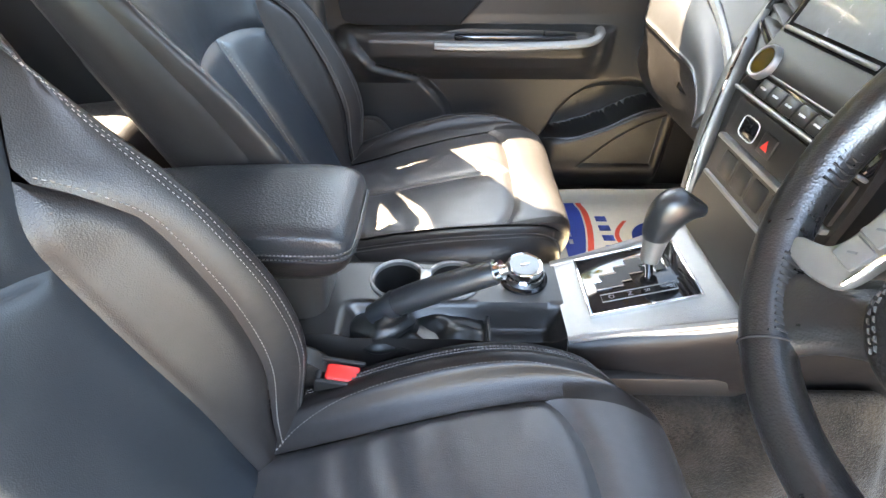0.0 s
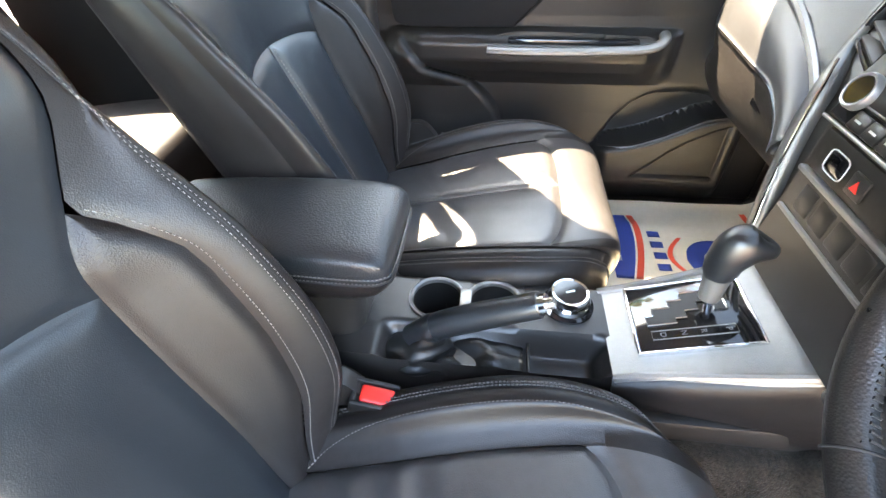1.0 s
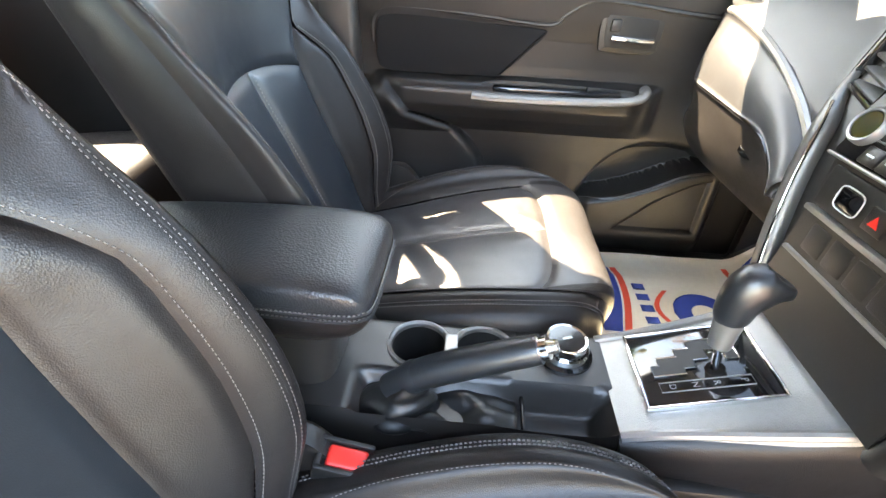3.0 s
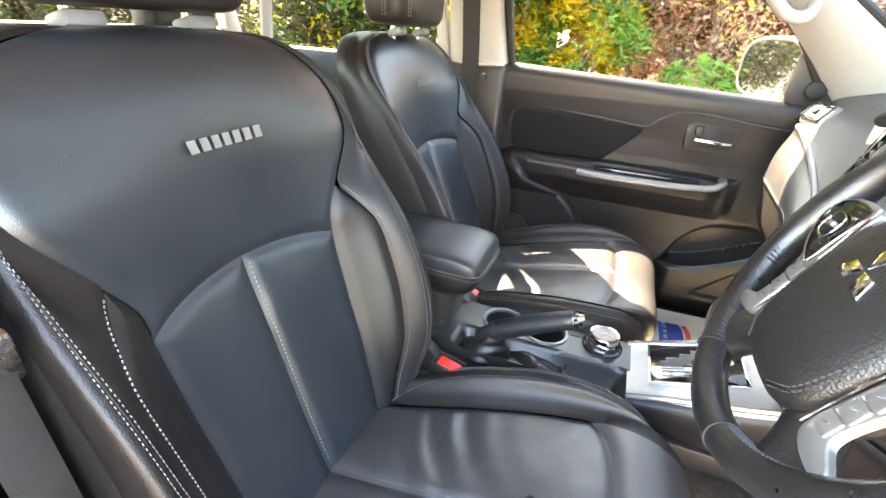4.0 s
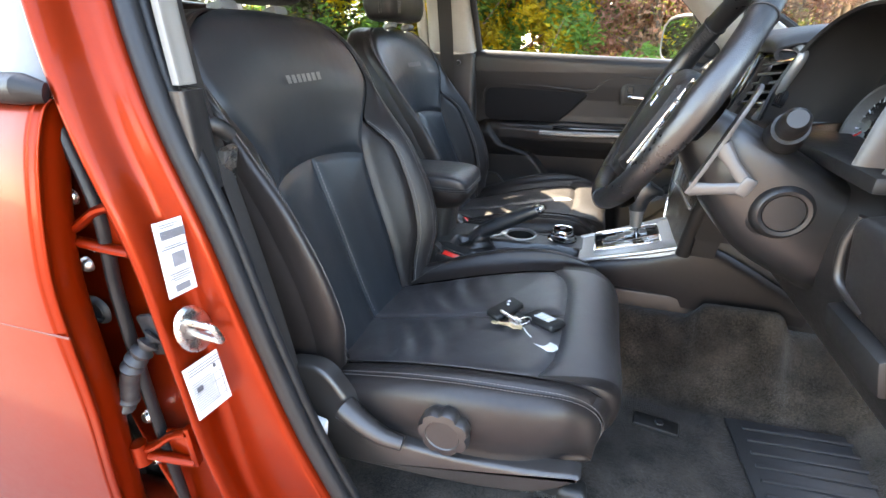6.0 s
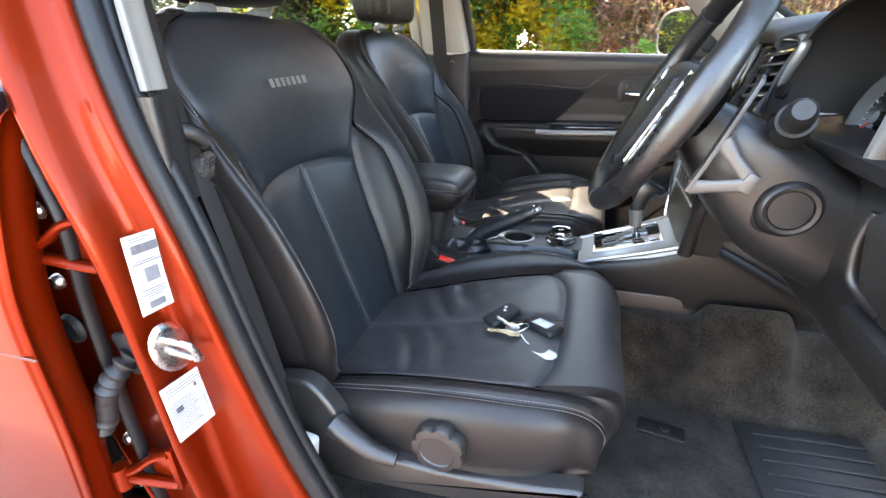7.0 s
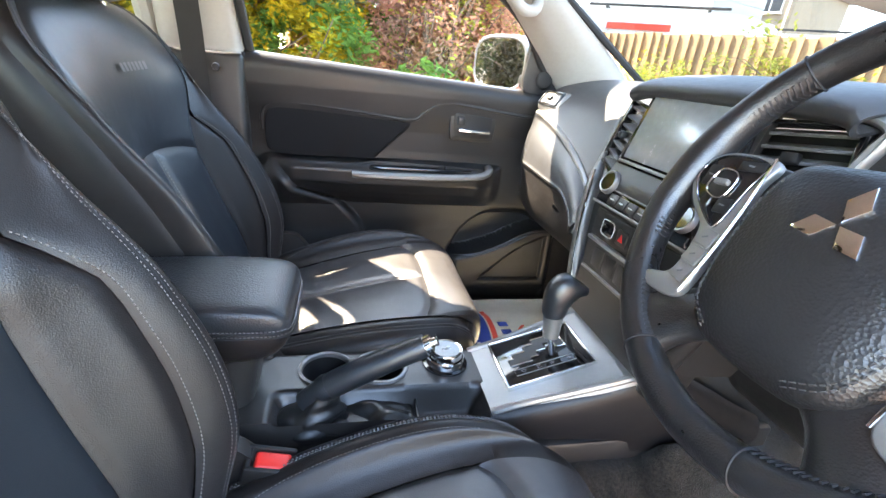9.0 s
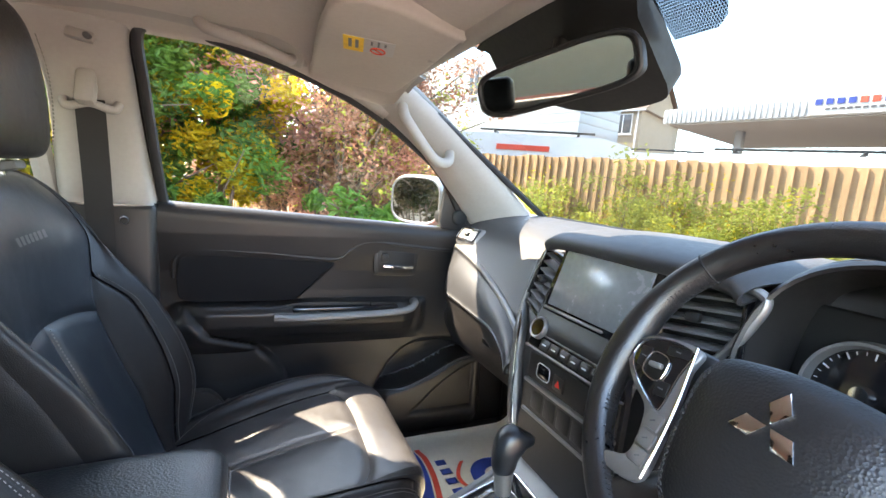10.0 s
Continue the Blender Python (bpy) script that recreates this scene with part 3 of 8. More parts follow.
        stitch(base, "", [(2.40 * s, v) for v in (0.8, 2, 3.5, 5.5, 7.4, 8.4, 9.4)], pan, THREAD_DIM)
        stitch(base, "", [(2.51 * s, v) for v in (0.8, 2, 3.5, 5.5, 7.4, 8.4, 9.4)], pan, THREAD_DIM)
    stitch(base, "", [(0.035, v) for v in (1.0, 3, 5.0)], pan, THREAD_DIM, lift=-0.003, step=0.007)

    # plastic base covers, knob, lever and rails
    for s in (-1, 1):
        y = mid + s * 0.254
        outline = [(-0.075, 0.700), (-0.060, 0.790), (-0.030, 0.806), (0.010, 0.804), (0.040, 0.772), (0.070, 0.722), (0.110, 0.700), (0.200, 0.695), (0.330, 0.708), (0.405, 0.722), (0.395, 0.702), (0.345, 0.668), (0.260, 0.648), (0.120, 0.632), (0.000, 0.624), (-0.060, 0.630)]
        pts = [(p.x, p.y) for p in smooth_line([(x, z, 0) for x, z in outline], 4, True)]
        m = Matrix(((1, 0, 0, 0), (0, 0, -1, y + (0.016 if s > 0 else -0.004)), (0, 1, 0, 0), (0, 0, 0, 1))) if s < 0 else Matrix(((1, 0, 0, 0), (0, 0, 1, y - 0.016), (0, 1, 0, 0), (0, 0, 0, 1)))
        part("base_cover", plate(pts, m, 0.030, 0.008, 3), PLASTIC, seat, "black plastic seat base cover", smooth=50)
        part("seat_rail", rounded((0.52, 0.030, 0.030), pose(0.13, mid + s * 0.19, 0.575), 0.004), STEEL, seat, "steel seat rail")
        part("rail_cap", rounded((0.05, 0.040, 0.036), pose(0.405, mid + s * 0.19, 0.578), 0.012, 3), PLASTIC_DARK, seat)
        part("seat_leg", rounded((0.05, 0.035, 0.09), pose(0.36, mid + s * 0.19, 0.62), 0.006), PLASTIC_DARK, seat)
        part("seat_leg", rounded((0.05, 0.035, 0.09), pose(-0.08, mid + s * 0.19, 0.62), 0.006), PLASTIC_DARK, seat)
    outer = -1 if mid < 0 else 1
    ky = mid + outer * 0.286
    rings = []
    for d, r in ((-0.014, 0.034), (0.000, 0.040), (0.010, 0.040), (0.016, 0.037), (0.0175, 0.026), (0.0155, 0.0245), (0.0155, 0.0)):
        ring = []
        for k in range(48):
            t = 2 * math.pi * k / 48
            rr = r * (1 - 0.13 * max(0, math.cos(7 * t)) ** 1.5) if r > 0.03 else r
            ring.append(Vector((0.214 + rr * math.cos(t), ky + outer * d, 0.752 + rr * math.sin(t))))
        rings.append(ring)
    verts, faces = sheet(rings, True)
    part_py("height_knob", verts, faces, PLASTIC, seat, "round lobed black plastic adjuster knob", smooth=45)
    lever = smooth_line([(0.045, ky, 0.742), (0.075, ky + outer * 0.006, 0.728), (0.110, ky + outer * 0.008, 0.712), (0.146, ky + outer * 0.006, 0.704)], 6)
    part("recline_lever", tube(lever, [0.021 - 0.0005 * i for i in range(len(lever))], 12, flat=0.9), PLASTIC, seat, "grey plastic recline lever")
    return seat


driver_seat = build_seat(-0.367, "black leather driver's seat with grey stitching and bolsters")
passenger_seat = build_seat(0.367, "black leather passenger seat, its cushion front in sunlight", -0.03, 0.10)


# ---- cabin: floor, walls, roof ----
def ss(t):
    t = min(1.0, max(0.0, t))
    return t * t * (3 - 2 * t)


def carpet_height(x, y):
    z = 0.545 + 0.155 * ss((0.25 - abs(y)) / 0.13)
    z += 0.62 * max(0.0, x - 0.86) * ss((x - 0.86) / 0.10)
    z += 0.055 * ss((0.105 - abs(x - 0.715)) / 0.035) * ss((0.075 - abs(y + 0.165)) / 0.045)
    z -= 0.02 * ss((abs(y) - 0.56) / 0.1)
    return z + 0.0035 * noise.noise(Vector((x * 7, y * 7, 0.3)))


rows = []
for i in range(173):
    x = -1.15 + i * 0.014
    rows.append([(x, -0.72 + j * 0.012, carpet_height(x, -0.72 + j * 0.012) + 0.0012 * noise.noise(Vector((x * 90, j * 1.1, 4.0)))) for j in range(121)])
verts, faces = sheet(rows)
part_py("floor", verts, faces, CARPET, None, "worn grey-brown cabin floor carpet", 180, "structure", "floor")
part("floor_pan", rounded((2.5, 1.5, 0.05), pose(0.05, 0, 0.47), 0.01), PLASTIC_DARK, None, "dark steel floor pan under the carpet", kind="structure", category="floor")
part("wall_front", rounded((0.04, 1.46, 0.78), pose(1.26, 0, 0.86), 0.005), PLASTIC_DARK, None, "dark bulkhead behind the dashboard", kind="structure", category="wall")

# raised rubber heel pad and a small seat-rail cover on the carpet
pad = thing("heel_pad", (0.82, -0.36, 0.556), "black ribbed rubber heel pad, dusty, sewn on the carpet", "heel pad")
part("pad", rounded((0.26, 0.25, 0.008), pose(0.835, -0.375, 0.553, 0, -1, 3), 0.003), RUBBER, pad)
for k in range(7):
    part("rib", rounded((0.22, 0.008, 0.006), pose(0.835, -0.275 - k * 0.032, 0.558, 0, -1, 3), 0.002), RUBBER, pad)
cover = thing("carpet_fastener", (0.565, -0.325, 0.55), "black plastic carpet fastener plate, scuffed", "fastener")
part("fastener_plate", rounded((0.085, 0.036, 0.010), pose(0.560, -0.322, 0.553, 0, 0, -8), 0.004), PLASTIC_DARK, cover)
part("fastener_pin", turned([(0.0, 0.006), (0.008, 0.005), (0.009, 0.0)], pose(0.566, -0.322, 0.557), 14), RUBBER, cover)

# door sill on the driver's side and rubber seal of the door opening
part("sill", rounded((1.45, 0.10, 0.16), pose(0.35, -0.775, 0.465), 0.03, 3), ORANGE, None, "orange painted door sill", kind="structure", category="sill")
part("sill_trim", rounded((1.20, 0.07, 0.05), pose(0.42, -0.715, 0.545), 0.018, 3), PLASTIC, None, "black plastic sill trim", kind="structure", category="trim")

# roof
def roof_z(x, y):
    return 1.700 - 0.065 * (abs(y) / 0.62) ** 2.6 - 0.082 * ss((x + 0.02) / 0.46) ** 1.3 - 0.05 * ss((-0.6 - x) / 0.6)


rows = []
for i in range(49):
    x = -1.18 + i * 0.0335
    rows.append([(x, -0.64 + j * 0.032, roof_z(x, -0.64 + j * 0.032)) for j in range(41)])
verts, faces = sheet(rows)
part("ceiling", thick(verts, faces, -0.012), BEIGE, None, "pale grey fabric headlining", 180, "structure", "ceiling")
rows = [[(x, y, z + 0.035 + 0.012 * (1 - (y / 0.7) ** 2)) for (x, y, z) in [(q[0] * 1.0, q[1] * 1.06, q[2]) for q in r]] for r in rows]
verts, faces = sheet(rows)
part("roof", thick(verts, faces, 0.006), ORANGE, None, "orange painted steel roof", 180, "structure", "roof")


def side_y(z, s=1):
    """How far the side glass stands out at a height."""
    return s * (0.748 - 0.30 * max(0.0, z - 1.25) - 0.06 * max(0.0, z - 1.45))


WINDOW = [(-0.105, 1.252), (-0.116, 1.36), (-0.128, 1.517), (-0.134, 1.600), (-0.122, 1.630), (-0.085, 1.641), (-0.030, 1.637), (0.065, 1.618), (0.187, 1.594), (0.324, 1.550), (0.434, 1.502), (0.520, 1.452), (0.601, 1.396), (0.665, 1.323), (0.725, 1.232)]
line3 = [Vector((x, side_y(z), z)) for x, z in WINDOW]
door_win = thing("window_1", (0.25, 0.74, 1.25), "clear side window in a black rubber frame", "window", "", "structure")
frame_line = smooth_line(line3, 6) + [Vector((0.725, side_y(1.232), 1.232))]
part("window_frame", tube([p + Vector((0, 0.0, 0)) for p in frame_line], 0.009, 8, flat=1.3), RUBBER, door_win, "black rubber window frame")
outer_frame = [p + Vector((0, 0.022, 0)) + (p - Vector((0.2, p.y, 1.38))).normalized() * 0.013 for p in frame_line]
part("door_frame", tube(outer_frame, 0.015, 8), PLASTIC_DARK, door_win)
bm = bmesh.new()
vs = [bm.verts.new(p + Vector((0, 0.012, 0))) for p in frame_line]
f = bm.faces.new(vs)
bmesh.ops.triangulate(bm, faces=[f])
pane = part("pane", bm, GLASS, door_win, smooth=0)
pane.visible_shadow = False

# roof rail and pillars on the passenger side
rail = []
for x, zt in ((-1.10, 1.52), (-0.60, 1.60), (-0.30, 1.635), (-0.10, 1.654), (0.05, 1.636), (0.187, 1.608), (0.324, 1.564), (0.42, 1.522)):
    y = side_y(zt) - 0.006
    rx = min(x, 0.40)
    zr = roof_z(rx, 0.56) - 0.004
    if x < 0.2:
        rail.append([(x, y + 0.012, zt - 0.004), (x, y - 0.012, zt + 0.002), (x, y - 0.04, zt + 0.5 * (zr - zt) - 0.006), (x, 0.55, zr), (x, 0.50, roof_z(rx, 0.50) + 0.006)])
    else:
        k = (x - 0.2) / 0.25
        rail.append([(x, y + 0.012, zt - 0.004), (x, y - 0.012, zt + 0.002), (x + 0.03 * k, y - 0.035, zt + 0.035), (x + 0.05 * k, 0.56, max(zt + 0.07, zr - 0.03)), (x + 0.06 * k, 0.50, max(zt + 0.08, zr - 0.0))])
verts, faces = loft(rail, 6, 4)
part("roof_rail", thick(verts, faces, 0.008), BEIGE_PLASTIC, None, "pale grey roof rail trim", 180, "structure", "trim")
pil = []
for t in range(9):
    k = t / 8
    # rear edge follows the side window, front edge the windscreen
    re = Vector((0.405 + 0.345 * k, 0, 1.532 - 0.302 * k + 0.030 * math.sin(math.pi * k)))
    re.y = side_y(re.z) - 0.004
    fr = Vector((0.440 + 0.475 * k, 0.592 + 0.068 * k, 1.612 - 0.345 * k + 0.012 * math.sin(math.pi * k)))
    mid_ = re.lerp(fr, 0.5) + Vector((-0.018, -0.030, 0.006))
    pil.append([re + Vector((0.012, 0.02, 0)), re, re.lerp(mid_, 0.55) + Vector((-0.006, -0.008, 0)), mid_, fr.lerp(mid_, 0.5) + Vector((-0.004, -0.010, 0.002)), fr, fr + Vector((0.02, 0.02, 0.0))])
verts, faces = loft(pil, 3, 3)
part("pillar_front", thick(verts, faces, 0.006), BEIGE_PLASTIC, None, "pale grey windscreen pillar trim", 180, "structure", "pillar")
grab = thing("pillar_grab_handle", (0.58, 0.66, 1.45), "pale grey moulded grab handle on the windscreen pillar", "grab handle")
ga = smooth_line([(0.452, 0.612, 1.555), (0.450, 0.582, 1.520), (0.490, 0.572, 1.465), (0.545, 0.585, 1.415), (0.590, 0.605, 1.415), (0.607, 0.635, 1.450)], 6)
part("grip", tube(ga, 0.014, 10), BEIGE_PLASTIC, grab)
for q in (ga[0], ga[-1]):
    part("mount", rounded((0.04, 0.035, 0.05), Matrix.Translation(q + Vector((0.004, 0.012, 0.004))) @ pose(0, 0, 0, 0, 38, 0), 0.012, 3), BEIGE_PLASTIC, grab)
roofgrab = thing("roof_grab_handle", (0.10, 0.57, 1.58), "pale grey folding grab handle on the roof rail", "grab handle")
gr = smooth_line([(-0.018, 0.585, 1.668), (-0.010, 0.540, 1.640), (0.012, 0.516, 1.622), (0.085, 0.508, 1.608), (0.146, 0.514, 1.592), (0.167, 0.540, 1.594), (0.178, 0.585, 1.615)], 6)
part("grip", tube(gr, 0.0105, 12, flat=1.2), BEIGE_PLASTIC, roofgrab)
for q in (gr[0], gr[-1]):
    part("mount", rounded((0.046, 0.050, 0.034), Matrix.Translation(q + Vector((0, -0.012, 0))) @ pose(0, 0, 0, -30, 8, 0), 0.010, 3), BEIGE_PLASTIC, roofgrab)

# pillar behind the passenger door, with belt
bp = []
for z, x0, x1, y in ((1.245, -0.300, -0.118, 0.712), (1.32, -0.302, -0.128, 0.700), (1.42, -0.300, -0.138, 0.680), (1.52, -0.302, -0.146, 0.650), (1.615, -0.33, -0.148, 0.618), (1.660, -0.37, -0.11, 0.570)):
    bp.append([(x0 - 0.012, y + 0.04, z), (x0, y + 0.004, z), (x0 + 0.03, y - 0.006, z), ((x0 + x1) / 2, y - 0.008, z), (x1 - 0.03, y - 0.004, z), (x1 - 0.006, y + 0.006, z), (x1 + 0.004, y + 0.04, z)])
verts, faces = loft(bp, 5, 3)
part("pillar_middle", thick(verts, faces, 0.006), BEIGE_PLASTIC, None, "pale grey pillar trim behind the side window", 180, "structure", "pillar")
part("pillar_lower", rounded((0.20, 0.06, 0.78), pose(-0.215, 0.742, 0.862), 0.02, 3), PLASTIC, None, "black lower pillar trim", kind="structure", category="pillar")
pbelt = thing("seat_belt", (-0.22, 0.68, 0.6), "dark seat belt hanging from the pillar guide", "seat belt", "seat belts")
bl = [Vector((-0.222, 0.642, 1.47)), Vector((-0.222, 0.668, 1.35)), Vector((-0.222, 0.686, 1.25)), Vector((-0.215, 0.690, 1.0)), Vector((-0.21, 0.69, 0.65))]
part("webbing", tube(smooth_line(bl, 5), 0.027, 8, flat=0.05, up=(0, 1, 0)), BELT, pbelt)
part("guide_cover", rounded((0.036, 0.03, 0.12), pose(-0.227, 0.650, 1.515, -18, 0, 0), 0.008, 2), BEIGE_PLASTIC, pbelt)
part("guide", tube(smooth_line([(-0.272, 0.655, 1.468), (-0.262, 0.648, 1.452), (-0.222, 0.646, 1.462), (-0.182, 0.648, 1.452), (-0.172, 0.655, 1.468)], 5), 0.009, 10), BEIGE_PLASTIC, pbelt)
part("guide_button", turned([(0, 0.006), (0.008, 0.006), (0.010, 0.0)], pose(-0.175, 0.690, 1.21, 90, 0, 0), 16), PLASTIC, pbelt)

hook = thing("coat_hook", (-0.225, 0.61, 1.585), "small pale grey coat hook on the pillar", "coat hook")
part("hook_base", rounded((0.050, 0.016, 0.022), pose(-0.228, 0.617, 1.590, -20, 8, 0), 0.006, 2), BEIGE_PLASTIC, hook)
part("hook_peg", turned([(0, 0.020), (0.006, 0.018), (0.007, 0.0)], pose(-0.213, 0.615, 1.588, 90, 0, 0), 14), PLASTIC_GREY, hook)

# passenger door
door = thing("door_1", (0.4, 0.76, 0.5), "closed passenger door with black panel and silver pull", "door", "", "structure")
SHELF = ((-0.30, 0.0), (-0.10, 0.0), (-0.055, 0.55), (0.0, 0.95), (0.16, 1.0), (0.40, 1.0), (0.52, 0.95), (0.575, 0.55), (0.62, 0.0), (1.2, 0.0))


def ramp(table, x):
    for (x0, a), (x1, b) in zip(table, table[1:]):
        if x0 <= x <= x1:
            return a + (b - a) * ss((x - x0) / (x1 - x0))
    return table[-1][1]


def curve(table, q):
    """A straight-line table read at q."""
    if q <= table[0][0]:
        return table[0][1]
    for (q0, a), (q1, b) in zip(table, table[1:]):
        if q <= q1:
            return a + (b - a) * (q - q0) / (q1 - q0)
    return table[-1][1]


BULK = ((0.48, 0.752), (0.65, 0.757), (0.78, 0.762), (0.87, 0.757), (1.02, 0.760), (1.08, 0.755), (1.13, 0.742), (1.18, 0.733), (1.215, 0.732))
SHELF_Z = ((0.862, 0.0), (0.885, 0.30), (0.905, 0.62), (0.935, 0.96), (0.968, 1.0), (0.982, 0.80), (0.990, 0.12), (0.994, 0.0))
HIP = ((0.50, 0.23), (0.70, 0.222), (0.79, 0.195), (0.83, 0.165), (0.87, 0.122), (0.89, 0.06), (0.908, 0.011), (0.971, -0.042), (1.02, -0.11))
BOWL = ((0.45, 0.69), (0.477, 0.735), (0.50, 0.780), (0.533, 0.82), (0.57, 0.847), (0.607, 0.859), (0.68, 0.864), (0.74, 0.856), (0.79, 0.828), (0.813, 0.799), (0.835, 0.76))
LIP = ((0.43, 0.690), (0.474, 0.701), (0.541, 0.713), (0.60, 0.732), (0.645, 0.751), (0.716, 0.788), (0.76, 0.800), (0.80, 0.806), (0.84, 0.802))
INSET = ((0.56, 0.62), (0.613, 0.668), (0.65, 0.704), (0.689, 0.734), (0.74, 0.765), (0.79, 0.784))


def door_y(x, z):
    """How far in the door panel stands at a place along and up the door."""
    y = curve(BULK, z) - 0.060 * ramp(SHELF, x) * curve(SHELF_Z, z)
    y -= 0.032 * ss((curve(HIP, z) - x) / 0.022) * ss((0.985 - z) / 0.04)
    top, lip_ = curve(BOWL, x), curve(LIP, x)
    along = ss((x - 0.445) / 0.05) * (1 - ss((x - 0.80) / 0.04))
    y += 0.050 * ss((top - z) / 0.035) * ss((z - lip_ + 0.006) / 0.008) * along
    y -= 0.052 * ss((lip_ - z) / 0.010) * along * (0.25 + 0.75 * ss((z - 0.53) / 0.08))
    y += 0.010 * ss((curve(INSET, x) - z) / 0.008) * ss((z - 0.618) / 0.010) * ss((0.795 - x) / 0.010) * ss((x - 0.565) / 0.01)
    return y


rows = []
for i in range(233):
    x = -0.17 + i * 0.0050
    sill = 1.246 - 0.048 * (x + 0.113)
    stp = (sill - 0.03 - 0.49) / 179
    col_ = [(x, door_y(x, 0.49 + k * stp), 0.49 + k * stp) for k in range(180)]
    zt = col_[-1][2]
    col_ += [(x, 0.732, zt + (sill - 0.012 - zt) * 0.6), (x, 0.735, sill - 0.010), (x, 0.741, sill + 0.002), (x, 0.752, sill + 0.006), (x, 0.775, sill + 0.004)]
    rows.append(col_[::-1])
verts, faces = sheet(rows)
trim_panel = part("door_panel", thick(verts, faces, -0.006), PLASTIC, door, "black moulded plastic door panel", 180)
part("door_shell", rounded((1.16, 0.03, 0.76), pose(0.40, 0.850, 0.81), 0.012), ORANGE, door, "orange outer door skin")


def on_door(outline, depth, y, bevel=0.003):
    """A plate against the passenger door: outline in x, z."""
    pts = [(p.x, p.y) for p in smooth_line([(a, b, 0) for a, b in outline], 5, True)]
    return plate(pts, Matrix(((1, 0, 0, 0), (0, 0, -1, y), (0, 1, 0, 0), (0, 0, 0, 1))), depth, bevel, 2)


part("fabric_insert", on_door([(-0.075, 1.095), (-0.05, 1.122), (0.02, 1.124), (0.16, 1.114), (0.295, 1.106), (0.318, 1.096), (0.280, 1.055), (0.228, 1.006), (0.20, 0.996), (0.0, 0.995), (-0.055, 1.0), (-0.075, 1.02)], 0.012, 0.750, 0.005), surface("dark_door_cloth", (0.010, 0.010, 0.011), 0.85, vary=0.2, scale=30, grain=0.0006, grain_scale=700, spec=0.25), door, "dark cloth door insert")
edge = smooth_line([(-0.085, 0.748, 1.06), (-0.083, 0.744, 1.105), (-0.06, 0.741, 1.130), (0.0, 0.740, 1.136), (0.16, 0.740, 1.126), (0.318, 0.740, 1.114), (0.355, 0.738, 1.136), (0.392, 0.735, 1.160), (0.43, 0.734, 1.168), (0.50, 0.732, 1.164), (0.62, 0.731, 1.152), (0.74, 0.731, 1.145)], 6)
part("panel_edge", tube(edge, 0.0055, 8), PLASTIC, door)
part("pull_trim", tube(smooth_line([(0.158, 0.684, 0.962), (0.22, 0.679, 0.961), (0.36, 0.677, 0.963), (0.49, 0.679, 0.968), (0.540, 0.685, 0.975), (0.560, 0.700, 0.986), (0.562, 0.722, 0.990)], 6), 0.0125, 10, flat=0.85), SILVER, door, "satin silver pull trim")
# near-black plate: the shade of the pull's hollow as colour
part("pull_shade_plate", on_door([(0.175, 0.975), (0.20, 0.993), (0.30, 0.996), (0.48, 0.99), (0.53, 0.988), (0.535, 0.975), (0.36, 0.970)], 0.004, 0.715, 0.001), PLASTIC_DARK, door)
wells = rounded((0.30, 0.055, 0.014), pose(0.355, 0.716, 0.979), 0.005)
part("pull_well", wells, GLOSS, door, "glossy black switch well")
part("window_switch", rounded((0.030, 0.014, 0.010), pose(0.44, 0.705, 0.990), 0.003), PLASTIC_DARK, door)
bez = [(0.435, 1.148), (0.46, 1.152), (0.555, 1.145), (0.572, 1.138), (0.570, 1.085), (0.556, 1.066), (0.455, 1.066), (0.437, 1.078)]
part("handle_bezel", on_door(bez, 0.010, 0.745, 0.004), PLASTIC, door)
# no hollow is cut; a dark plate gives the handle cup's shade
part("cup_shade_plate", on_door([(a * 0.82 + 0.503 * 0.18, b * 0.78 + 1.108 * 0.22) for a, b in bez], 0.004, 0.7375, 0.001), PLASTIC_DARK, door)
part("handle_lever", tube(smooth_line([(0.462, 0.730, 1.097), (0.49, 0.725, 1.096), (0.53, 0.724, 1.094), (0.552, 0.728, 1.094)], 5), 0.0095, 10, flat=0.75), CHROME, door, "chrome door lever")
part("lock_knob", rounded((0.022, 0.012, 0.026), pose(0.466, 0.730, 1.122), 0.004), PLASTIC, door)
lip = smooth_line([(x, door_y(x, z - 0.012) + 0.002, z - 0.004) for x, z in ((0.47, 0.700), (0.541, 0.713), (0.60, 0.732), (0.645, 0.751), (0.716, 0.788), (0.76, 0.800), (0.80, 0.806))], 6)
part("pocket_lip", tube(lip, 0.006, 8), PLASTIC, door)
sail = on_door([(0.640, 1.225), (0.70, 1.212), (0.758, 1.205), (0.752, 1.236), (0.722, 1.282), (0.690, 1.325), (0.660, 1.362), (0.648, 1.366), (0.642, 1.30)], 0.016, 0.752, 0.004)
part("mirror_sail", sail, PLASTIC, door, "black plastic mirror corner trim")
part("tweeter", turned([(0, 0.004), (0.017, 0.006), (0.023, 0.004), (0.026, 0.0)], pose(0.700, 0.732, 1.254, 90, 0, 0), 24), PLASTIC_DARK, door, "round tweeter grille")
part("door_seal", tube(smooth_line([(-0.128, 0.735, 1.25), (-0.130, 0.738, 1.0), (-0.128, 0.735, 0.75), (-0.10, 0.728, 0.56), (0.1, 0.725, 0.51), (0.6, 0.725, 0.505), (0.90, 0.73, 0.52), (0.98, 0.735, 0.62)], 6), 0.014, 8), RUBBER_SEAL, door, "rubber door seal")
part("sill_far", rounded((1.30, 0.09, 0.07), pose(0.42, 0.715, 0.505), 0.02, 3), PLASTIC, None, "black plastic sill trim below the passenger door", kind="structure", category="sill")
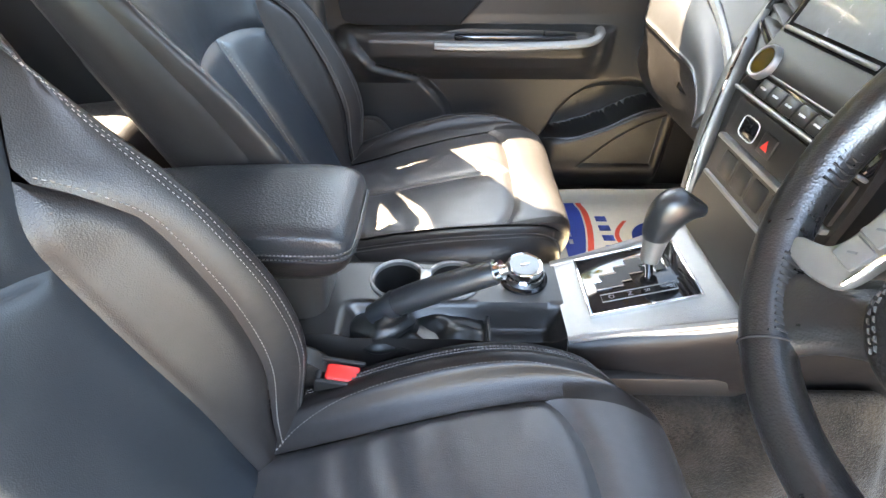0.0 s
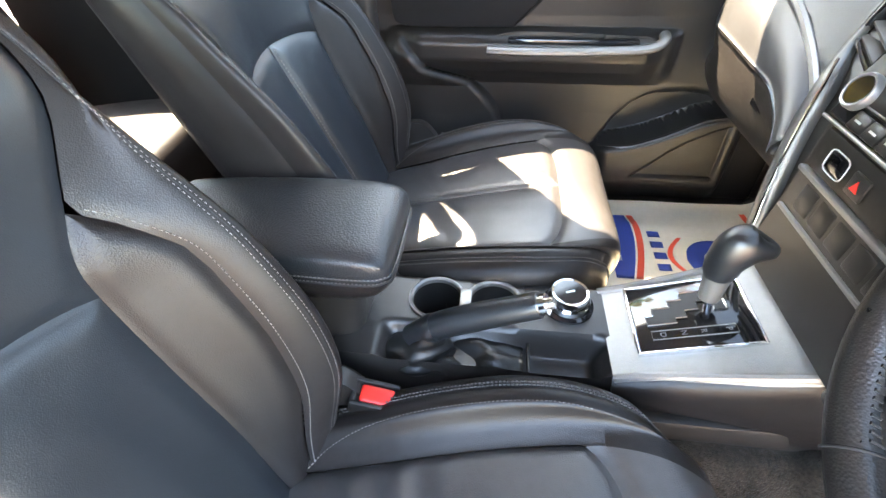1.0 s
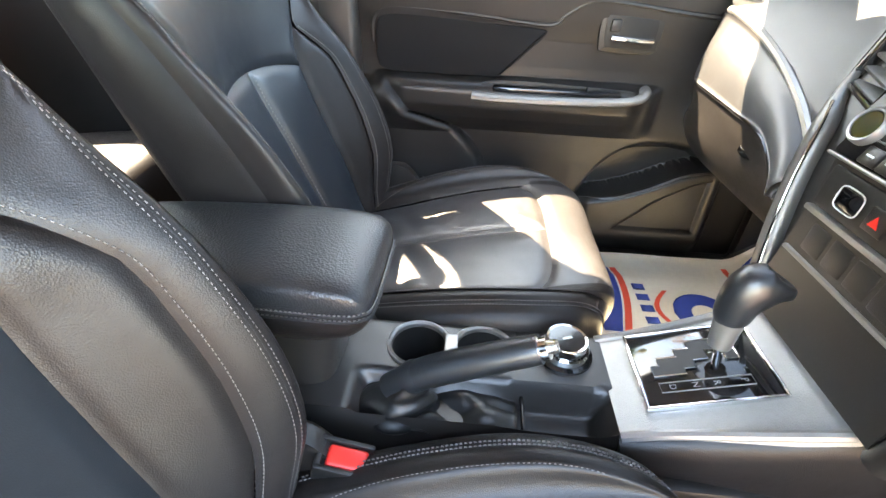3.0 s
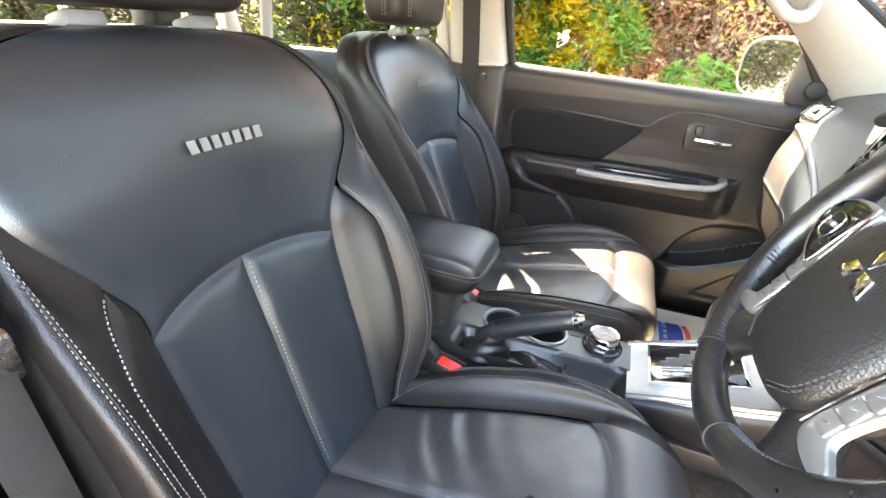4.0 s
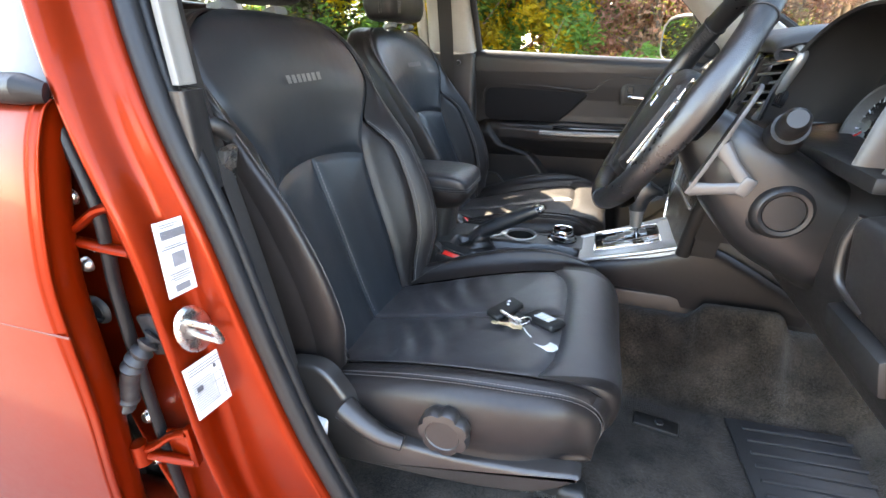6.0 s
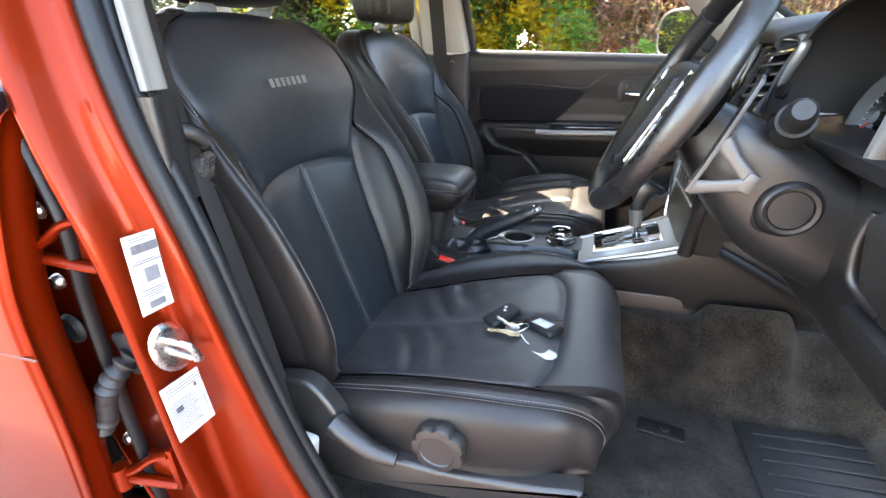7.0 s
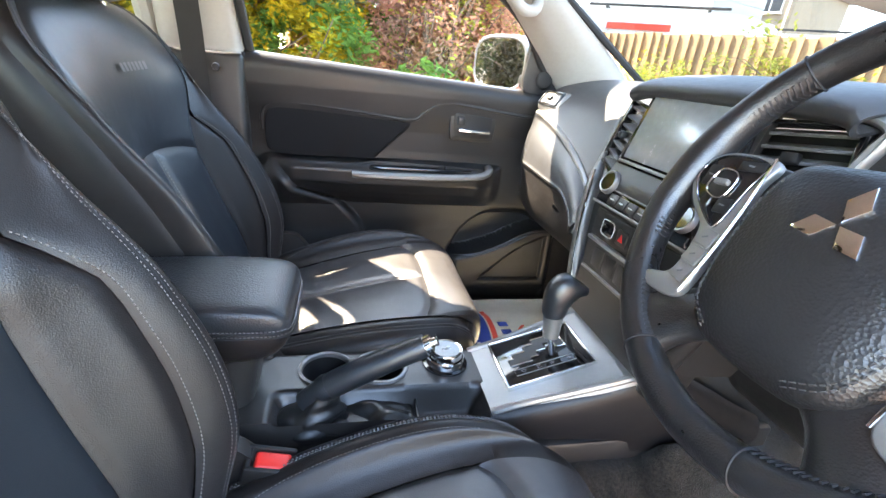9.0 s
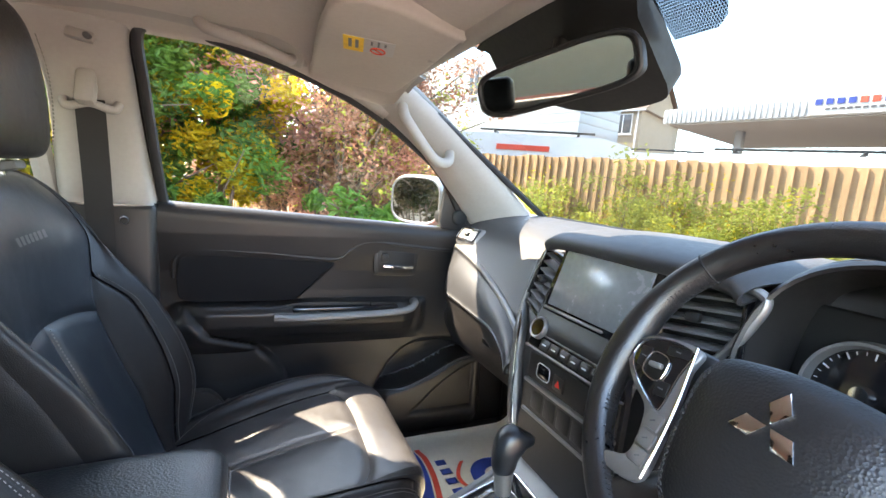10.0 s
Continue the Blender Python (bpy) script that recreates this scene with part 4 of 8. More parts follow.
part("kick_panel", rounded((0.30, 0.035, 0.52), pose(1.08, 0.733, 0.78), 0.012), PLASTIC, None, "black kick panel ahead of the door", kind="structure", category="wall")
part("kick_panel_near", rounded((0.30, 0.035, 0.52), pose(1.08, -0.733, 0.78), 0.012), PLASTIC, None, "black kick panel ahead of the driver", kind="structure", category="wall")

# outside mirror on the passenger door
wing = thing("wing_mirror", (0.66, 0.90, 1.22), "silver-grey wing mirror with black stalk outside", "wing mirror")
MM = Matrix.Translation((0.628, 0.955, 1.290)) @ pose(0, 0, 0, 0, 0, 28) @ Matrix(((0, 0, -1, 0), (-1, 0, 0, 0), (0, 1, 0, 0), (0, 0, 0, 1)))


def oval_ring(w, h, z, n=32, p=0.6):
    out = []
    for i in range(n):
        c, s = math.cos(2 * math.pi * i / n), math.sin(2 * math.pi * i / n)
        out.append(MM @ Vector((w * math.copysign(abs(c) ** p, c), h * math.copysign(abs(s) ** p, s), z)))
    return out


verts, faces = loft([oval_ring(0.122, 0.086, 0.0), oval_ring(0.126, 0.090, -0.02), oval_ring(0.118, 0.085, -0.05), oval_ring(0.085, 0.066, -0.085), oval_ring(0.04, 0.03, -0.10)], 4, closed=True, caps=True)
part_py("shell", verts, faces, SILVER, wing, "silver mirror shell", 60)
verts, faces = loft([oval_ring(0.122, 0.086, 0.0), oval_ring(0.117, 0.082, 0.006), oval_ring(0.110, 0.076, 0.004)], 2, closed=True)
part_py("shell_rim", verts, faces, SILVER, wing, "", 180)
gl0 = oval_ring(0.111, 0.077, 0.0035)
part_py("mirror_glass", gl0, [tuple(range(len(gl0)))], MIRROR_CLEAR, wing, "mirror glass", 0)
part("stalk", rounded((0.06, 0.12, 0.05), pose(0.70, 0.83, 1.245, 0, 0, 0), 0.018, 3), PLASTIC_DARK, wing)


# ---- dashboard ----
dash = thing("dashboard", (0.85, 0, 0.8), "black moulded dashboard with silver trim and centre screen", "dashboard")
up, low = [], []
for y, zs, xs, push in ((0.735, 1.166, 0.700, 0.02), (0.66, 1.164, 0.684, 0.0), (0.54, 1.148, 0.674, -0.002), (0.42, 1.120, 0.662, 0.0), (0.31, 1.084, 0.648, 0.002), (0.23, 1.050, 0.632, 0.0), (0.19, 1.020, 0.618, 0.0)):
    up.append([(1.03, y, 1.262), (0.93, y, 1.268), (0.84, y, 1.262), (0.765, y, 1.240), (0.722 + push, y, 1.205), (xs + 0.012, y, zs + 0.012), (xs, y, zs - 0.002)])
    zg = min(1.032, zs - 0.040)
    low.append([(xs - 0.002, y, zs - 0.008), (xs - 0.026 + push, y, (zs + zg) / 2), (xs - 0.034 + push, y, zg), (xs - 0.022 + push, y, 0.985), (0.668 + push, y, 0.925), (0.715 + push, y, 0.865), (0.83, y, 0.80), (1.0, y, 0.77)])
verts, faces = loft(up, 6, 5)
part("upper_pad", thick(verts, faces, -0.01), PLASTIC_SOFT, dash, "soft black dashboard pad", 180)
verts, faces = loft([r[:3] for r in low], 6, 6)
part("lower_pad", thick(verts, faces, -0.01), PLASTIC_SOFT, dash, "", 180)
verts, faces = loft([r[2:] for r in low], 6, 4)
lid = part("glove_box", thick([v + Vector((0.0015, 0, -0.002)) for v in verts], faces, -0.01), PLASTIC, dash, "black glove box lid", 180)
part("latch_plate", rounded((0.012, 0.072, 0.030), pose(0.634, 0.350, 0.986, 0, 8, 0), 0.006, 2), PLASTIC_DARK, lid)
part("latch", rounded((0.010, 0.056, 0.016), pose(0.628, 0.350, 0.985, 0, 8, 0), 0.004, 2), CHROME, lid, "chrome glove box latch")
strip = smooth_line([(xs - 0.004, y, zs + 0.002) for y, zs, xs in ((0.70, 1.165, 0.688), (0.66, 1.164, 0.683), (0.54, 1.148, 0.672), (0.42, 1.120, 0.660), (0.31, 1.084, 0.646), (0.235, 1.052, 0.631), (0.20, 1.028, 0.621))], 6)
part("trim_strip", tube(strip, 0.0075, 8), SILVER, dash, "satin silver trim strip")


def vent(parent, m, w, h, slats, flat=False, wide=False):
    """A framed air vent in the local x (width), y (height) plane, facing local +z."""
    v = part("air_vent", merge(rounded((w, 0.006, 0.018), m @ pose(0, h / 2, 0), 0.002), rounded((w, 0.006, 0.018), m @ pose(0, -h / 2, 0), 0.002), rounded((0.006, h, 0.018), m @ pose(w / 2, 0, 0), 0.002), rounded((0.006, h, 0.018), m @ pose(-w / 2, 0, 0), 0.002)), GLOSS, parent, "black air vent")
    part("vent_back", rounded((w, h, 0.004), m @ pose(0, 0, -0.022), 0.001), PLASTIC_DARK, v)
    for k in range(slats):
        yy = -h / 2 + h * (k + 0.5) / slats
        part("slat", rounded((w - 0.006, 0.0045, 0.022), m @ pose(0, yy, -0.006, 24, 0, 0), 0.0015), PLASTIC_GREY, v)
    part("vent_tab", rounded((0.020, 0.014, 0.014), m @ pose(-0.004, 0.0, 0.006), 0.004), PLASTIC_DARK, v)
    return v


def face(x, y, z, yaw, tilt, lean=0):
    """A pose on the dashboard: local x to the driver's right, y up, z out towards the seats."""
    return Matrix.Translation((x, y, z)) @ pose(0, 0, 0, 0, 0, yaw) @ Matrix(((0, 0, -1, 0), (-1, 0, 0, 0), (0, 1, 0, 0), (0, 0, 0, 1))) @ pose(0, 0, 0, -tilt, 0, lean)


# side vent by the door
side = part("vent_housing", rounded((0.125, 0.066, 0.05), face(0.716, 0.652, 1.196, 8, 36), 0.020, 4), SILVER, dash, "pale silver vent housing")
vent(side, face(0.700, 0.652, 1.2085, 8, 36), 0.088, 0.040, 3)

# centre stack: body, hood, screen, vents, controls
body = loft([[(0.80, y, 1.262), (0.70, y, 1.268), (0.655, y, 1.262), (0.632, y, 1.20), (0.606, y, 1.14), (0.590, y, 1.105), (0.592, y, 1.06), (0.588, y, 0.98), (0.580, y, 0.90), (0.576, y, 0.865)] for y in (0.118, 0.06, 0.0, -0.06, -0.118)], 3, 4)
part("stack_body", thick(*body, -0.01), PLASTIC, dash, "", 60)
hood = loft([[(0.98, y, 1.272 + h), (0.84, y, 1.288 + h), (0.72, y, 1.288 + h), (0.655, y, 1.280 + h * 0.8), (0.628, y, 1.268 + h * 0.6), (0.632, y, 1.258 + h * 0.6), (0.66, y, 1.256)] for y, h in ((0.165, -0.016), (0.14, -0.003), (0.06, 0.003), (-0.06, 0.004), (-0.16, 0.003), (-0.205, -0.004), (-0.22, -0.02))], 5, 4)
part("stack_hood", thick(*hood, -0.006), PLASTIC_SOFT, dash, "soft black hood over the screen", 60)
scr = face(0.6155, 0.002, 1.200, 0, 18)
screen = part("screen", rounded((0.222, 0.122, 0.010), scr @ pose(0, 0, -0.002), 0.004), GLOSS, dash, "black glossy screen surround")
part("display", rounded((0.196, 0.104, 0.004), scr @ pose(0, 0.004, 0.004), 0.001), SCREEN, screen, "switched-off display, hazy with dust, sky glare put into its colour")
part("screen_trim", merge(rounded((0.226, 0.004, 0.010), scr @ pose(0, 0.064, 0.0), 0.0015), rounded((0.150, 0.005, 0.004), scr @ pose(-0.030, -0.054, 0.005), 0.0015)), SILVER, screen)
for s in (1, -1):
    vm = face(0.640, 0.172, 1.180, -19, 16, -5) if s > 0 else face(0.642, -0.160, 1.208, 14, 16, 6)
    vent(dash, vm, 0.104 if s > 0 else 0.108, 0.120 if s > 0 else 0.082, 7 if s > 0 else 5)
    side_trim = smooth_line([(0.690, s * 0.242, 1.250), (0.664, s * 0.240, 1.19), (0.634, s * 0.226, 1.125), (0.610, s * 0.195, 1.085), (0.596, s * 0.178, 1.03), (0.584, s * 0.155, 0.96), (0.579, s * 0.136, 0.90), (0.577, s * 0.126, 0.855)], 6)
    part("stack_pillar", tube(side_trim if s > 0 else side_trim[16:], ([0.004 + 0.0105 * ss((i - 8) / 12) for i in range(len(side_trim))])[0 if s > 0 else 16:], 12), surface("graphite_satin_trim", (0.16, 0.157, 0.152), 0.40, metal=0.6, vary=0.06, scale=12, rough_vary=0.05) if s > 0 else PLASTIC, dash, "satin graphite stack pillar" if s > 0 else "")
    if s > 0:
        part("pillar_edge", tube([p + Vector((-0.012, -s * 0.010, 0)) for p in side_trim[14:]], 0.0022, 8), CHROME, dash)
    side_trim = side_trim if s > 0 else side_trim[16:]
    fill = loft([[(p.x + 0.06, p.y, p.z) , (p.x + 0.006, p.y - s * 0.004, p.z), (p.x + 0.008, s * 0.105, p.z + 0.0)] for p in side_trim[2::8]], 3)
    part("stack_cheek", thick(*fill, -0.006), PLASTIC, dash, "", 60)
    pl = loft([[(p.x + 0.10, p.y + s * 0.02, p.z), (p.x + 0.03, p.y + s * 0.016, p.z), (p.x, p.y + s * 0.010, p.z)] for p in side_trim[4::8]], 3)
    part("stack_flank", thick(*pl, 0.006), PLASTIC, dash, "", 60)
part("vent_trim", tube(smooth_line([(0.640, -0.120, 1.258), (0.645, -0.165, 1.264), (0.652, -0.208, 1.262), (0.656, -0.231, 1.250), (0.648, -0.223, 1.217), (0.638, -0.208, 1.182), (0.628, -0.188, 1.148)], 6), 0.0078, 10, flat=0.8), SILVER, dash, "satin silver vent surround")
ctl = face(0.589, 0.0, 1.102, 0, 24)
panel_ = part("control_panel", rounded((0.232, 0.060, 0.016), ctl, 0.006, 2), GLOSS, dash, "glossy black heater control panel")
part("panel_rim", merge(rounded((0.236, 0.004, 0.012), ctl @ pose(0, -0.031, 0.003), 0.0015), rounded((0.160, 0.002, 0.004), ctl @ pose(0, -0.002, 0.009), 0.0006)), SILVER, panel_)
for s in (-1, 1):
    km = ctl @ pose(s * 0.094, 0.006, 0.008)
    dial = part("dial", turned([(0, 0.0105), (0.0145, 0.0105), (0.016, 0.009), (0.0165, 0.0)], km, 28), GLOSS, panel_)
    part("dial_ring", turned([(0.0165, 0.0), (0.0205, 0.002), (0.0203, 0.008), (0.0185, 0.0115), (0.0160, 0.011), (0.0160, 0.008)], km, 28), SILVER, dial, "chrome dial ring")
for k in range(6):
    part("key", rounded((0.024, 0.019, 0.006), ctl @ pose(-0.065 + k * 0.026, -0.017, 0.008), 0.002), PLASTIC, panel_)
    part("key_mark", rounded((0.010, 0.0022, 0.001), ctl @ pose(-0.065 + k * 0.026, -0.017, 0.0116), 0.0), WHITE_MARK, panel_)
sw = face(0.584, 0.0, 1.040, 0, 4)
switch_row = part("switch_panel", rounded((0.222, 0.050, 0.014), sw, 0.004), PLASTIC_DARK, dash)
part("airbag_lamp", merge(rounded((0.034, 0.022, 0.004), sw @ pose(-0.062, 0.0, 0.008), 0.004), ), GLOSS, switch_row)
part("lamp_rim", tube([sw @ Vector((-0.062 + 0.0185 * math.copysign(abs(math.cos(2 * math.pi * i / 20)) ** 0.5, math.cos(2 * math.pi * i / 20)), 0.0135 * math.copysign(abs(math.sin(2 * math.pi * i / 20)) ** 0.5, math.sin(2 * math.pi * i / 20)), 0.0095)) for i in range(20)], 0.0008, 6, closed=True), WHITE_MARK, switch_row)
part("hazard_switch", rounded((0.028, 0.026, 0.005), sw @ pose(-0.020, -0.002, 0.007), 0.002), PLASTIC, switch_row)
part("hazard_mark", plate([(-0.0065, -0.0055), (0.0065, -0.0055), (0, 0.0065)], sw @ pose(-0.020, -0.002, 0.0098), 0.0008), RED, switch_row, "red warning triangle mark")
part("shelf_trim", rounded((0.226, 0.007, 0.016), face(0.579, 0, 1.010, 0, 4), 0.002), SILVER, dash)
for k in range(5):
    part("blank_switch", rounded((0.034, 0.036, 0.014), face(0.583, 0.076 - k * 0.038, 0.980, 0, 4), 0.004), PLASTIC, dash)
part("shelf_trim", rounded((0.226, 0.006, 0.014), face(0.578, 0, 0.953, 0, 4), 0.002), SILVER, dash)
sock = face(0.584, 0.0, 0.925, 0, 4)
part("socket_panel", rounded((0.222, 0.046, 0.012), sock, 0.004), PLASTIC_DARK, dash)
for k in range(3):
    part("socket", rounded((0.028, 0.024, 0.006), sock @ pose(-0.03 + k * 0.034, 0.0, 0.006), 0.003), PLASTIC, dash)
    part("socket_mark", rounded((0.012, 0.003, 0.001), sock @ pose(-0.03 + k * 0.034, -0.014, 0.0085), 0), WHITE_MARK, dash)

# driver's side: instrument hood, gauges, knee panel
arch = []
for x, g in ((0.625, 1.0), (0.635, 1.03), (0.70, 1.04), (0.80, 1.02), (0.93, 0.98), (1.02, 0.9)):
    ring = []
    for i in range(25):
        t = math.pi * i / 24
        c, s = math.cos(t), math.sin(t)
        lean = 0.055 * s if x < 0.66 else 0.0
        ring.append((x + lean, -0.388 + 0.166 * g * math.copysign(abs(c) ** 0.6, c), 1.150 + (0.160 * g - 0.05 * max(0, x - 0.75)) * abs(s) ** 0.65))
    arch.append(ring)
verts, faces = loft(arch, 4)
binnacle = part("instrument_hood", thick(verts, faces, -0.005), PLASTIC, dash, "black instrument hood", 60)
part("hood_floor", rounded((0.10, 0.33, 0.02), pose(0.70, -0.385, 1.128), 0.006), PLASTIC_DARK, dash)
gb = face(0.760, -0.385, 1.155, 0, 14)
part("gauge_panel", rounded((0.34, 0.18, 0.012), gb, 0.02, 3), PLASTIC_DARK, dash)
for s in (-1, 1):
    gm = gb @ pose(s * 0.088, -0.004, 0.007)
    ga_ = part("gauge", turned([(0, 0.0), (0.055, 0.0)], gm, 40), GLOSS, dash)
    part("gauge_ring", turned([(0.054, 0.0), (0.056, 0.016), (0.060, 0.017), (0.062, 0.010), (0.064, 0.0)], gm, 40), SILVER, ga_, "chrome gauge ring")
    part("gauge_hub", turned([(0, 0.014), (0.009, 0.014), (0.011, 0.0)], gm, 20), CHROME, ga_)
    part("needle", rounded((0.045, 0.0025, 0.002), gm @ pose(0, 0, 0.010, 0, 0, 215) @ pose(0.022, 0, 0), 0.0008), RED, ga_)
    tick = bmesh.new()
    for k in range(25):
        a = radians(-40 + k * 260 / 24)
        r0 = 0.043 if k % 3 == 0 else 0.047
        b = rounded((0.051 - r0, 0.0016 if k % 3 == 0 else 0.0009, 0.001), gm @ pose(0, 0, 0.002, 0, 0, math.degrees(a)) @ pose((0.051 + r0) / 2, 0, 0), 0)
        b.verts.index_update()
        vs = [tick.verts.new(v.co) for v in b.verts]
        for f in b.faces:
            tick.faces.new([vs[v.index] for v in f.verts])
        b.free()
    part("tick_marks", tick, WHITE_MARK, ga_, smooth=0)
right_pad = loft([[(0.86, y, 1.130), (0.76, y, 1.128), (0.712, y, 1.115), (0.690, y, 1.085), (0.684, y, 1.04), (0.690, y, 0.96), (0.74, y, 0.86), (0.85, y, 0.80)] for y in (-0.12, -0.22, -0.36, -0.52, -0.66, -0.735)], 4, 4)
part("driver_pad", thick(*right_pad, -0.01), PLASTIC_DEEP, dash, "black knee panel", 180)
top_pad = loft([[(1.03, y, 1.262), (0.93, y, 1.268), (0.84, y, 1.258), (0.80, y, 1.235), (0.79, y, 1.12)] for y in (-0.10, -0.22, -0.36, -0.52, -0.66, -0.735)], 4, 4)
part("driver_top", thick(*top_pad, -0.01), PLASTIC_SOFT, dash, "soft black dashboard top", 180)
part("vent_block", rounded((0.10, 0.150, 0.130), pose(0.762, -0.655, 1.190, 0, -12, 0), 0.03, 4), PLASTIC_DEEP, dash)
part("driver_strip", tube(smooth_line([(0.672, -0.53, 1.135), (0.688, -0.60, 1.142), (0.70, -0.70, 1.146)], 5), 0.012, 8), SILVER, dash)
vent(dash, face(0.700, -0.652, 1.195, -8, 30), 0.095, 0.052, 4)
part("pocket_flap", rounded((0.05, 0.15, 0.11), pose(0.676, -0.622, 1.046, 0, -10, 0), 0.014, 3), PLASTIC, dash)
# raised dark block, its colour stands in for the shaded pocket opening
part("pocket_shade_block", rounded((0.02, 0.12, 0.045), pose(0.662, -0.612, 0.972, 0, -16, 0), 0.006, 2), PLASTIC_DARK, dash)
part("pull_edge", tube(smooth_line([(0.654, -0.548, 1.094), (0.649, -0.543, 1.062), (0.652, -0.547, 1.022), (0.658, -0.566, 1.008), (0.662, -0.600, 1.002)], 6), 0.0055, 10), PLASTIC, dash, "worn edge of the pocket")

# steering column, shroud, stalks, paddles
col = thing("steering_column", (0.60, -0.37, 1.05), "black plastic steering column shroud with stalks", "steering column")
AX = Vector((0.906, 0, -0.423))
c0 = Vector((0.500, -0.370, 1.175))
ring_secs = []
for d, w, h, dz in ((0.0, 0.050, 0.050, 0.0), (0.02, 0.058, 0.058, -0.004), (0.06, 0.075, 0.078, -0.012), (0.11, 0.085, 0.095, -0.022), (0.17, 0.088, 0.105, -0.032), (0.26, 0.086, 0.105, -0.036)):
    c = c0 + AX * d
    ring = []
    for i in range(32):
        t = 2 * math.pi * i / 32
        cc, sn = math.cos(t), math.sin(t)
        up_ = Vector((0.423, 0, 0.906))
        ring.append(c + Vector((0, 1, 0)) * w * math.copysign(abs(cc) ** 0.6, cc) + up_ * (dz + h * (0.45 if sn > 0 else 1.0) * math.copysign(abs(sn) ** 0.6, sn)))
    ring_secs.append(ring)
verts, faces = loft(ring_secs, 4, closed=True, caps=True)
part_py("shroud", verts, faces, PLASTIC_DEEP, col, smooth=180)
kr = pose(0.613, -0.455, 1.064, 90, 0, 0)
part("key_ring_cover", turned([(0, 0.006), (0.0235, 0.006), (0.0245, 0.0045), (0.0255, 0.008), (0.030, 0.009), (0.034, 0.006), (0.037, 0.000), (0.040, -0.012)], kr, 40), PLASTIC_DEEP, col, "round black blanking cover")
part("key_ring_base", turned([(0.038, -0.002), (0.046, -0.008), (0.052, -0.03)], kr, 40), PLASTIC_DEEP, col)
stalk = part("wiper_stalk", tube(smooth_line([(0.600, -0.415, 1.150), (0.592, -0.45, 1.162), (0.584, -0.485, 1.175)], 4), [0.0235, 0.0235, 0.0230, 0.0225, 0.0220, 0.0215, 0.0210, 0.0205, 0.0195], 20), PLASTIC_DARK, col, "black control stalk")
part("stalk_tip", tube(smooth_line([(0.584, -0.485, 1.175), (0.578, -0.510, 1.184), (0.573, -0.530, 1.191)], 4), [0.0150, 0.0162, 0.0160, 0.0156, 0.0152, 0.0148, 0.0144, 0.0132, 0.0100], 20), PLASTIC_DARK, stalk)
lft = part("light_stalk", tube(smooth_line([(0.585, -0.30, 1.120), (0.575, -0.27, 1.118), (0.568, -0.245, 1.116)], 5), [0.013] * 11, 12), PLASTIC_DARK, col, "black control stalk")
pm = Matrix.Translation((0.527, -0.370, 1.165)) @ Matrix(((0, 0.423, 0.906, 0), (-1, 0, 0, 0), (0, 0.906, -0.423, 0), (0, 0, 0, 1)))
# local: x to the driver's right, y up the column, z away from the driver
blade = [(0.094, -0.086), (0.106, -0.088), (0.105, -0.055), (0.094, 0.010), (0.083, 0.056), (0.074, 0.062), (0.076, 0.030), (0.088, -0.030)]
SATIN_BRACKET = surface("satin_grey_bracket", (0.115, 0.112, 0.108), 0.42, metal=0.5, vary=0.08, scale=14)
paddle = part("gear_paddle", plate(blade, pm, 0.0055, 0.0015), SATIN_BRACKET, col, "silver shift paddle")
part("paddle_arm", tube([pm @ Vector(q) for q in ((0.095, -0.018, 0.004), (0.101, -0.030, 0.026), (0.105, -0.042, 0.052))], [0.0115, 0.0075, 0.0085], 12, flat=0.35, up=pm.to_3x3() @ Vector((1, 0, 0))), SATIN_BRACKET, paddle)
part("paddle_arm", tube([pm @ Vector(q) for q in ((0.101, -0.082, 0.003), (0.104, -0.068, 0.026), (0.106, -0.052, 0.052))], [0.0095, 0.0075, 0.0085], 12, flat=0.35, up=pm.to_3x3() @ Vector((1, 0, 0))), SATIN_BRACKET, paddle)
part("paddle_end", rounded((0.009, 0.026, 0.018), pm @ pose(0.105, -0.047, 0.056), 0.004, 2), SATIN_BRACKET, paddle)

# steering wheel
wheel = thing("steering_wheel", (0.469, -0.371, 1.192), "black leather steering wheel with silver spoke trim", "steering wheel")
WM = Matrix.Translation((0.469, -0.371, 1.192)) @ Matrix(((0, 0.474, -0.8805, 0), (-1, 0, 0, 0), (0, 0.8805, 0.474, 0), (0, 0, 0, 1)))
# local: x to the driver's right, y up the wheel, z towards the driver


def wheel_pt(deg, r, z):
    return WM @ Vector((r * math.cos(radians(deg)), r * math.sin(radians(deg)), z))


def wheel_line(points, s=1, per=5, closed=True):
    """A smooth outline in the wheel's plane, mirrored for s = -1."""
    return [(s * p.x, p.y) for p in smooth_line([(a, b, 0) for a, b in points], per, closed)]


R = 0.1676
WHEEL_LEATHER = surface("worn_wheel_leather", (0.0105, 0.0100, 0.0100), 0.31, vary=0.30, scale=10, grain=0.00018, grain_scale=650, pattern="VORONOI", relief=0.0007, relief_scale=45, rough_vary=0.06, spec=0.75)
sections = []
for a in range(0, 360, 3):
    thumb = sum(math.exp(-(((a - b + 180) % 360 - 180) / 15) ** 2) for b in (176, 4))
    rr = 0.0150 + 0.0030 * thumb
    ring = []
    for k in range(16):
        t = 2 * math.pi * k / 16
        ring.append(wheel_pt(a, R + rr * math.cos(t) - 0.004 * thumb, rr * 1.10 * math.sin(t)))
    sections.append(ring)
sections.append(sections[0])
verts, faces = sheet(sections, True)
rim = part_py("rim", verts, faces, WHEEL_LEATHER, wheel, "worn black leather rim", smooth=180)
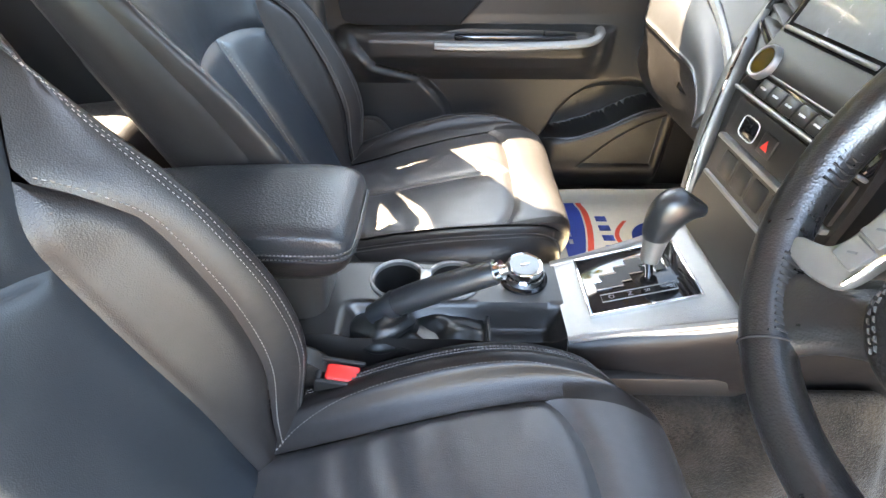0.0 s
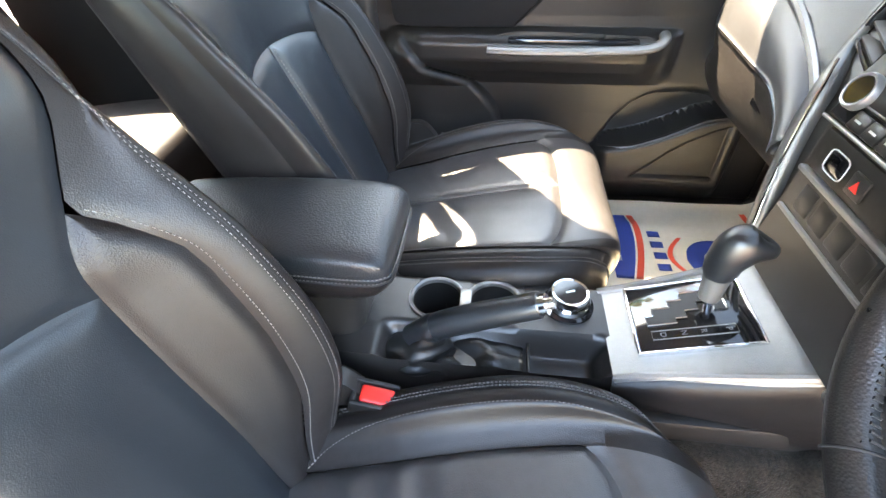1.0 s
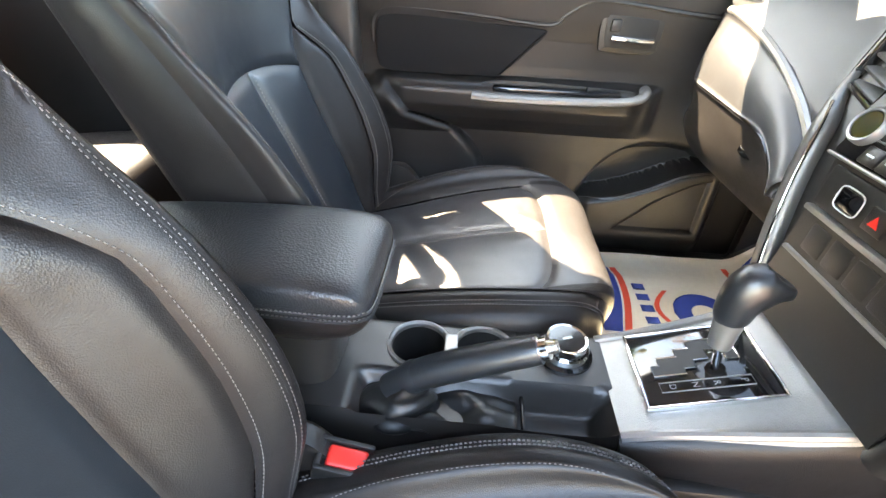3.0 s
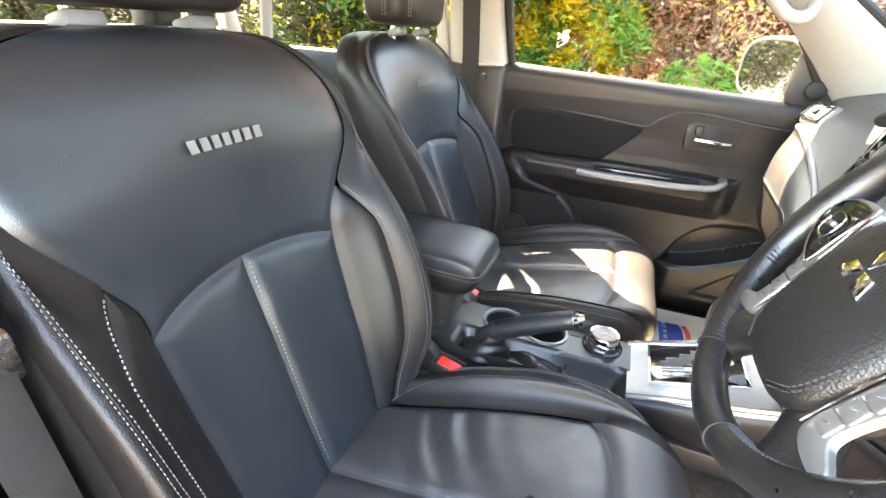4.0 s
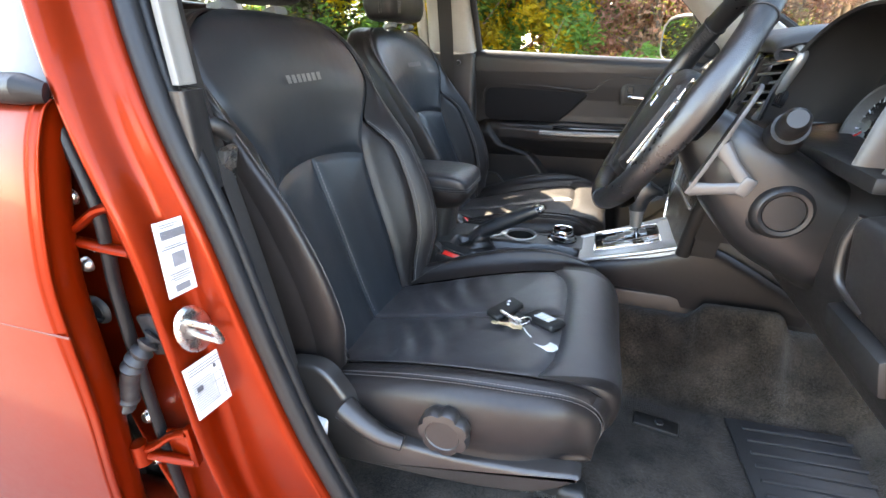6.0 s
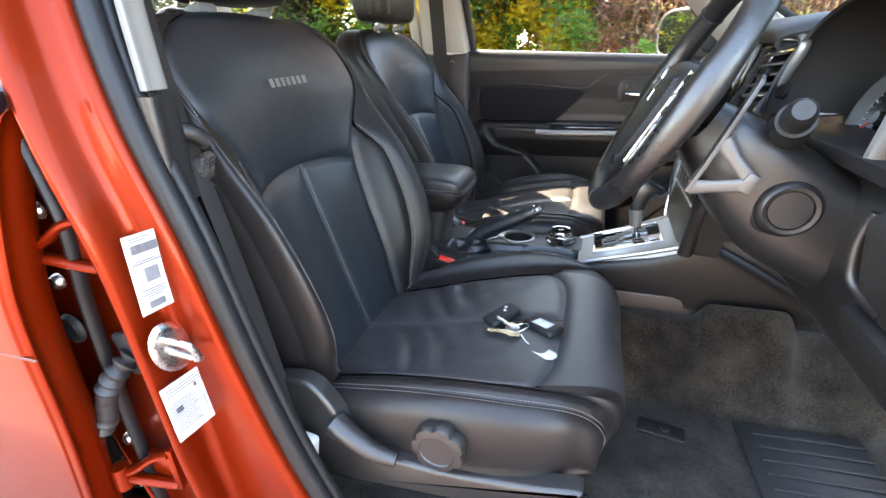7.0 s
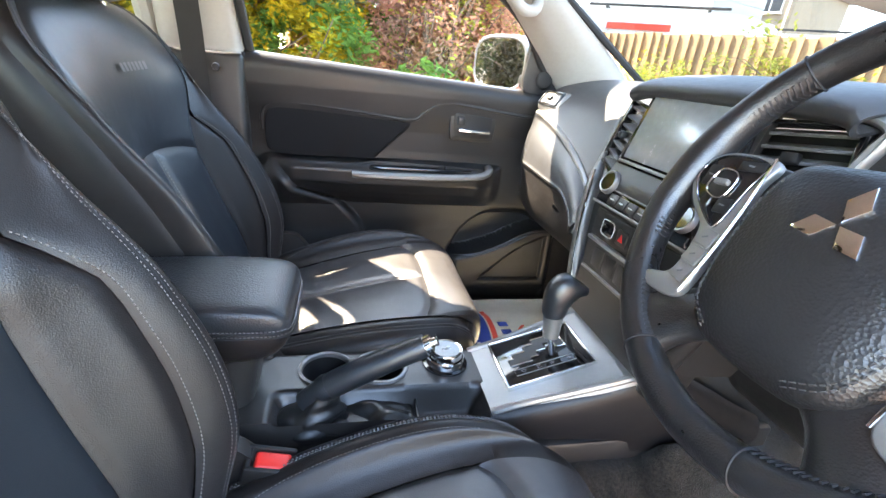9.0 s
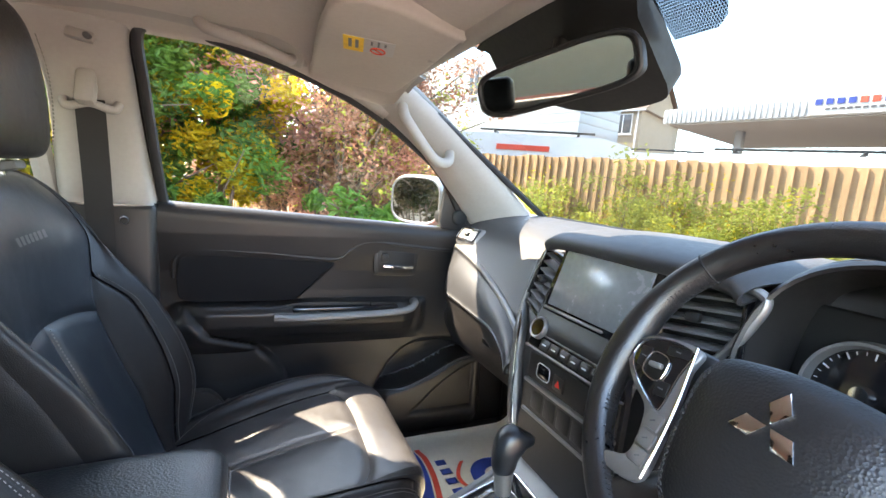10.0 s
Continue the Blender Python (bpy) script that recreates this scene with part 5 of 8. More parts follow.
for a in (137, 43, 243, 286):
    ring = [wheel_pt(a, R + 0.0155 * math.cos(2 * math.pi * k / 20), 0.0155 * 1.10 * math.sin(2 * math.pi * k / 20)) for k in range(20)]
    part("rim_seam", tube(ring, 0.0010, 6, closed=True), SEAM, rim)
lace = []
for a0, a1 in ((137, 166), (184, 206), (222, 243), (14, 43), (-26, -4), (286, 318)):
    for k in range(int((a1 - a0) / 1.7)):
        a = a0 + k * 1.7
        p0 = wheel_pt(a, R - 0.0118, 0.0105)
        p1 = wheel_pt(a + 0.9, R - 0.0158, 0.001)
        p2 = wheel_pt(a, R - 0.0140, -0.006)
        lace.append(tube([p0, p1, p2], 0.0011, 5))
part("lacing", merge(*lace), surface("waxed_lacing_thread", (0.020, 0.019, 0.019), 0.35, spec=0.6), rim, "black thread lacing", kind="stuff")
# hub pad: a broad top, flanks running down to a narrow foot
pad_prof = [(-0.060, 0.037), (-0.072, 0.024), (-0.077, 0.004), (-0.076, -0.030), (-0.072, -0.064), (-0.062, -0.094), (-0.040, -0.110), (-0.015, -0.114), (0.015, -0.114), (0.040, -0.110), (0.062, -0.094), (0.072, -0.064), (0.076, -0.030), (0.077, 0.004), (0.072, 0.024), (0.060, 0.037), (0.030, 0.043), (0.0, 0.045), (-0.030, 0.043)]
pad_secs = []
for sc, z in ((0.98, -0.034), (1.0, -0.004), (0.99, 0.005), (0.95, 0.011), (0.82, 0.018), (0.55, 0.023), (0.25, 0.0245), (0.0005, 0.0248)):
    ring = smooth_line([(x * sc, (y + 0.03) * sc - 0.03, 0) for x, y in pad_prof], 4, True)
    pad_secs.append([WM @ Vector((p.x, p.y, z)) for p in ring])
verts, faces = sheet(pad_secs, True)
hub = part_py("hub_pad", verts, faces, surface("grained_hub_leather", (0.0135, 0.0130, 0.0130), 0.40, vary=0.18, scale=10, grain=0.0004, grain_scale=420, pattern="VORONOI", spec=0.55), wheel, "black grained hub pad", smooth=60)
for s in (-1, 1):
    for k in (0.90, 0.865):
        ln = smooth_line([(s * x * k, (y + 0.03) * (k + 0.03) - 0.03, 0) for x, y in pad_prof[9:15]], 8)
        z = 0.0145 + (0.90 - k) * 0.06
        part("stitching", dashes([WM @ Vector((p.x, p.y, z)) for p in ln], out=[WM.to_3x3() @ Vector((0, 0, 1))] * len(ln), step=0.0052, size=0.0036), surface("black_thread", (0.045, 0.042, 0.040), 0.6), hub, "dark stitching")
for ang in (84, 204, 324):
    c, q = math.cos(radians(ang)), math.sin(radians(ang))
    dia = [(0.001 * c, 0.001 * q), (0.0150 * c - 0.0086 * q, 0.0150 * q + 0.0086 * c), (0.0290 * c, 0.0290 * q), (0.0150 * c + 0.0086 * q, 0.0150 * q - 0.0086 * c)]
    part("emblem", plate(dia, WM @ pose(-0.001, -0.003, 0.0225), 0.0034, 0.0014), CHROME, hub, "plain chrome rhombus of the emblem")
for k in range(2):
    bars = [rounded((0.0040, 0.006, 0.0006), WM @ pose(-0.024 + i * 0.0060 + 0.002 * k, -0.070 - k * 0.009, 0.0188), 0) for i in range(3 + 2 * k)]
    part("moulded_mark", merge(*bars), PLASTIC, hub)
# spokes, silver trims and button clusters
TRIM = [(0.082, 0.031), (0.108, 0.034), (0.136, 0.029), (0.150, 0.016), (0.150, -0.002), (0.132, -0.022), (0.110, -0.036), (0.103, -0.052), (0.100, -0.074), (0.104, -0.086), (0.122, -0.094), (0.119, -0.104), (0.092, -0.104), (0.077, -0.094), (0.077, -0.060), (0.080, -0.020), (0.084, 0.010)]
GLOSSY = [(0.086, 0.027), (0.108, 0.030), (0.133, 0.025), (0.143, 0.014), (0.143, -0.001), (0.126, -0.018), (0.098, -0.034), (0.091, -0.030), (0.090, 0.000), (0.087, 0.018)]
for s in (-1, 1):
    arm = loft([[WM @ Vector((s * (cx + nx * k), cy + ny * k, z0 + dz)) for k, dz in ((-w, -0.004), (-0.5 * w, 0.006), (0.5 * w, 0.006), (w, -0.004), (0.6 * w, -0.024), (-0.6 * w, -0.024))] for cx, cy, nx, ny, w, z0 in ((0.050, -0.090, 0.80, 0.60, 0.026, -0.006), (0.068, -0.104, 0.82, 0.57, 0.024, -0.004), (0.084, -0.120, 0.82, 0.57, 0.027, -0.001), (0.098, -0.137, 0.80, 0.60, 0.036, 0.0))], 4, 3, closed=True)
    part_py("spoke", *arm, WHEEL_LEATHER, wheel, smooth=60)
    stub = loft([[WM @ Vector((s * x, y0, z0)), WM @ Vector((s * x, y0 + 0.3 * (y1 - y0), z0 + 0.004)), WM @ Vector((s * x, y1, z0)), WM @ Vector((s * x, y1 - 0.004, z0 - 0.022)), WM @ Vector((s * x, y0 + 0.004, z0 - 0.022))] for x, y0, y1, z0 in ((0.060, -0.020, 0.030, -0.008), (0.100, -0.024, 0.032, -0.005), (0.135, -0.016, 0.028, -0.003), (0.162, -0.024, 0.036, -0.002))], 4, 3, closed=True)
    part_py("spoke", *stub, WHEEL_LEATHER, wheel, smooth=60)
    tr = part("spoke_trim", plate(wheel_line(TRIM, s), WM @ pose(0, 0, 0.001), 0.007, 0.002), SILVER, wheel, "satin silver spoke trim", smooth=50)
    edge_ = [WM @ Vector((s * x, y, 0.010)) for x, y in ((0.086, 0.033), (0.083, 0.010), (0.079, -0.020), (0.0765, -0.060), (0.0765, -0.094))]
    part("trim_edge", tube(smooth_line(edge_, 5), 0.0013, 6), CHROME, tr, "bright chrome trim edge")
    part("button_panel", plate(wheel_line(GLOSSY, s, 4), WM @ pose(0, 0, 0.0075), 0.0022, 0.0008), GLOSS, tr, "glossy black button panel")
    part("panel_line", tube([WM @ Vector((a, b, 0.0100)) for a, b in wheel_line(GLOSSY, s, 4)], 0.0007, 6, closed=True), CHROME, tr)
    for bx, by, bw, bh in ((0.131, 0.006, 0.012, 0.020), (0.100, 0.022, 0.024, 0.009), (0.099, -0.016, 0.014, 0.014)):
        part("button", rounded((bw, bh, 0.0026), WM @ pose(s * bx, by, 0.0102, 0, 0, s * -8), 0.0010), PLASTIC_DARK, tr)
        part("button_mark", rounded((0.0055, 0.0014, 0.0005), WM @ pose(s * bx, by, 0.0117), 0), INK_GREY, tr)
    part("rocker_seat", plate(wheel_line([(0.104, 0.010), (0.122, 0.012), (0.124, -0.006), (0.106, -0.010)], s, 4), WM @ pose(0, 0, 0.0097), 0.0016, 0.0006), PLASTIC_DARK, tr)
    part("rocker_rim", tube([WM @ Vector((a, b, 0.0118)) for a, b in wheel_line([(0.104, 0.011), (0.123, 0.013), (0.125, -0.007), (0.105, -0.011)], s, 4)], 0.0009, 6, closed=True), CHROME, tr)
    part("rocker", rounded((0.014, 0.0055, 0.006), WM @ pose(s * 0.1135, 0.002, 0.0130, 0, 0, s * -6), 0.0018), SILVER, tr, "silver rocker")
    for k in range(3):
        bx, by = 0.0915 - 0.0012 * k, -0.045 - k * 0.0172
        part("button", rounded((0.0165, 0.0155, 0.0030), WM @ pose(s * bx, by, 0.0088, 0, 0, s * 4), 0.0012), SILVER, tr, "silver push button")
        part("button_mark", rounded((0.0050, 0.0014, 0.0005), WM @ pose(s * bx, by, 0.0105, 0, 0, 30), 0), INK_GREY, tr)


# ---- centre console ----
console = thing("centre_console", (0.2, 0.015, 0.55), "black centre console with silver gear panel and cup holders", "console")
CY = 0.015
part("console_body", merge(rounded((0.44, 0.165, 0.15), pose(0.165, CY, 0.640), 0.012, 2), rounded((0.34, 0.15, 0.24), pose(-0.20, CY + 0.005, 0.70), 0.02, 3)), PLASTIC, console)
# top tray: a raised passenger-side deck with two cup holders, and a lower tray on the driver's side
CUPS = ((0.114, 0.046), (0.204, 0.046))
deck_rows = []
for i in range(66):
    x = -0.025 + i * 0.0061
    r = []
    for j in range(32):
        y = -0.080 + j * 0.0060
        z = 0.786
        d = min(math.hypot(x - a, y - b) for a, b in CUPS)
        z -= 0.085 * ss((0.0395 - d) / 0.004)
        # driver's side tray
        tray = ss((x - 0.035) / 0.02) * (1 - ss((x - 0.345) / 0.03)) * ss((-0.004 - y) / 0.012) * ss((y + 0.070) / 0.006)
        dip = 0.030 + 0.02 * ss((x - 0.20) / 0.08)
        z -= dip * tray
        z -= 0.075 * ss((y - 0.092) / 0.012) + 0.075 * ss((-0.068 - y) / 0.010)
        r.append((x, y, z))
    deck_rows.append(r)
part_py("top_tray", *sheet(deck_rows), PLASTIC, console, "", 60)
for x, y in CUPS:
    part("cup_ring", turned([(0.0385, -0.008), (0.0385, 0.002), (0.041, 0.004), (0.0445, 0.003), (0.0455, -0.002)], pose(x, y, 0.787), 40), SILVER, console, "satin silver cup holder ring")
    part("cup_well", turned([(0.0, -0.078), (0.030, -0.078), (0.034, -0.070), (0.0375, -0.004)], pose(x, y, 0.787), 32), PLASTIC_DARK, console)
part("ring_link", rounded((0.018, 0.040, 0.006), pose(0.159, 0.046, 0.789), 0.002), SILVER, console)
part("slot", rounded((0.035, 0.026, 0.003), pose(0.268, 0.072, 0.7865), 0.001), PLASTIC_DARK, console)

# drive mode dial
dial = part("mode_dial", turned([(0.040, -0.004), (0.039, 0.002), (0.034, 0.004)], pose(0.316, 0.052, 0.787), 36), GLOSS, console, "chrome rotary dial with black top")
part("dial_ring", turned([(0.034, 0.002), (0.033, 0.014), (0.031, 0.016), (0.030, 0.012)], pose(0.316, 0.052, 0.787), 36), CHROME, dial)
part("dial_knob", turned([(0, 0.0285), (0.024, 0.0285), (0.0245, 0.027)], pose(0.316, 0.052, 0.787), 36), GLOSS, dial)
part("dial_rim", turned([(0.0245, 0.0285), (0.0275, 0.029), (0.029, 0.026), (0.029, 0.008)], pose(0.316, 0.052, 0.787), 36), CHROME, dial)
part("dial_mark", rounded((0.014, 0.003, 0.001), pose(0.316, 0.052, 0.8162, 0, 0, 20), 0), WHITE_MARK, dial)

# silver gear panel
deck = []
for x, z, wl, wr in ((0.366, 0.784, 0.086, -0.072), (0.42, 0.802, 0.088, -0.075), (0.50, 0.829, 0.096, -0.086), (0.57, 0.856, 0.104, -0.097), (0.612, 0.872, 0.108, -0.102)):
    deck.append([(x, wl + 0.006, z - 0.022), (x, wl, z - 0.003), (x, wl - 0.008, z), (x, CY, z), (x, wr + 0.008, z), (x, wr, z - 0.003), (x, wr - 0.006, z - 0.022)])
part("gear_panel", thick(*loft(deck, 4, 3), 0.004), SILVER_TEX, console, "textured silver gear panel", 60)
for s in (0, 1):
    ln = smooth_line([(r[1 if s == 0 else 5][0], r[1 if s == 0 else 5][1], r[1][2] + 0.003) for r in deck], 4)
    part("panel_edge", tube(ln, 0.006, 8), SILVER, console, "bright silver panel edge")
    sd = -1 if s else 1
    skirt = []
    for x, zt, zb, y in ((0.366, 0.764, 0.715, 0.080), (0.44, 0.786, 0.715, 0.085), (0.52, 0.812, 0.715, 0.094), (0.58, 0.838, 0.715, 0.101), (0.625, 0.852, 0.715, 0.106), (0.70, 0.820, 0.715, 0.108), (0.78, 0.775, 0.715, 0.108), (0.84, 0.745, 0.712, 0.108)):
        yy = CY * 0.5 + sd * y
        skirt.append([(x, yy - sd * 0.006, zt + 0.014), (x, yy + sd * 0.004, zt + 0.006), (x, yy + sd * 0.008, zt - 0.01), (x, yy + sd * 0.008, (zt + zb) / 2), (x, yy + sd * 0.004, zb)])
    side_ = part("side_skirt", thick(*loft(skirt, 4, 3), 0.005 * sd), LEATHER, console, "stitched black leather console side", 60)
    ln = [Vector(r[2]) + Vector((0, sd * 0.003, 0.0)) for r in skirt]
    for dz in (0.0, -0.008):
        part("stitching", dashes(smooth_line([p + Vector((0, 0, dz)) for p in ln], 8), out=[(0, sd, 0)] * 200, lift=0.001, step=0.0062), THREAD_DIM, side_, "grey stitching")
    part("console_foot", rounded((0.52, 0.02, 0.11), pose(0.62, CY * 0.5 + sd * 0.103, 0.685), 0.006), PLASTIC, console)
part("foot_plug", turned([(0, 0.004), (0.007, 0.004), (0.010, 0.002), (0.011, 0.0)], pose(0.80, -0.108, 0.690, 90, 0, 0), 18), RUBBER, console)
part("stack_base", rounded((0.30, 0.185, 0.17), pose(0.765, CY - 0.004, 0.792, 0, 6, 0), 0.012, 2), PLASTIC_DARK, console, "black base under the centre stack")
part("front_bin", rounded((0.06, 0.18, 0.012), pose(0.632, CY, 0.862), 0.003), PLASTIC_DARK, console)

# gear plate: bezel, glossy plate, stepped gate
GM = Matrix.Translation((0.4735, 0.0160, 0.8215)) @ pose(0, 0, 0, 0, -17.2, 0)
# local: x forwards, y to the passenger side
gp = part("gear_plate", rounded((0.146, 0.116, 0.006), GM @ pose(0, 0, 0.002), 0.002), GLOSS, console, "glossy black gear gate plate")
part("plate_bezel", merge(rounded((0.150, 0.004, 0.009), GM @ pose(0, 0.059, 0.002), 0.0015), rounded((0.150, 0.004, 0.009), GM @ pose(0, -0.059, 0.002), 0.0015), rounded((0.004, 0.122, 0.009), GM @ pose(0.075, 0, 0.002), 0.0015), rounded((0.004, 0.122, 0.009), GM @ pose(-0.075, 0, 0.002), 0.0015)), CHROME, gp, "chrome plate bezel")
gate = [(-0.056, -0.016), (-0.056, 0.000), (-0.046, 0.000), (-0.046, 0.012), (-0.022, 0.012), (-0.022, 0.024), (-0.004, 0.024), (-0.004, 0.036), (0.040, 0.036), (0.048, 0.030), (0.048, 0.0), (0.034, 0.0), (0.034, 0.018), (0.014, 0.018), (0.014, 0.004), (-0.004, 0.004), (-0.004, -0.008), (-0.018, -0.008), (-0.018, -0.016)]
part("gate_slot", plate(gate, GM @ pose(0, 0, 0.0052), 0.0012), PLASTIC_DARK, gp)
gl = [GM @ Vector((a, b, 0.0068)) for a, b in gate]
part("gate_rim", tube(gl, 0.0014, 6, closed=True), CHROME, gp, "chrome gate edge")
win = [(-0.054, -0.040), (0.050, -0.040), (0.050, -0.026), (-0.054, -0.026)]
part("window_rim", tube([GM @ Vector((a, b, 0.0058)) for a, b in win], 0.0008, 6, closed=True), SILVER, gp)
for ch, x in (("P", 0.040), ("R", 0.010), ("N", -0.014), ("D", -0.040)):
    fc = bpy.data.curves.new("letter", "FONT")
    fc.body, fc.size, fc.extrude = ch, 0.011, 0.0002
    fc.align_x, fc.align_y = "CENTER", "CENTER"
    fc.materials.append(INK_GREY)
    fo = new("letter", fc)
    fo.parent = gp
    fo.matrix_local = GM @ pose(x, -0.033, 0.0062, 0, 0, -90)
    fo.location = fo.location - spot(console)

# gear lever
lever = part("gear_lever", tube(smooth_line([(0.497, 0.022, 0.830), (0.492, 0.022, 0.850), (0.488, 0.022, 0.870)], 4), 0.0055, 12), CHROME, console, "chrome lever stem")
part("lever_collar", turned([(0.007, 0.0), (0.0135, 0.004), (0.0155, 0.030), (0.0175, 0.046), (0.0, 0.048)], Matrix.Translation((0.4905, 0.022, 0.852)) @ pose(0, 0, 0, 0, -4, 0), 24), SILVER, lever, "satin silver collar")
knob = []
for z, xo, rx, ry in ((0.893, 0.487, 0.016, 0.015), (0.905, 0.487, 0.021, 0.019), (0.922, 0.488, 0.0235, 0.0215), (0.940, 0.492, 0.027, 0.0235), (0.955, 0.499, 0.030, 0.0235), (0.966, 0.503, 0.026, 0.020), (0.972, 0.503, 0.014, 0.011), (0.9735, 0.503, 0.003, 0.003)):
    knob.append([(xo + rx * math.cos(2 * math.pi * k / 28) + (0.010 * max(0, math.cos(2 * math.pi * k / 28)) if z > 0.93 else 0), 0.022 + ry * math.sin(2 * math.pi * k / 28), z - (0.016 * max(0, math.cos(2 * math.pi * k / 28)) if z > 0.95 else 0)) for k in range(28)])
part_py("lever_knob", *loft(knob, 4, closed=True, caps=True), LEATHER_SOFT, lever, "black leather gear knob", smooth=180)

# handbrake with pleated boot
hb = part("handbrake", tube(smooth_line([(0.085, -0.034, 0.790), (0.125, -0.038, 0.822), (0.190, -0.046, 0.862), (0.256, -0.054, 0.898)], 6), [0.016, 0.0165, 0.017, 0.0175, 0.018, 0.0185, 0.019, 0.0195, 0.0195, 0.0195, 0.0195, 0.0192, 0.0188, 0.0184, 0.018, 0.0178, 0.0176, 0.0172, 0.0165], 18), LEATHER_SOFT, console, "black leather handbrake grip")
part("brake_cap", tube([(0.253, -0.0535, 0.8965), (0.264, -0.055, 0.9025)], 0.0135, 18), CHROME, hb, "chrome cap")
part("brake_button", tube([(0.262, -0.0548, 0.9015), (0.272, -0.0562, 0.907)], 0.0075, 16), STEEL, hb)
seam_l = smooth_line([(0.120, -0.034, 0.837), (0.19, -0.044, 0.8805), (0.25, -0.053, 0.913)], 6)
part("stitching", dashes(seam_l, out=[(-0.4, 0, 0.9)] * 40, lift=0.001), THREAD_DIM, hb)
BOOT = surface("soft_black_boot_leather", (0.0065, 0.0063, 0.0065), 0.42, rough_vary=0.03, vary=0.25, scale=14, relief=0.0022, relief_scale=42, grain=0.0001, grain_scale=600)
part("grip_collar", tube([(0.112, -0.0365, 0.8125), (0.118, -0.0372, 0.8168), (0.124, -0.0379, 0.821)], [0.0195, 0.0208, 0.0200], 20), LEATHER_SOFT, hb)
boot = []
for k in range(17):
    t = k / 16
    c = Vector((0.088 + 0.030 * t, -0.034 - 0.003 * t, 0.748 + 0.070 * t))
    rx, ry = 0.056 - 0.036 * ss(t * 1.1), 0.040 - 0.020 * ss(t * 1.05)
    ring = []
    for i in range(40):
        a = 2 * math.pi * i / 40
        fold = 0.0045 * math.sin(4 * a + 5 * t + 0.8 * math.sin(3 * a)) * (1 - 0.75 * t) + 0.0035 * math.sin(21 * t + 1.6 * math.sin(a)) * (1 - t * 0.6)
        ring.append(c + Vector(((rx + fold) * math.cos(a), (ry + fold * 0.7) * math.sin(a), 0.30 * (rx + fold) * math.cos(a) * t)))
    boot.append(ring)
part_py("brake_boot", *sheet(boot, True), BOOT, console, "gathered black leather boot", smooth=180)
flap = []
for i in range(30):
    x = 0.040 + i * 0.0072
    flap.append([(x, -0.069 + j * 0.0056, 0.760 + 0.010 * noise.noise(Vector((x * 32, j * 0.35, 1.7))) + 0.006 * math.sin(60 * x + j * 0.3) - 0.012 * (abs(j - 6) / 6) ** 3) for j in range(13)])
part("boot_flap", thick(*sheet(flap), 0.004), BOOT, console, "crumpled black leather boot edge", 180)
part("boot_frame", merge(rounded((0.222, 0.005, 0.012), pose(0.146, 0.0005, 0.768), 0.002), rounded((0.005, 0.070, 0.012), pose(0.257, -0.035, 0.758), 0.002)), PLASTIC_DARK, console)

# armrest
arm = thing("armrest", (-0.10, 0.02, 0.80), "black grained leather armrest box between the seats", "armrest")
AY = 0.020
secs = []
for x, zt, zb, w in ((-0.262, 0.945, 0.93, 0.05), (-0.258, 0.954, 0.926, 0.070), (-0.235, 0.962, 0.922, 0.081), (-0.10, 0.968, 0.922, 0.087), (0.0, 0.968, 0.922, 0.089), (0.045, 0.964, 0.922, 0.088), (0.064, 0.956, 0.923, 0.083), (0.072, 0.946, 0.926, 0.072), (0.074, 0.938, 0.930, 0.05)):
    ring = []
    for i in range(36):
        t = 2 * math.pi * i / 36
        c, s = math.cos(t), math.sin(t)
        ring.append((x, AY + w * math.copysign(abs(c) ** 0.35, c), (zt + zb) / 2 + (zt - zb) / 2 * math.copysign(abs(s) ** 0.45, s)))
    secs.append(ring)
part_py("lid", *loft(secs, 4, closed=True, caps=True), surface("pebbled_black_leather", (0.020, 0.021, 0.023), 0.36, vary=0.15, scale=9, grain=0.0004, grain_scale=380, pattern="VORONOI", spec=0.55), arm, "pebbled black leather lid", smooth=60)
for dz in (0.0, -0.007):
    ln = smooth_line([(-0.22, AY - 0.0845, 0.937 + dz), (-0.05, AY - 0.0905, 0.937 + dz), (0.04, AY - 0.0905, 0.936 + dz), (0.066, AY - 0.083, 0.935 + dz), (0.0755, AY - 0.065, 0.934 + dz), (0.0765, AY, 0.934 + dz), (0.0755, AY + 0.065, 0.934 + dz)], 8)
    out = [(0.35, -0.94, 0)] * 33 + [(1, 0, 0)] * 30
    part("stitching", dashes(ln, out=out, lift=0.0008), THREAD if dz == 0 else THREAD_DIM, arm, "grey stitching")
    part("lid_seam", tube([p - Vector((0, 0, 0.0035)) for p in ln], 0.0016, 6), SEAM, arm)
secs = []
for z, x0, x1, w in ((0.876, -0.21, 0.036, 0.060), (0.855, -0.21, 0.026, 0.062), (0.80, -0.20, 0.016, 0.062), (0.74, -0.20, 0.010, 0.062), (0.62, -0.20, 0.006, 0.064), (0.56, -0.20, 0.004, 0.066)):
    ring = []
    for i in range(32):
        t = 2 * math.pi * i / 32
        c, s = math.cos(t), math.sin(t)
        ring.append(((x0 + x1) / 2 + (x1 - x0) / 2 * math.copysign(abs(c) ** 0.4, c), AY + w * math.copysign(abs(s) ** 0.4, s), z))
    secs.append(ring)
chin = []
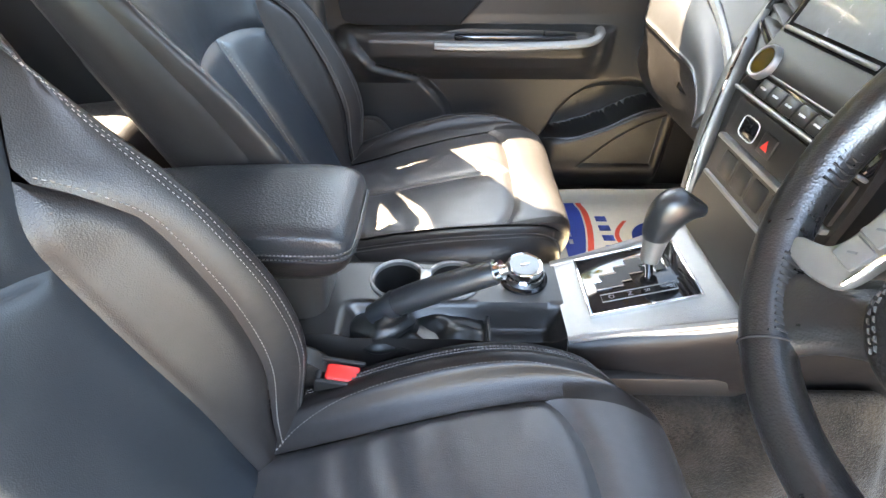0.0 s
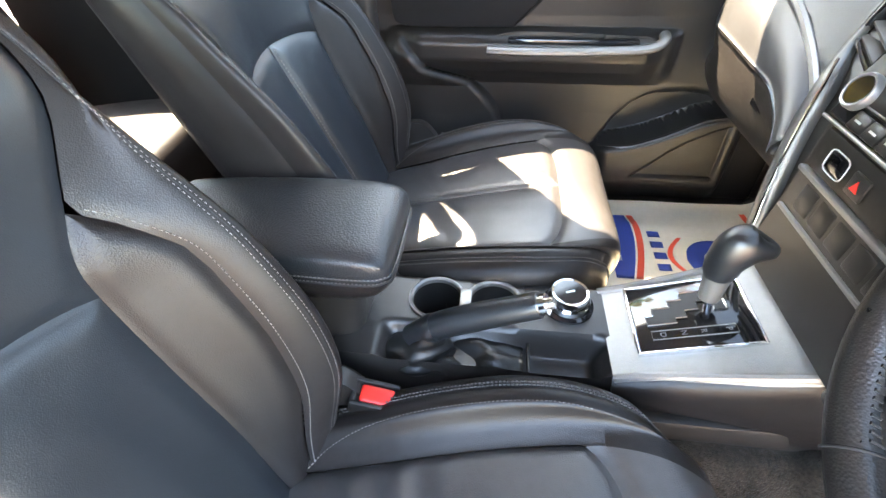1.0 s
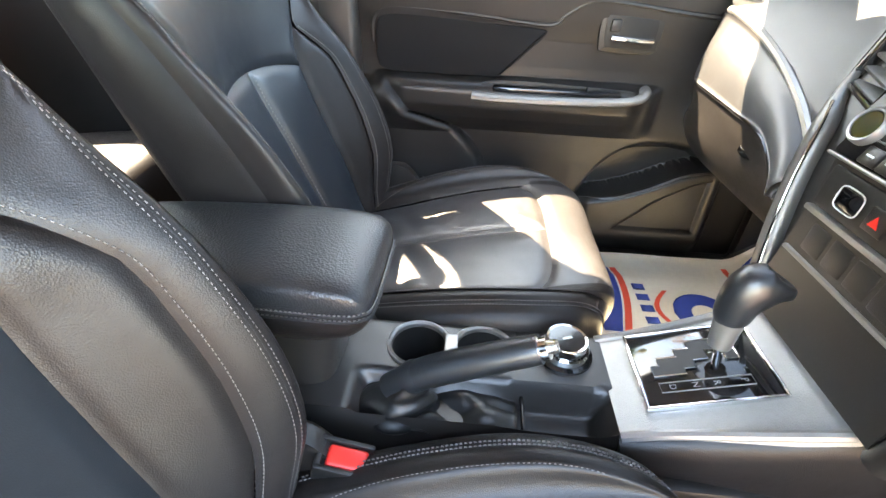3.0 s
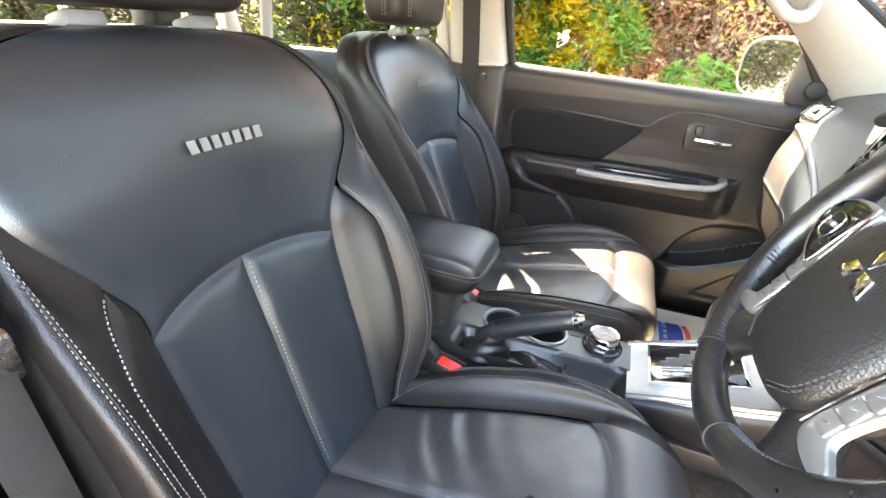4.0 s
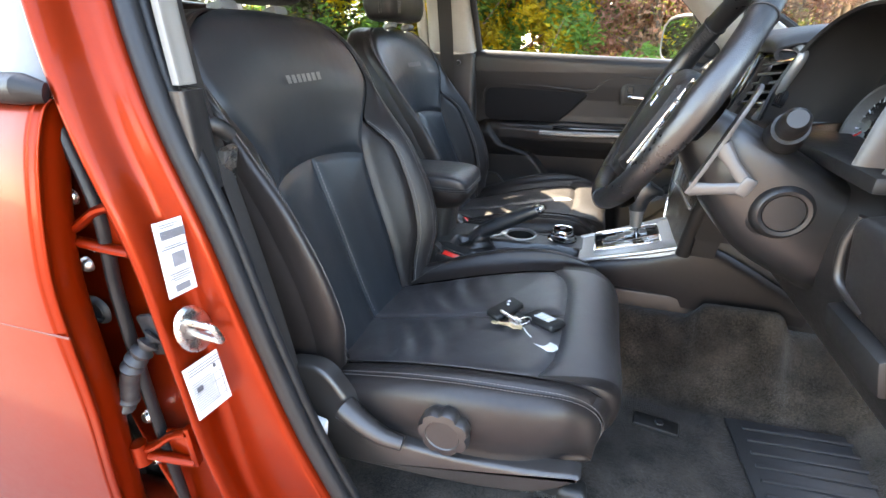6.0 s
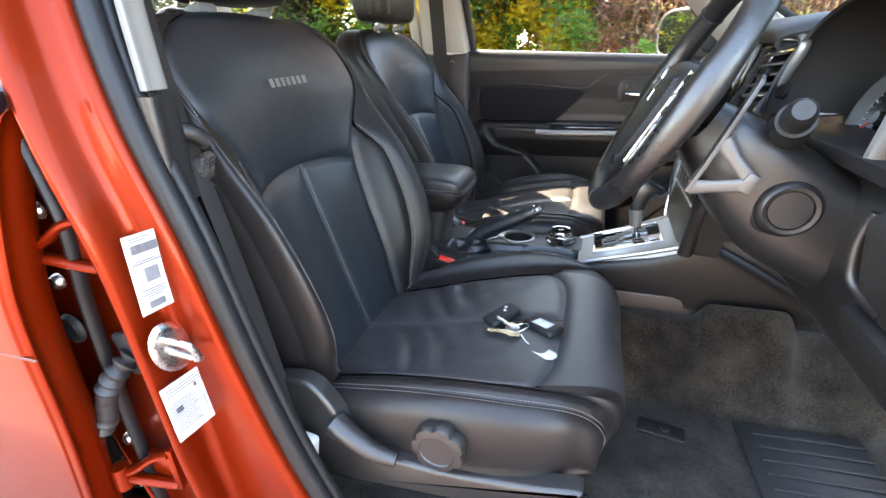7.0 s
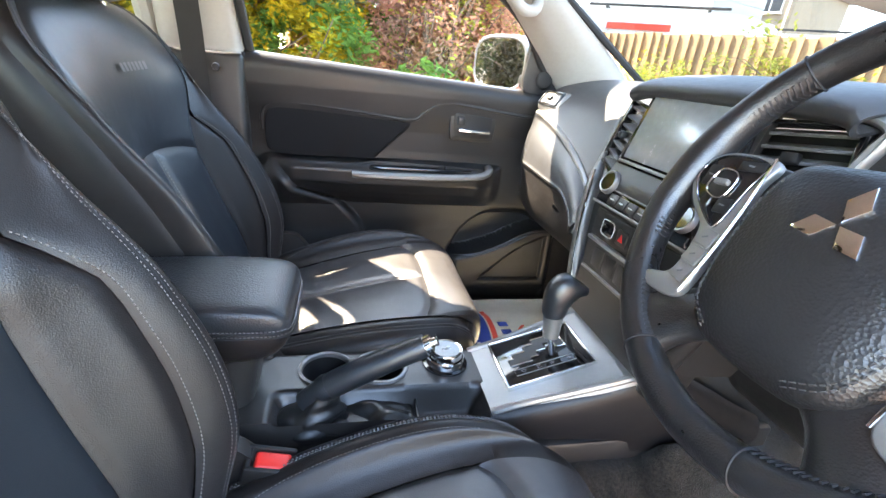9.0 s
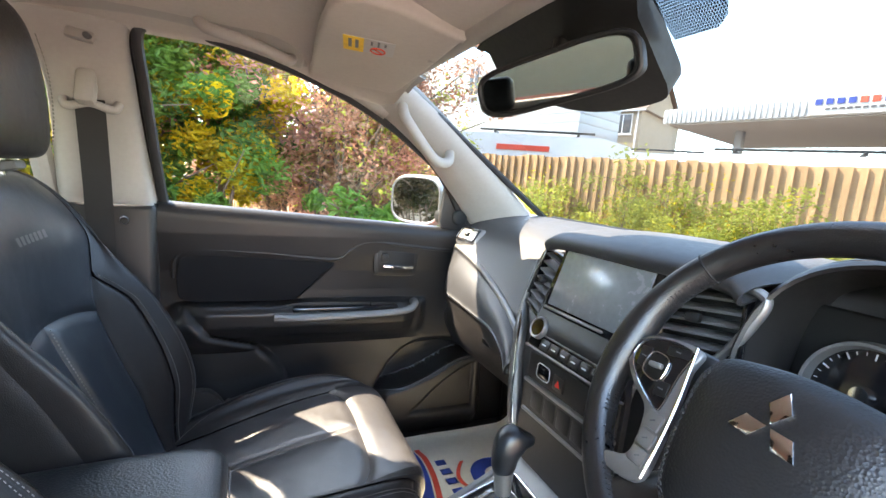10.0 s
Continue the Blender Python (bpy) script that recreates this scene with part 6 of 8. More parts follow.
for z, x0, x1, w in ((0.932, -0.235, 0.070, 0.0855), (0.926, -0.24, 0.074, 0.0885), (0.912, -0.238, 0.073, 0.0880), (0.896, -0.232, 0.067, 0.0830), (0.882, -0.225, 0.056, 0.074), (0.872, -0.215, 0.042, 0.064), (0.868, -0.20, 0.028, 0.052)):
    ring = []
    for i in range(36):
        t = 2 * math.pi * i / 36
        c, s = math.cos(t), math.sin(t)
        ring.append(((x0 + x1) / 2 + (x1 - x0) / 2 * math.copysign(abs(c) ** 0.3, c), AY + w * math.copysign(abs(s) ** 0.35, s), z))
    chin.append(ring)
part_py("lid_underside", *loft(chin, 4, closed=True, caps=True), LEATHER, arm, "smooth black leather lid underside", smooth=60)
part_py("box", *loft(secs, 4, closed=True), PLASTIC, arm, "black plastic storage box", smooth=60)

# belt buckles
for name_y, xo, lab in ((-0.121, 0.040, "red and black seat belt buckle beside the driver's seat"), (0.150, -0.01, "red and black seat belt buckle beside the passenger seat")):
    bk = thing("belt_buckle", (xo, name_y, 0.60), lab, "buckle", "buckles")
    lean = Matrix.Translation((xo, name_y, 0.727)) @ pose(0, 0, 0, 6, 14, 0)
    part("buckle_body", merge(rounded((0.062, 0.036, 0.100), lean @ pose(0, 0, -0.005), 0.008, 3), rounded((0.062, 0.006, 0.030), lean @ pose(0, -0.0165, 0.043), 0.0025, 2), rounded((0.062, 0.006, 0.030), lean @ pose(0, 0.0165, 0.043), 0.0025, 2), rounded((0.008, 0.036, 0.026), lean @ pose(-0.028, 0, 0.043), 0.003, 2)), PLASTIC_DARK, bk)
    part("release_button", rounded((0.046, 0.026, 0.016), lean @ pose(0.003, 0, 0.0475), 0.005, 3), RED, bk, "red release button")
    part("buckle_strap", rounded((0.04, 0.014, 0.12), Matrix.Translation((xo - 0.02, name_y, 0.63)) @ pose(0, 0, 0, 4, 10, 0), 0.003), BELT, bk)

# keys on the driver's seat
keys = thing("car_keys", (0.29, -0.42, 0.796), "black key fobs with keys and a pale tag on the seat", "keys")
kz = 0.805


def fob(cx, cy, rot, w, h):
    m = pose(cx, cy, kz, 0, -8, rot)
    f = part("key_fob", rounded((h, w, 0.014), m, 0.006, 3), PLASTIC_DARK, keys, "black key fob")
    return f, m


f1, m1 = fob(0.246, -0.385, 52, 0.036, 0.068)
for k in range(2):
    part("fob_mark", rounded((0.005, 0.005, 0.0006), m1 @ pose(0.008 + 0.008 * k, 0.006 * k, 0.0073), 0), WHITE_MARK, f1)
f2, m2 = fob(0.322, -0.402, -38, 0.038, 0.072)
part("fob_label", rounded((0.036, 0.020, 0.0008), m2 @ pose(0.002, 0.0, 0.0074), 0), PAPER, f2, "white fob label")
for k in range(3):
    part("fob_button", rounded((0.008, 0.015, 0.001), m2 @ pose(-0.009 + 0.011 * k, 0, 0.0082), 0.0004), WHITE_MARK, f2)
part("ring", tube([Vector((0.286 + 0.014 * math.cos(t * math.pi / 12), -0.425 + 0.012 * math.sin(t * math.pi / 12), kz + 0.006 + 0.006 * math.cos(t * math.pi / 12))) for t in range(24)], 0.0012, 6, closed=True), STEEL, keys, "steel split ring")
kb = plate([(0, -0.010), (0.016, -0.011), (0.024, -0.006), (0.024, -0.004), (0.052, -0.004), (0.055, 0.0), (0.052, 0.003), (0.044, 0.004), (0.040, 0.002), (0.036, 0.004), (0.024, 0.004), (0.016, 0.011), (0.0, 0.010), (-0.003, 0)], pose(0.284, -0.432, kz - 0.002, 0, -8, 196), 0.0022, 0.0004)
part("door_key", kb, BRASS, keys, "worn brass key")
kb = plate([(0, -0.010), (0.016, -0.011), (0.022, -0.004), (0.046, -0.003), (0.046, 0.003), (0.022, 0.004), (0.016, 0.011), (0, 0.010)], pose(0.280, -0.428, kz + 0.001, 0, -8, 150), 0.002, 0.0004)
part("spare_key", kb, STEEL, keys, "steel key")
part("tag_cord", tube(smooth_line([(0.290, -0.437, kz), (0.298, -0.446, kz - 0.004), (0.306, -0.455, kz - 0.004)], 5), 0.0012, 6), PAPER, keys)
part("tag", plate([(0.0, -0.006), (0.010, -0.012), (0.050, -0.012), (0.058, -0.006), (0.058, 0.006), (0.050, 0.012), (0.010, 0.012), (0.0, 0.006)], pose(0.304, -0.452, kz - 0.008, 0, -6, -35), 0.0016, 0.0004), TAG_PLASTIC, keys, "pale plastic key tag")

# paper mat in the passenger footwell
mat_thing = thing("paper_floor_mat", (0.80, 0.40, 0.56), "cream paper floor mat with blue and red print in the footwell", "floor mat")


def mat_z(x, y):
    return carpet_height(x, y) + 0.010 + 0.006 * noise.noise(Vector((x * 4.0, y * 4.0, 2.0))) + 0.03 * ss((y - 0.60) / 0.08)


def mat_patch(name, fn, material, lift, nx=24, ny=20, label=""):
    """A printed or plain piece of the mat: fn(u, v) gives its x, y."""
    rows_ = []
    for i in range(nx + 1):
        r = []
        for j in range(ny + 1):
            x, y = fn(i / nx, j / ny)
            r.append((x, y, mat_z(x, y) + lift))
        rows_.append(r)
    return part("" or name, thick(*sheet(rows_), 0.0006), material, mat_thing, label, 180)


mat_patch("sheet", lambda u, v: (0.46 + 0.50 * u, 0.235 + 0.435 * v), MAT_PAPER, 0.0)
arc = lambda r0, r1, a0, a1, cx, cy: (lambda u, v: (cx + (r0 + (r1 - r0) * v) * math.cos(radians(a0 + (a1 - a0) * u)), cy + (r0 + (r1 - r0) * v) * math.sin(radians(a0 + (a1 - a0) * u))))
# print on the mat: a blue block with a red arc, plain bars for the lettering
mat_patch("blue_block", lambda u, v: (0.495 + (0.040 + 0.03 * math.sin(v * 2.2)) * u, 0.36 + 0.26 * v), BLUE_INK, 0.0012, label="blue printed block")
mat_patch("red_arc", lambda u, v: (0.540 + 0.030 * math.sin(v * 2.2) + 0.016 * u, 0.36 + 0.26 * v), RED_INK, 0.0012, label="red printed arc")
for k in range(4):
    mat_patch("print_bar", lambda u, v, k=k: (0.600 + 0.030 * u, 0.520 - k * 0.042 + 0.024 * v), BLUE_INK, 0.0012, 3, 3)
for k in range(7):
    mat_patch("print_bar", lambda u, v, k=k: (0.508 + 0.010 * u, 0.60 - k * 0.030 + 0.018 * v), PAPER, 0.0024, 2, 2)
mat_patch("blue_disc", lambda u, v: (0.75 + 0.075 * (2 * u - 1), 0.44 + 0.075 * (2 * v - 1) * math.sqrt(max(0.0, 1 - (2 * u - 1) ** 2))), BLUE_INK, 0.0012)
mat_patch("disc_hole", lambda u, v: (0.75 + 0.034 * (2 * u - 1), 0.44 + 0.034 * (2 * v - 1) * math.sqrt(max(0.0, 1 - (2 * u - 1) ** 2))), MAT_PAPER, 0.0024)
mat_patch("red_arc", lambda u, v: (0.672 + 0.012 * u - 0.04 * math.sin(v * 3.1), 0.37 + 0.15 * v), RED_INK, 0.0026)
mat_patch("blue_block", lambda u, v: (0.88 + 0.06 * u, 0.46 + 0.16 * v + 0.03 * u), BLUE_INK, 0.0012)
mat_patch("red_arc", lambda u, v: (0.862 + 0.014 * u + 0.02 * math.sin(v * 3), 0.46 + 0.18 * v), RED_INK, 0.0012)


# ---- driver's side door opening ----
pillar = thing("body_pillar", (-0.12, -0.77, 0.5), "orange painted body pillar with rubber seal, seen past the open door", "pillar", "", "structure")
# latch face, ridge and hinge recess, from sill to roof
prof = []
for z, xs, ys, xr in ((0.42, 0.124, -0.720, 0.014), (0.52, 0.092, -0.733, -0.030), (0.62, 0.056, -0.739, -0.058), (0.75, 0.008, -0.742, -0.079), (0.90, -0.033, -0.744, -0.087), (1.05, -0.068, -0.745, -0.098), (1.20, -0.112, -0.745, -0.134), (1.35, -0.152, -0.722, -0.172), (1.50, -0.182, -0.675, -0.200), (1.63, -0.196, -0.625, -0.212)):
    k = max(0.0, z - 1.1)
    yo = ys - 0.056 + 0.010 * min(1, k * 2)
    prof.append([(xs + 0.006, ys + 0.016, z), (xs + 0.002, ys, z), (xs - 0.012, ys - 0.006, z), (xr, ys - 0.014, z), (xr - 0.004, yo + 0.014, z), (xr - 0.008, yo, z), (xr - 0.016, yo - 0.001, z), (xr - 0.026, yo + 0.012, z), (xr - 0.036, yo + 0.026, z), (xr - 0.080, yo + 0.030, z), (xr - 0.130, yo + 0.030, z), (xr - 0.175, yo + 0.022, z)])
verts, faces = loft(prof, 6, 5)
part("pillar_skin", thick(verts, faces, -0.003), ORANGE, pillar, "glossy orange pillar skin", 180)
seal_pts = smooth_line([(r[0][0] + 0.006, r[0][1] + 0.004, r[0][2]) for r in prof], 6)
part("door_seal", tube(seal_pts, 0.013, 10), RUBBER_SEAL, pillar, "dark rubber door seal")
part("seal_lip", tube([p + Vector((0.000, 0.020, 0)) for p in seal_pts], 0.010, 10), RUBBER_SEAL, pillar)
inner = []
for r in prof:
    x, y, z = r[0]
    inner.append([(x + 0.004, y + 0.014, z), (x + 0.001, y + 0.024, z), (x - 0.022, y + 0.026, z), (x - 0.10, y + 0.030, z), (x - 0.22, y + 0.034, z)])
lowpart = [r for r in inner if r[0][2] < 1.21]
part("lower_trim", thick(*loft(lowpart, 5, 3), 0.006), PLASTIC_DARK, pillar, "dark lower pillar trim", 60)
# pale strip between the seal and the belt: its foot at the door's waist, leaning in towards the roof
hip_ = []
for q in range(5):
    k = q / 4
    ax, ay, az = -0.080 - 0.100 * k, -0.716 + 0.120 * k ** 1.3, 1.224 + 0.41 * k
    hip_.append([(ax - 0.010, ay + 0.004, az), (ax - 0.001, ay + 0.005, az), (ax - 0.004, ay + 0.016, az), (ax - 0.008, ay + 0.036, az), (ax - 0.020, ay + 0.044, az), (ax - 0.060, ay + 0.048, az)])
# darker copy of the pillar plastic, its colour lowered against the daylight here
part("upper_trim", thick(*loft(hip_, 5, 3), 0.006), surface("toned_down_pillar_plastic", (0.17, 0.16, 0.143), 0.6, vary=0.06, scale=8, grain=0.0002, grain_scale=900), pillar, "pale grey upper pillar trim", 60)
foot_ = [[(x + 0.001, y - 0.002, z - 0.006 - 0.06 * q) for x, y, z in hip_[0]] for q in range(3)]
part("trim_foot", thick(*loft(foot_, 4, 3), 0.006), PLASTIC_DEEP, pillar, "dark foot of the pillar trim", 60)
# belt and guide
dbelt = thing("seat_belt", (-0.10, -0.65, 0.6), "dark seat belt with tongue hanging beside the driver's seat", "seat belt", "seat belts")
bl = smooth_line([(-0.190, -0.585, 1.50), (-0.150, -0.628, 1.34), (-0.122, -0.648, 1.22), (-0.104, -0.650, 1.13), (-0.072, -0.655, 1.0), (-0.045, -0.660, 0.88), (-0.015, -0.668, 0.72), (0.0, -0.670, 0.62)], 6)
part("webbing", tube(bl, 0.020, 8, flat=0.07, up=(0.90, 0.30, 0)), BELT, dbelt)
part("belt_stop", tube(smooth_line([(-0.128, -0.668, 1.178), (-0.108, -0.676, 1.178), (-0.092, -0.660, 1.172), (-0.086, -0.644, 1.158)], 5), 0.011, 10), PLASTIC_DARK, dbelt, "black plastic belt holder")
part("tongue", rounded((0.012, 0.026, 0.055), pose(-0.104, -0.641, 1.117, 8, 24, 0), 0.003), STEEL, dbelt, "steel belt tongue")
part("belt_anchor", rounded((0.03, 0.02, 0.05), pose(0.005, -0.675, 0.70, 0, 10, 0), 0.006), PAPER, dbelt, "white label on the belt anchor")
# printed labels on the pillar
def label_sheet(c, right, up_, w, h, bars, nm, lab):
    m = Matrix.Identity(4)
    r_, u_ = Vector(right).normalized(), Vector(up_)
    u_ = (u_ - r_ * u_.dot(r_)).normalized()
    n_ = r_.cross(u_)
    for i in range(3):
        m[i][0], m[i][1], m[i][2], m[i][3] = r_[i], u_[i], n_[i], c[i]
    t = thing(nm, c, lab, "label", "pillar labels")
    part("label_paper", rounded((w, h, 0.0012), m, 0.0), PAPER, t)
    for x, y, bw, bh, mt in bars:
        part("print_bar", rounded((bw * w, bh * h, 0.0006), m @ pose((x - 0.5) * w, (y - 0.5) * h, 0.0010), 0), mt, t)
    return t


rnd = random.Random(4)
bars_a = [(0.40, 0.95, 0.55, 0.012, INK_GREY), (0.36, 0.92, 0.40, 0.012, INK_GREY), (0.45, 0.64, 0.75, 0.016, INK_GREY), (0.40, 0.67, 0.5, 0.012, INK_GREY), (0.45, 0.30, 0.62, 0.014, INK_GREY), (0.45, 0.27, 0.5, 0.012, INK_GREY), (0.45, 0.24, 0.66, 0.012, INK_GREY), (0.45, 0.21, 0.45, 0.012, INK_GREY)]
bars_a += [(0.14 + 0.024 * k, 0.82, 0.012 + 0.008 * rnd.random(), 0.11, INK_GREY) for k in range(31)]
bars_a += [(0.24 + 0.024 * k, 0.10, 0.012 + 0.008 * rnd.random(), 0.09, INK_GREY) for k in range(18)]
bars_a += [(0.5, 0.48, 0.36, 0.18, INK_GREY)]
label_sheet((-0.0815, -0.7665, 1.037), (0.03, 1, -0.06), (-0.03, 0.08, 1), 0.046, 0.092, bars_a, "data_label", "white printed label with barcode bars on the orange pillar")
bars_b = [(0.5, 0.92 - 0.05 * k, 0.85, 0.016, INK_GREY) for k in range(3)] + [(0.3, 0.66 - 0.042 * k, 0.5, 0.014, INK_GREY) for k in range(13)] + [(0.72, 0.62 - 0.15 * k, 0.42, 0.008, INK_GREY) for k in range(4)] + [(x, 0.36, 0.010, 0.52, INK_GREY) for x in (0.58, 0.76, 0.93)] + [(0.66, 0.76, 0.06, 0.07, INK), (0.84, 0.76, 0.06, 0.07, INK), (0.22, 0.52, 0.14, 0.09, INK)]
label_sheet((-0.0730, -0.7735, 0.858), (0.10, 1, 0.0), (-0.06, 0.25, 1), 0.062, 0.078, bars_b, "tyre_pressure_label", "white printed table label on the orange pillar")
# latch striker
stk = thing("door_striker", (-0.072, -0.777, 0.943), "zinc-plated door striker loop on its plate", "striker")
sm = Matrix.Translation((-0.0745, -0.777, 0.943)) @ pose(0, 0, 0, 0, 90, 0) @ pose(0, 0, 0, 0, 0, 20)
part("striker_plate", turned([(0.0, 0.005), (0.022, 0.005), (0.027, 0.003), (0.029, 0.0)], sm @ Matrix.Diagonal((1.25, 0.85, 1, 1)), 28), STEEL, stk)
part("striker_loop", tube(smooth_line([sm @ Vector(q) for q in ((-0.014, 0.0, 0.003), (-0.014, 0.0, 0.030), (-0.010, 0.0, 0.036), (0.010, 0.0, 0.036), (0.014, 0.0, 0.030), (0.014, 0.0, 0.003))], 5), 0.0045, 10), STEEL, stk, "steel striker bar")
for q in (-0.02, 0.02):
    part("striker_bolt", turned([(0, 0.004), (0.006, 0.004), (0.007, 0.0)], sm @ pose(q * 1.2, 0.012 if q > 0 else -0.012, 0.005), 12), STEEL, stk)
bufr = thing("door_switch", (-0.048, -0.735, 0.858), "black rubber door switch on the pillar", "switch")
part("switch_base", rounded((0.012, 0.026, 0.052), pose(-0.052, -0.733, 0.857, 0, 20, 0), 0.005), RUBBER, bufr)
part("switch_plunger", turned([(0.009, 0.0), (0.009, 0.014), (0.005, 0.016), (0, 0.016)], pose(-0.048, -0.735, 0.850, 0, 90, 0), 14), RUBBER, bufr)

# rear door edge with hinges and wiring boot
rdoor = thing("door_2", (-0.6, -0.84, 0.6), "closed orange rear door with black window surround", "door", "", "structure")
skin = []
for z, y in ((0.42, -0.828), (0.55, -0.845), (0.70, -0.856), (0.85, -0.862), (1.00, -0.858), (1.08, -0.848), (1.16, -0.830), (1.205, -0.812), (1.215, -0.800)):
    xf = curve(((0.42, -0.235), (0.55, -0.235), (0.70, -0.205), (0.85, -0.172), (1.00, -0.170), (1.10, -0.166), (1.19, -0.160), (1.215, -0.158)), z)
    skin.append([(xf - 0.030, y + 0.050, z), (xf - 0.012, y + 0.044, z), (xf - 0.004, y + 0.030, z), (xf - 0.004, y + 0.012, z), (xf, y + 0.004, z), (xf - 0.008, y, z), (xf - 0.03, y - 0.003, z), (xf - 0.20, y - 0.010, z), (xf - 0.50, y - 0.012, z), (xf - 0.92, y - 0.006, z)])
part("door_skin", thick(*loft(skin, 6, 4), -0.003), ORANGE, rdoor, "glossy orange door skin", 180)
part("body_line", tube(smooth_line([(-0.16, -0.8605, 0.965), (-0.5, -0.873, 0.972), (-1.05, -0.869, 0.985)], 6), 0.0016, 6), surface("panel_gap", (0.10, 0.015, 0.004), 0.5), rdoor)
part("belt_moulding", tube([(-0.150, -0.806, 1.222), (-0.162, -0.816, 1.226), (-0.5, -0.824, 1.232), (-1.0, -0.818, 1.24)], [0.010, 0.015, 0.015, 0.015], 12), RUBBER_SEAL, rdoor, "black rubber belt moulding")
fr_ = []
for z in (1.225, 1.32, 1.42, 1.52, 1.585):
    k = z - 1.22
    fr_.append([(x - 0.034 - 0.05 * k, y + 0.36 * k, z) for x, y in ((-0.128, -0.780), (-0.130, -0.797), (-0.138, -0.803), (-0.175, -0.806), (-0.176, -0.802), (-0.235, -0.803), (-0.24, -0.78))])
part("window_surround", thick(*loft(fr_, 4), -0.004), PLASTIC_GREY, rdoor, "satin black window surround", 40)
gl_ = part("rear_pane", plate([(-0.24, 1.23), (-0.95, 1.24), (-0.93, 1.50), (-0.80, 1.56), (-0.27, 1.575)], Matrix(((1, 0, 0, 0), (0, 0.33, 1, -0.795 - 0.33 * 1.23), (0, 0.94, 0, 0.06 * 1.23), (0, 0, 0, 1))), 0.004), GLASS, rdoor, smooth=0)
gl_.visible_shadow = False
part("rear_frame", tube(smooth_line([(-0.26, -0.682, 1.57), (-0.8, -0.687, 1.555), (-0.95, -0.71, 1.49), (-0.98, -0.79, 1.24)], 6), 0.03, 8), PLASTIC_DARK, rdoor)
part("inner_panel", rounded((0.66, 0.03, 0.68), pose(-0.68, -0.740, 0.86), 0.014), PLASTIC, rdoor)
for z in (1.072, 0.735):
    leaf_a = smooth_line([(-0.205, -0.812, z - 0.006), (-0.175, -0.805, z + 0.006), (-0.150, -0.796, z + 0.024), (-0.128, -0.788, z + 0.030)], 5)
    leaf_b = smooth_line([(-0.205, -0.812, z - 0.010), (-0.175, -0.805, z - 0.014), (-0.150, -0.796, z - 0.022), (-0.128, -0.788, z - 0.028)], 5)
    hg = part("hinge", merge(tube(leaf_a, 0.0085, 10, flat=0.7), tube(leaf_b, 0.0085, 10, flat=0.7), rounded((0.010, 0.016, 0.074), pose(-0.128, -0.785, z + 0.001, 0, 0, 20), 0.004, 2), rounded((0.040, 0.010, 0.050), pose(-0.148, -0.784, z, 0, 0, 10), 0.004, 2)), ORANGE, rdoor, "orange painted hinge")
    part("hinge_pin", turned([(0, 0.020), (0.011, 0.018), (0.012, -0.018), (0, -0.022)], pose(-0.196, -0.814, z - 0.006), 16), ORANGE, hg)
    for bx, dz in ((-0.203, 0.032), (-0.218, -0.058)):
        part("hinge_bolt", turned([(0, 0.009), (0.006, 0.009), (0.0095, 0.005), (0.0105, 0.0)], pose(bx, -0.782, z + dz, 90, 0, 0), 14), STEEL, hg, "steel hinge bolt")
part("round_plug", turned([(0, 0.004), (0.011, 0.005), (0.013, 0.002), (0.016, 0.006), (0.020, 0.003), (0.021, 0.0)], pose(-0.226, -0.784, 0.946, 90, 0, 0), 22), RUBBER, rdoor, "black rubber plug")
cab = smooth_line([(-0.176, -0.788, 1.215), (-0.166, -0.790, 1.170), (-0.152, -0.792, 1.097), (-0.158, -0.793, 1.040), (-0.166, -0.793, 0.984), (-0.171, -0.793, 0.865), (-0.176, -0.790, 0.76), (-0.182, -0.786, 0.66), (-0.19, -0.780, 0.55)], 8)
part("rubber_strip", tube(cab, 0.0085, 10, flat=0.7), RUBBER_SEAL, rdoor, "black rubber strip in the hinge gap")
bt = smooth_line([(-0.134, -0.784, 0.926), (-0.142, -0.800, 0.912), (-0.158, -0.808, 0.890), (-0.172, -0.810, 0.862), (-0.180, -0.812, 0.836), (-0.198, -0.816, 0.814), (-0.232, -0.818, 0.804)], 10)
part("wiring_boot", tube(bt, [0.0115 + 0.0032 * math.sin(i * 1.25) * (1 if i < 24 or i > 40 else 0.1) for i in range(len(bt))], 14), RUBBER, rdoor, "ribbed black wiring boot")
part("boot_flange", rounded((0.040, 0.010, 0.060), pose(-0.134, -0.782, 0.926, 0, -16, 0), 0.005, 2), RUBBER, rdoor)
part("boot_flange", rounded((0.030, 0.012, 0.052), pose(-0.236, -0.812, 0.806, 0, 14, 0), 0.005, 2), RUBBER, rdoor)

# windscreen, mirror, sun visor
ws = thing("window_2", (0.72, 0, 1.27), "curved windscreen, tinted to dim the daylight outside, with a black shaded edge", "window", "", "structure")
wr = []
for t in (0, 0.25, 0.5, 0.75, 1.0):
    row = []
    for y in (-0.66, -0.4, 0.0, 0.4, 0.66):
        bow = 0.07 * (y / 0.66) ** 2
        sh = 1 - 0.10 * t
        row.append((1.06 - 0.60 * t - bow * (1 - 0.3 * t), y * sh, 1.255 + 0.365 * t + 0.012 * math.sin(math.pi * t)))
    wr.append(row)
v_, f_ = loft(wr, 4, 5)
g = part_py("pane", v_, f_, GLASS_FRONT, ws, smooth=180)
g.visible_shadow = False
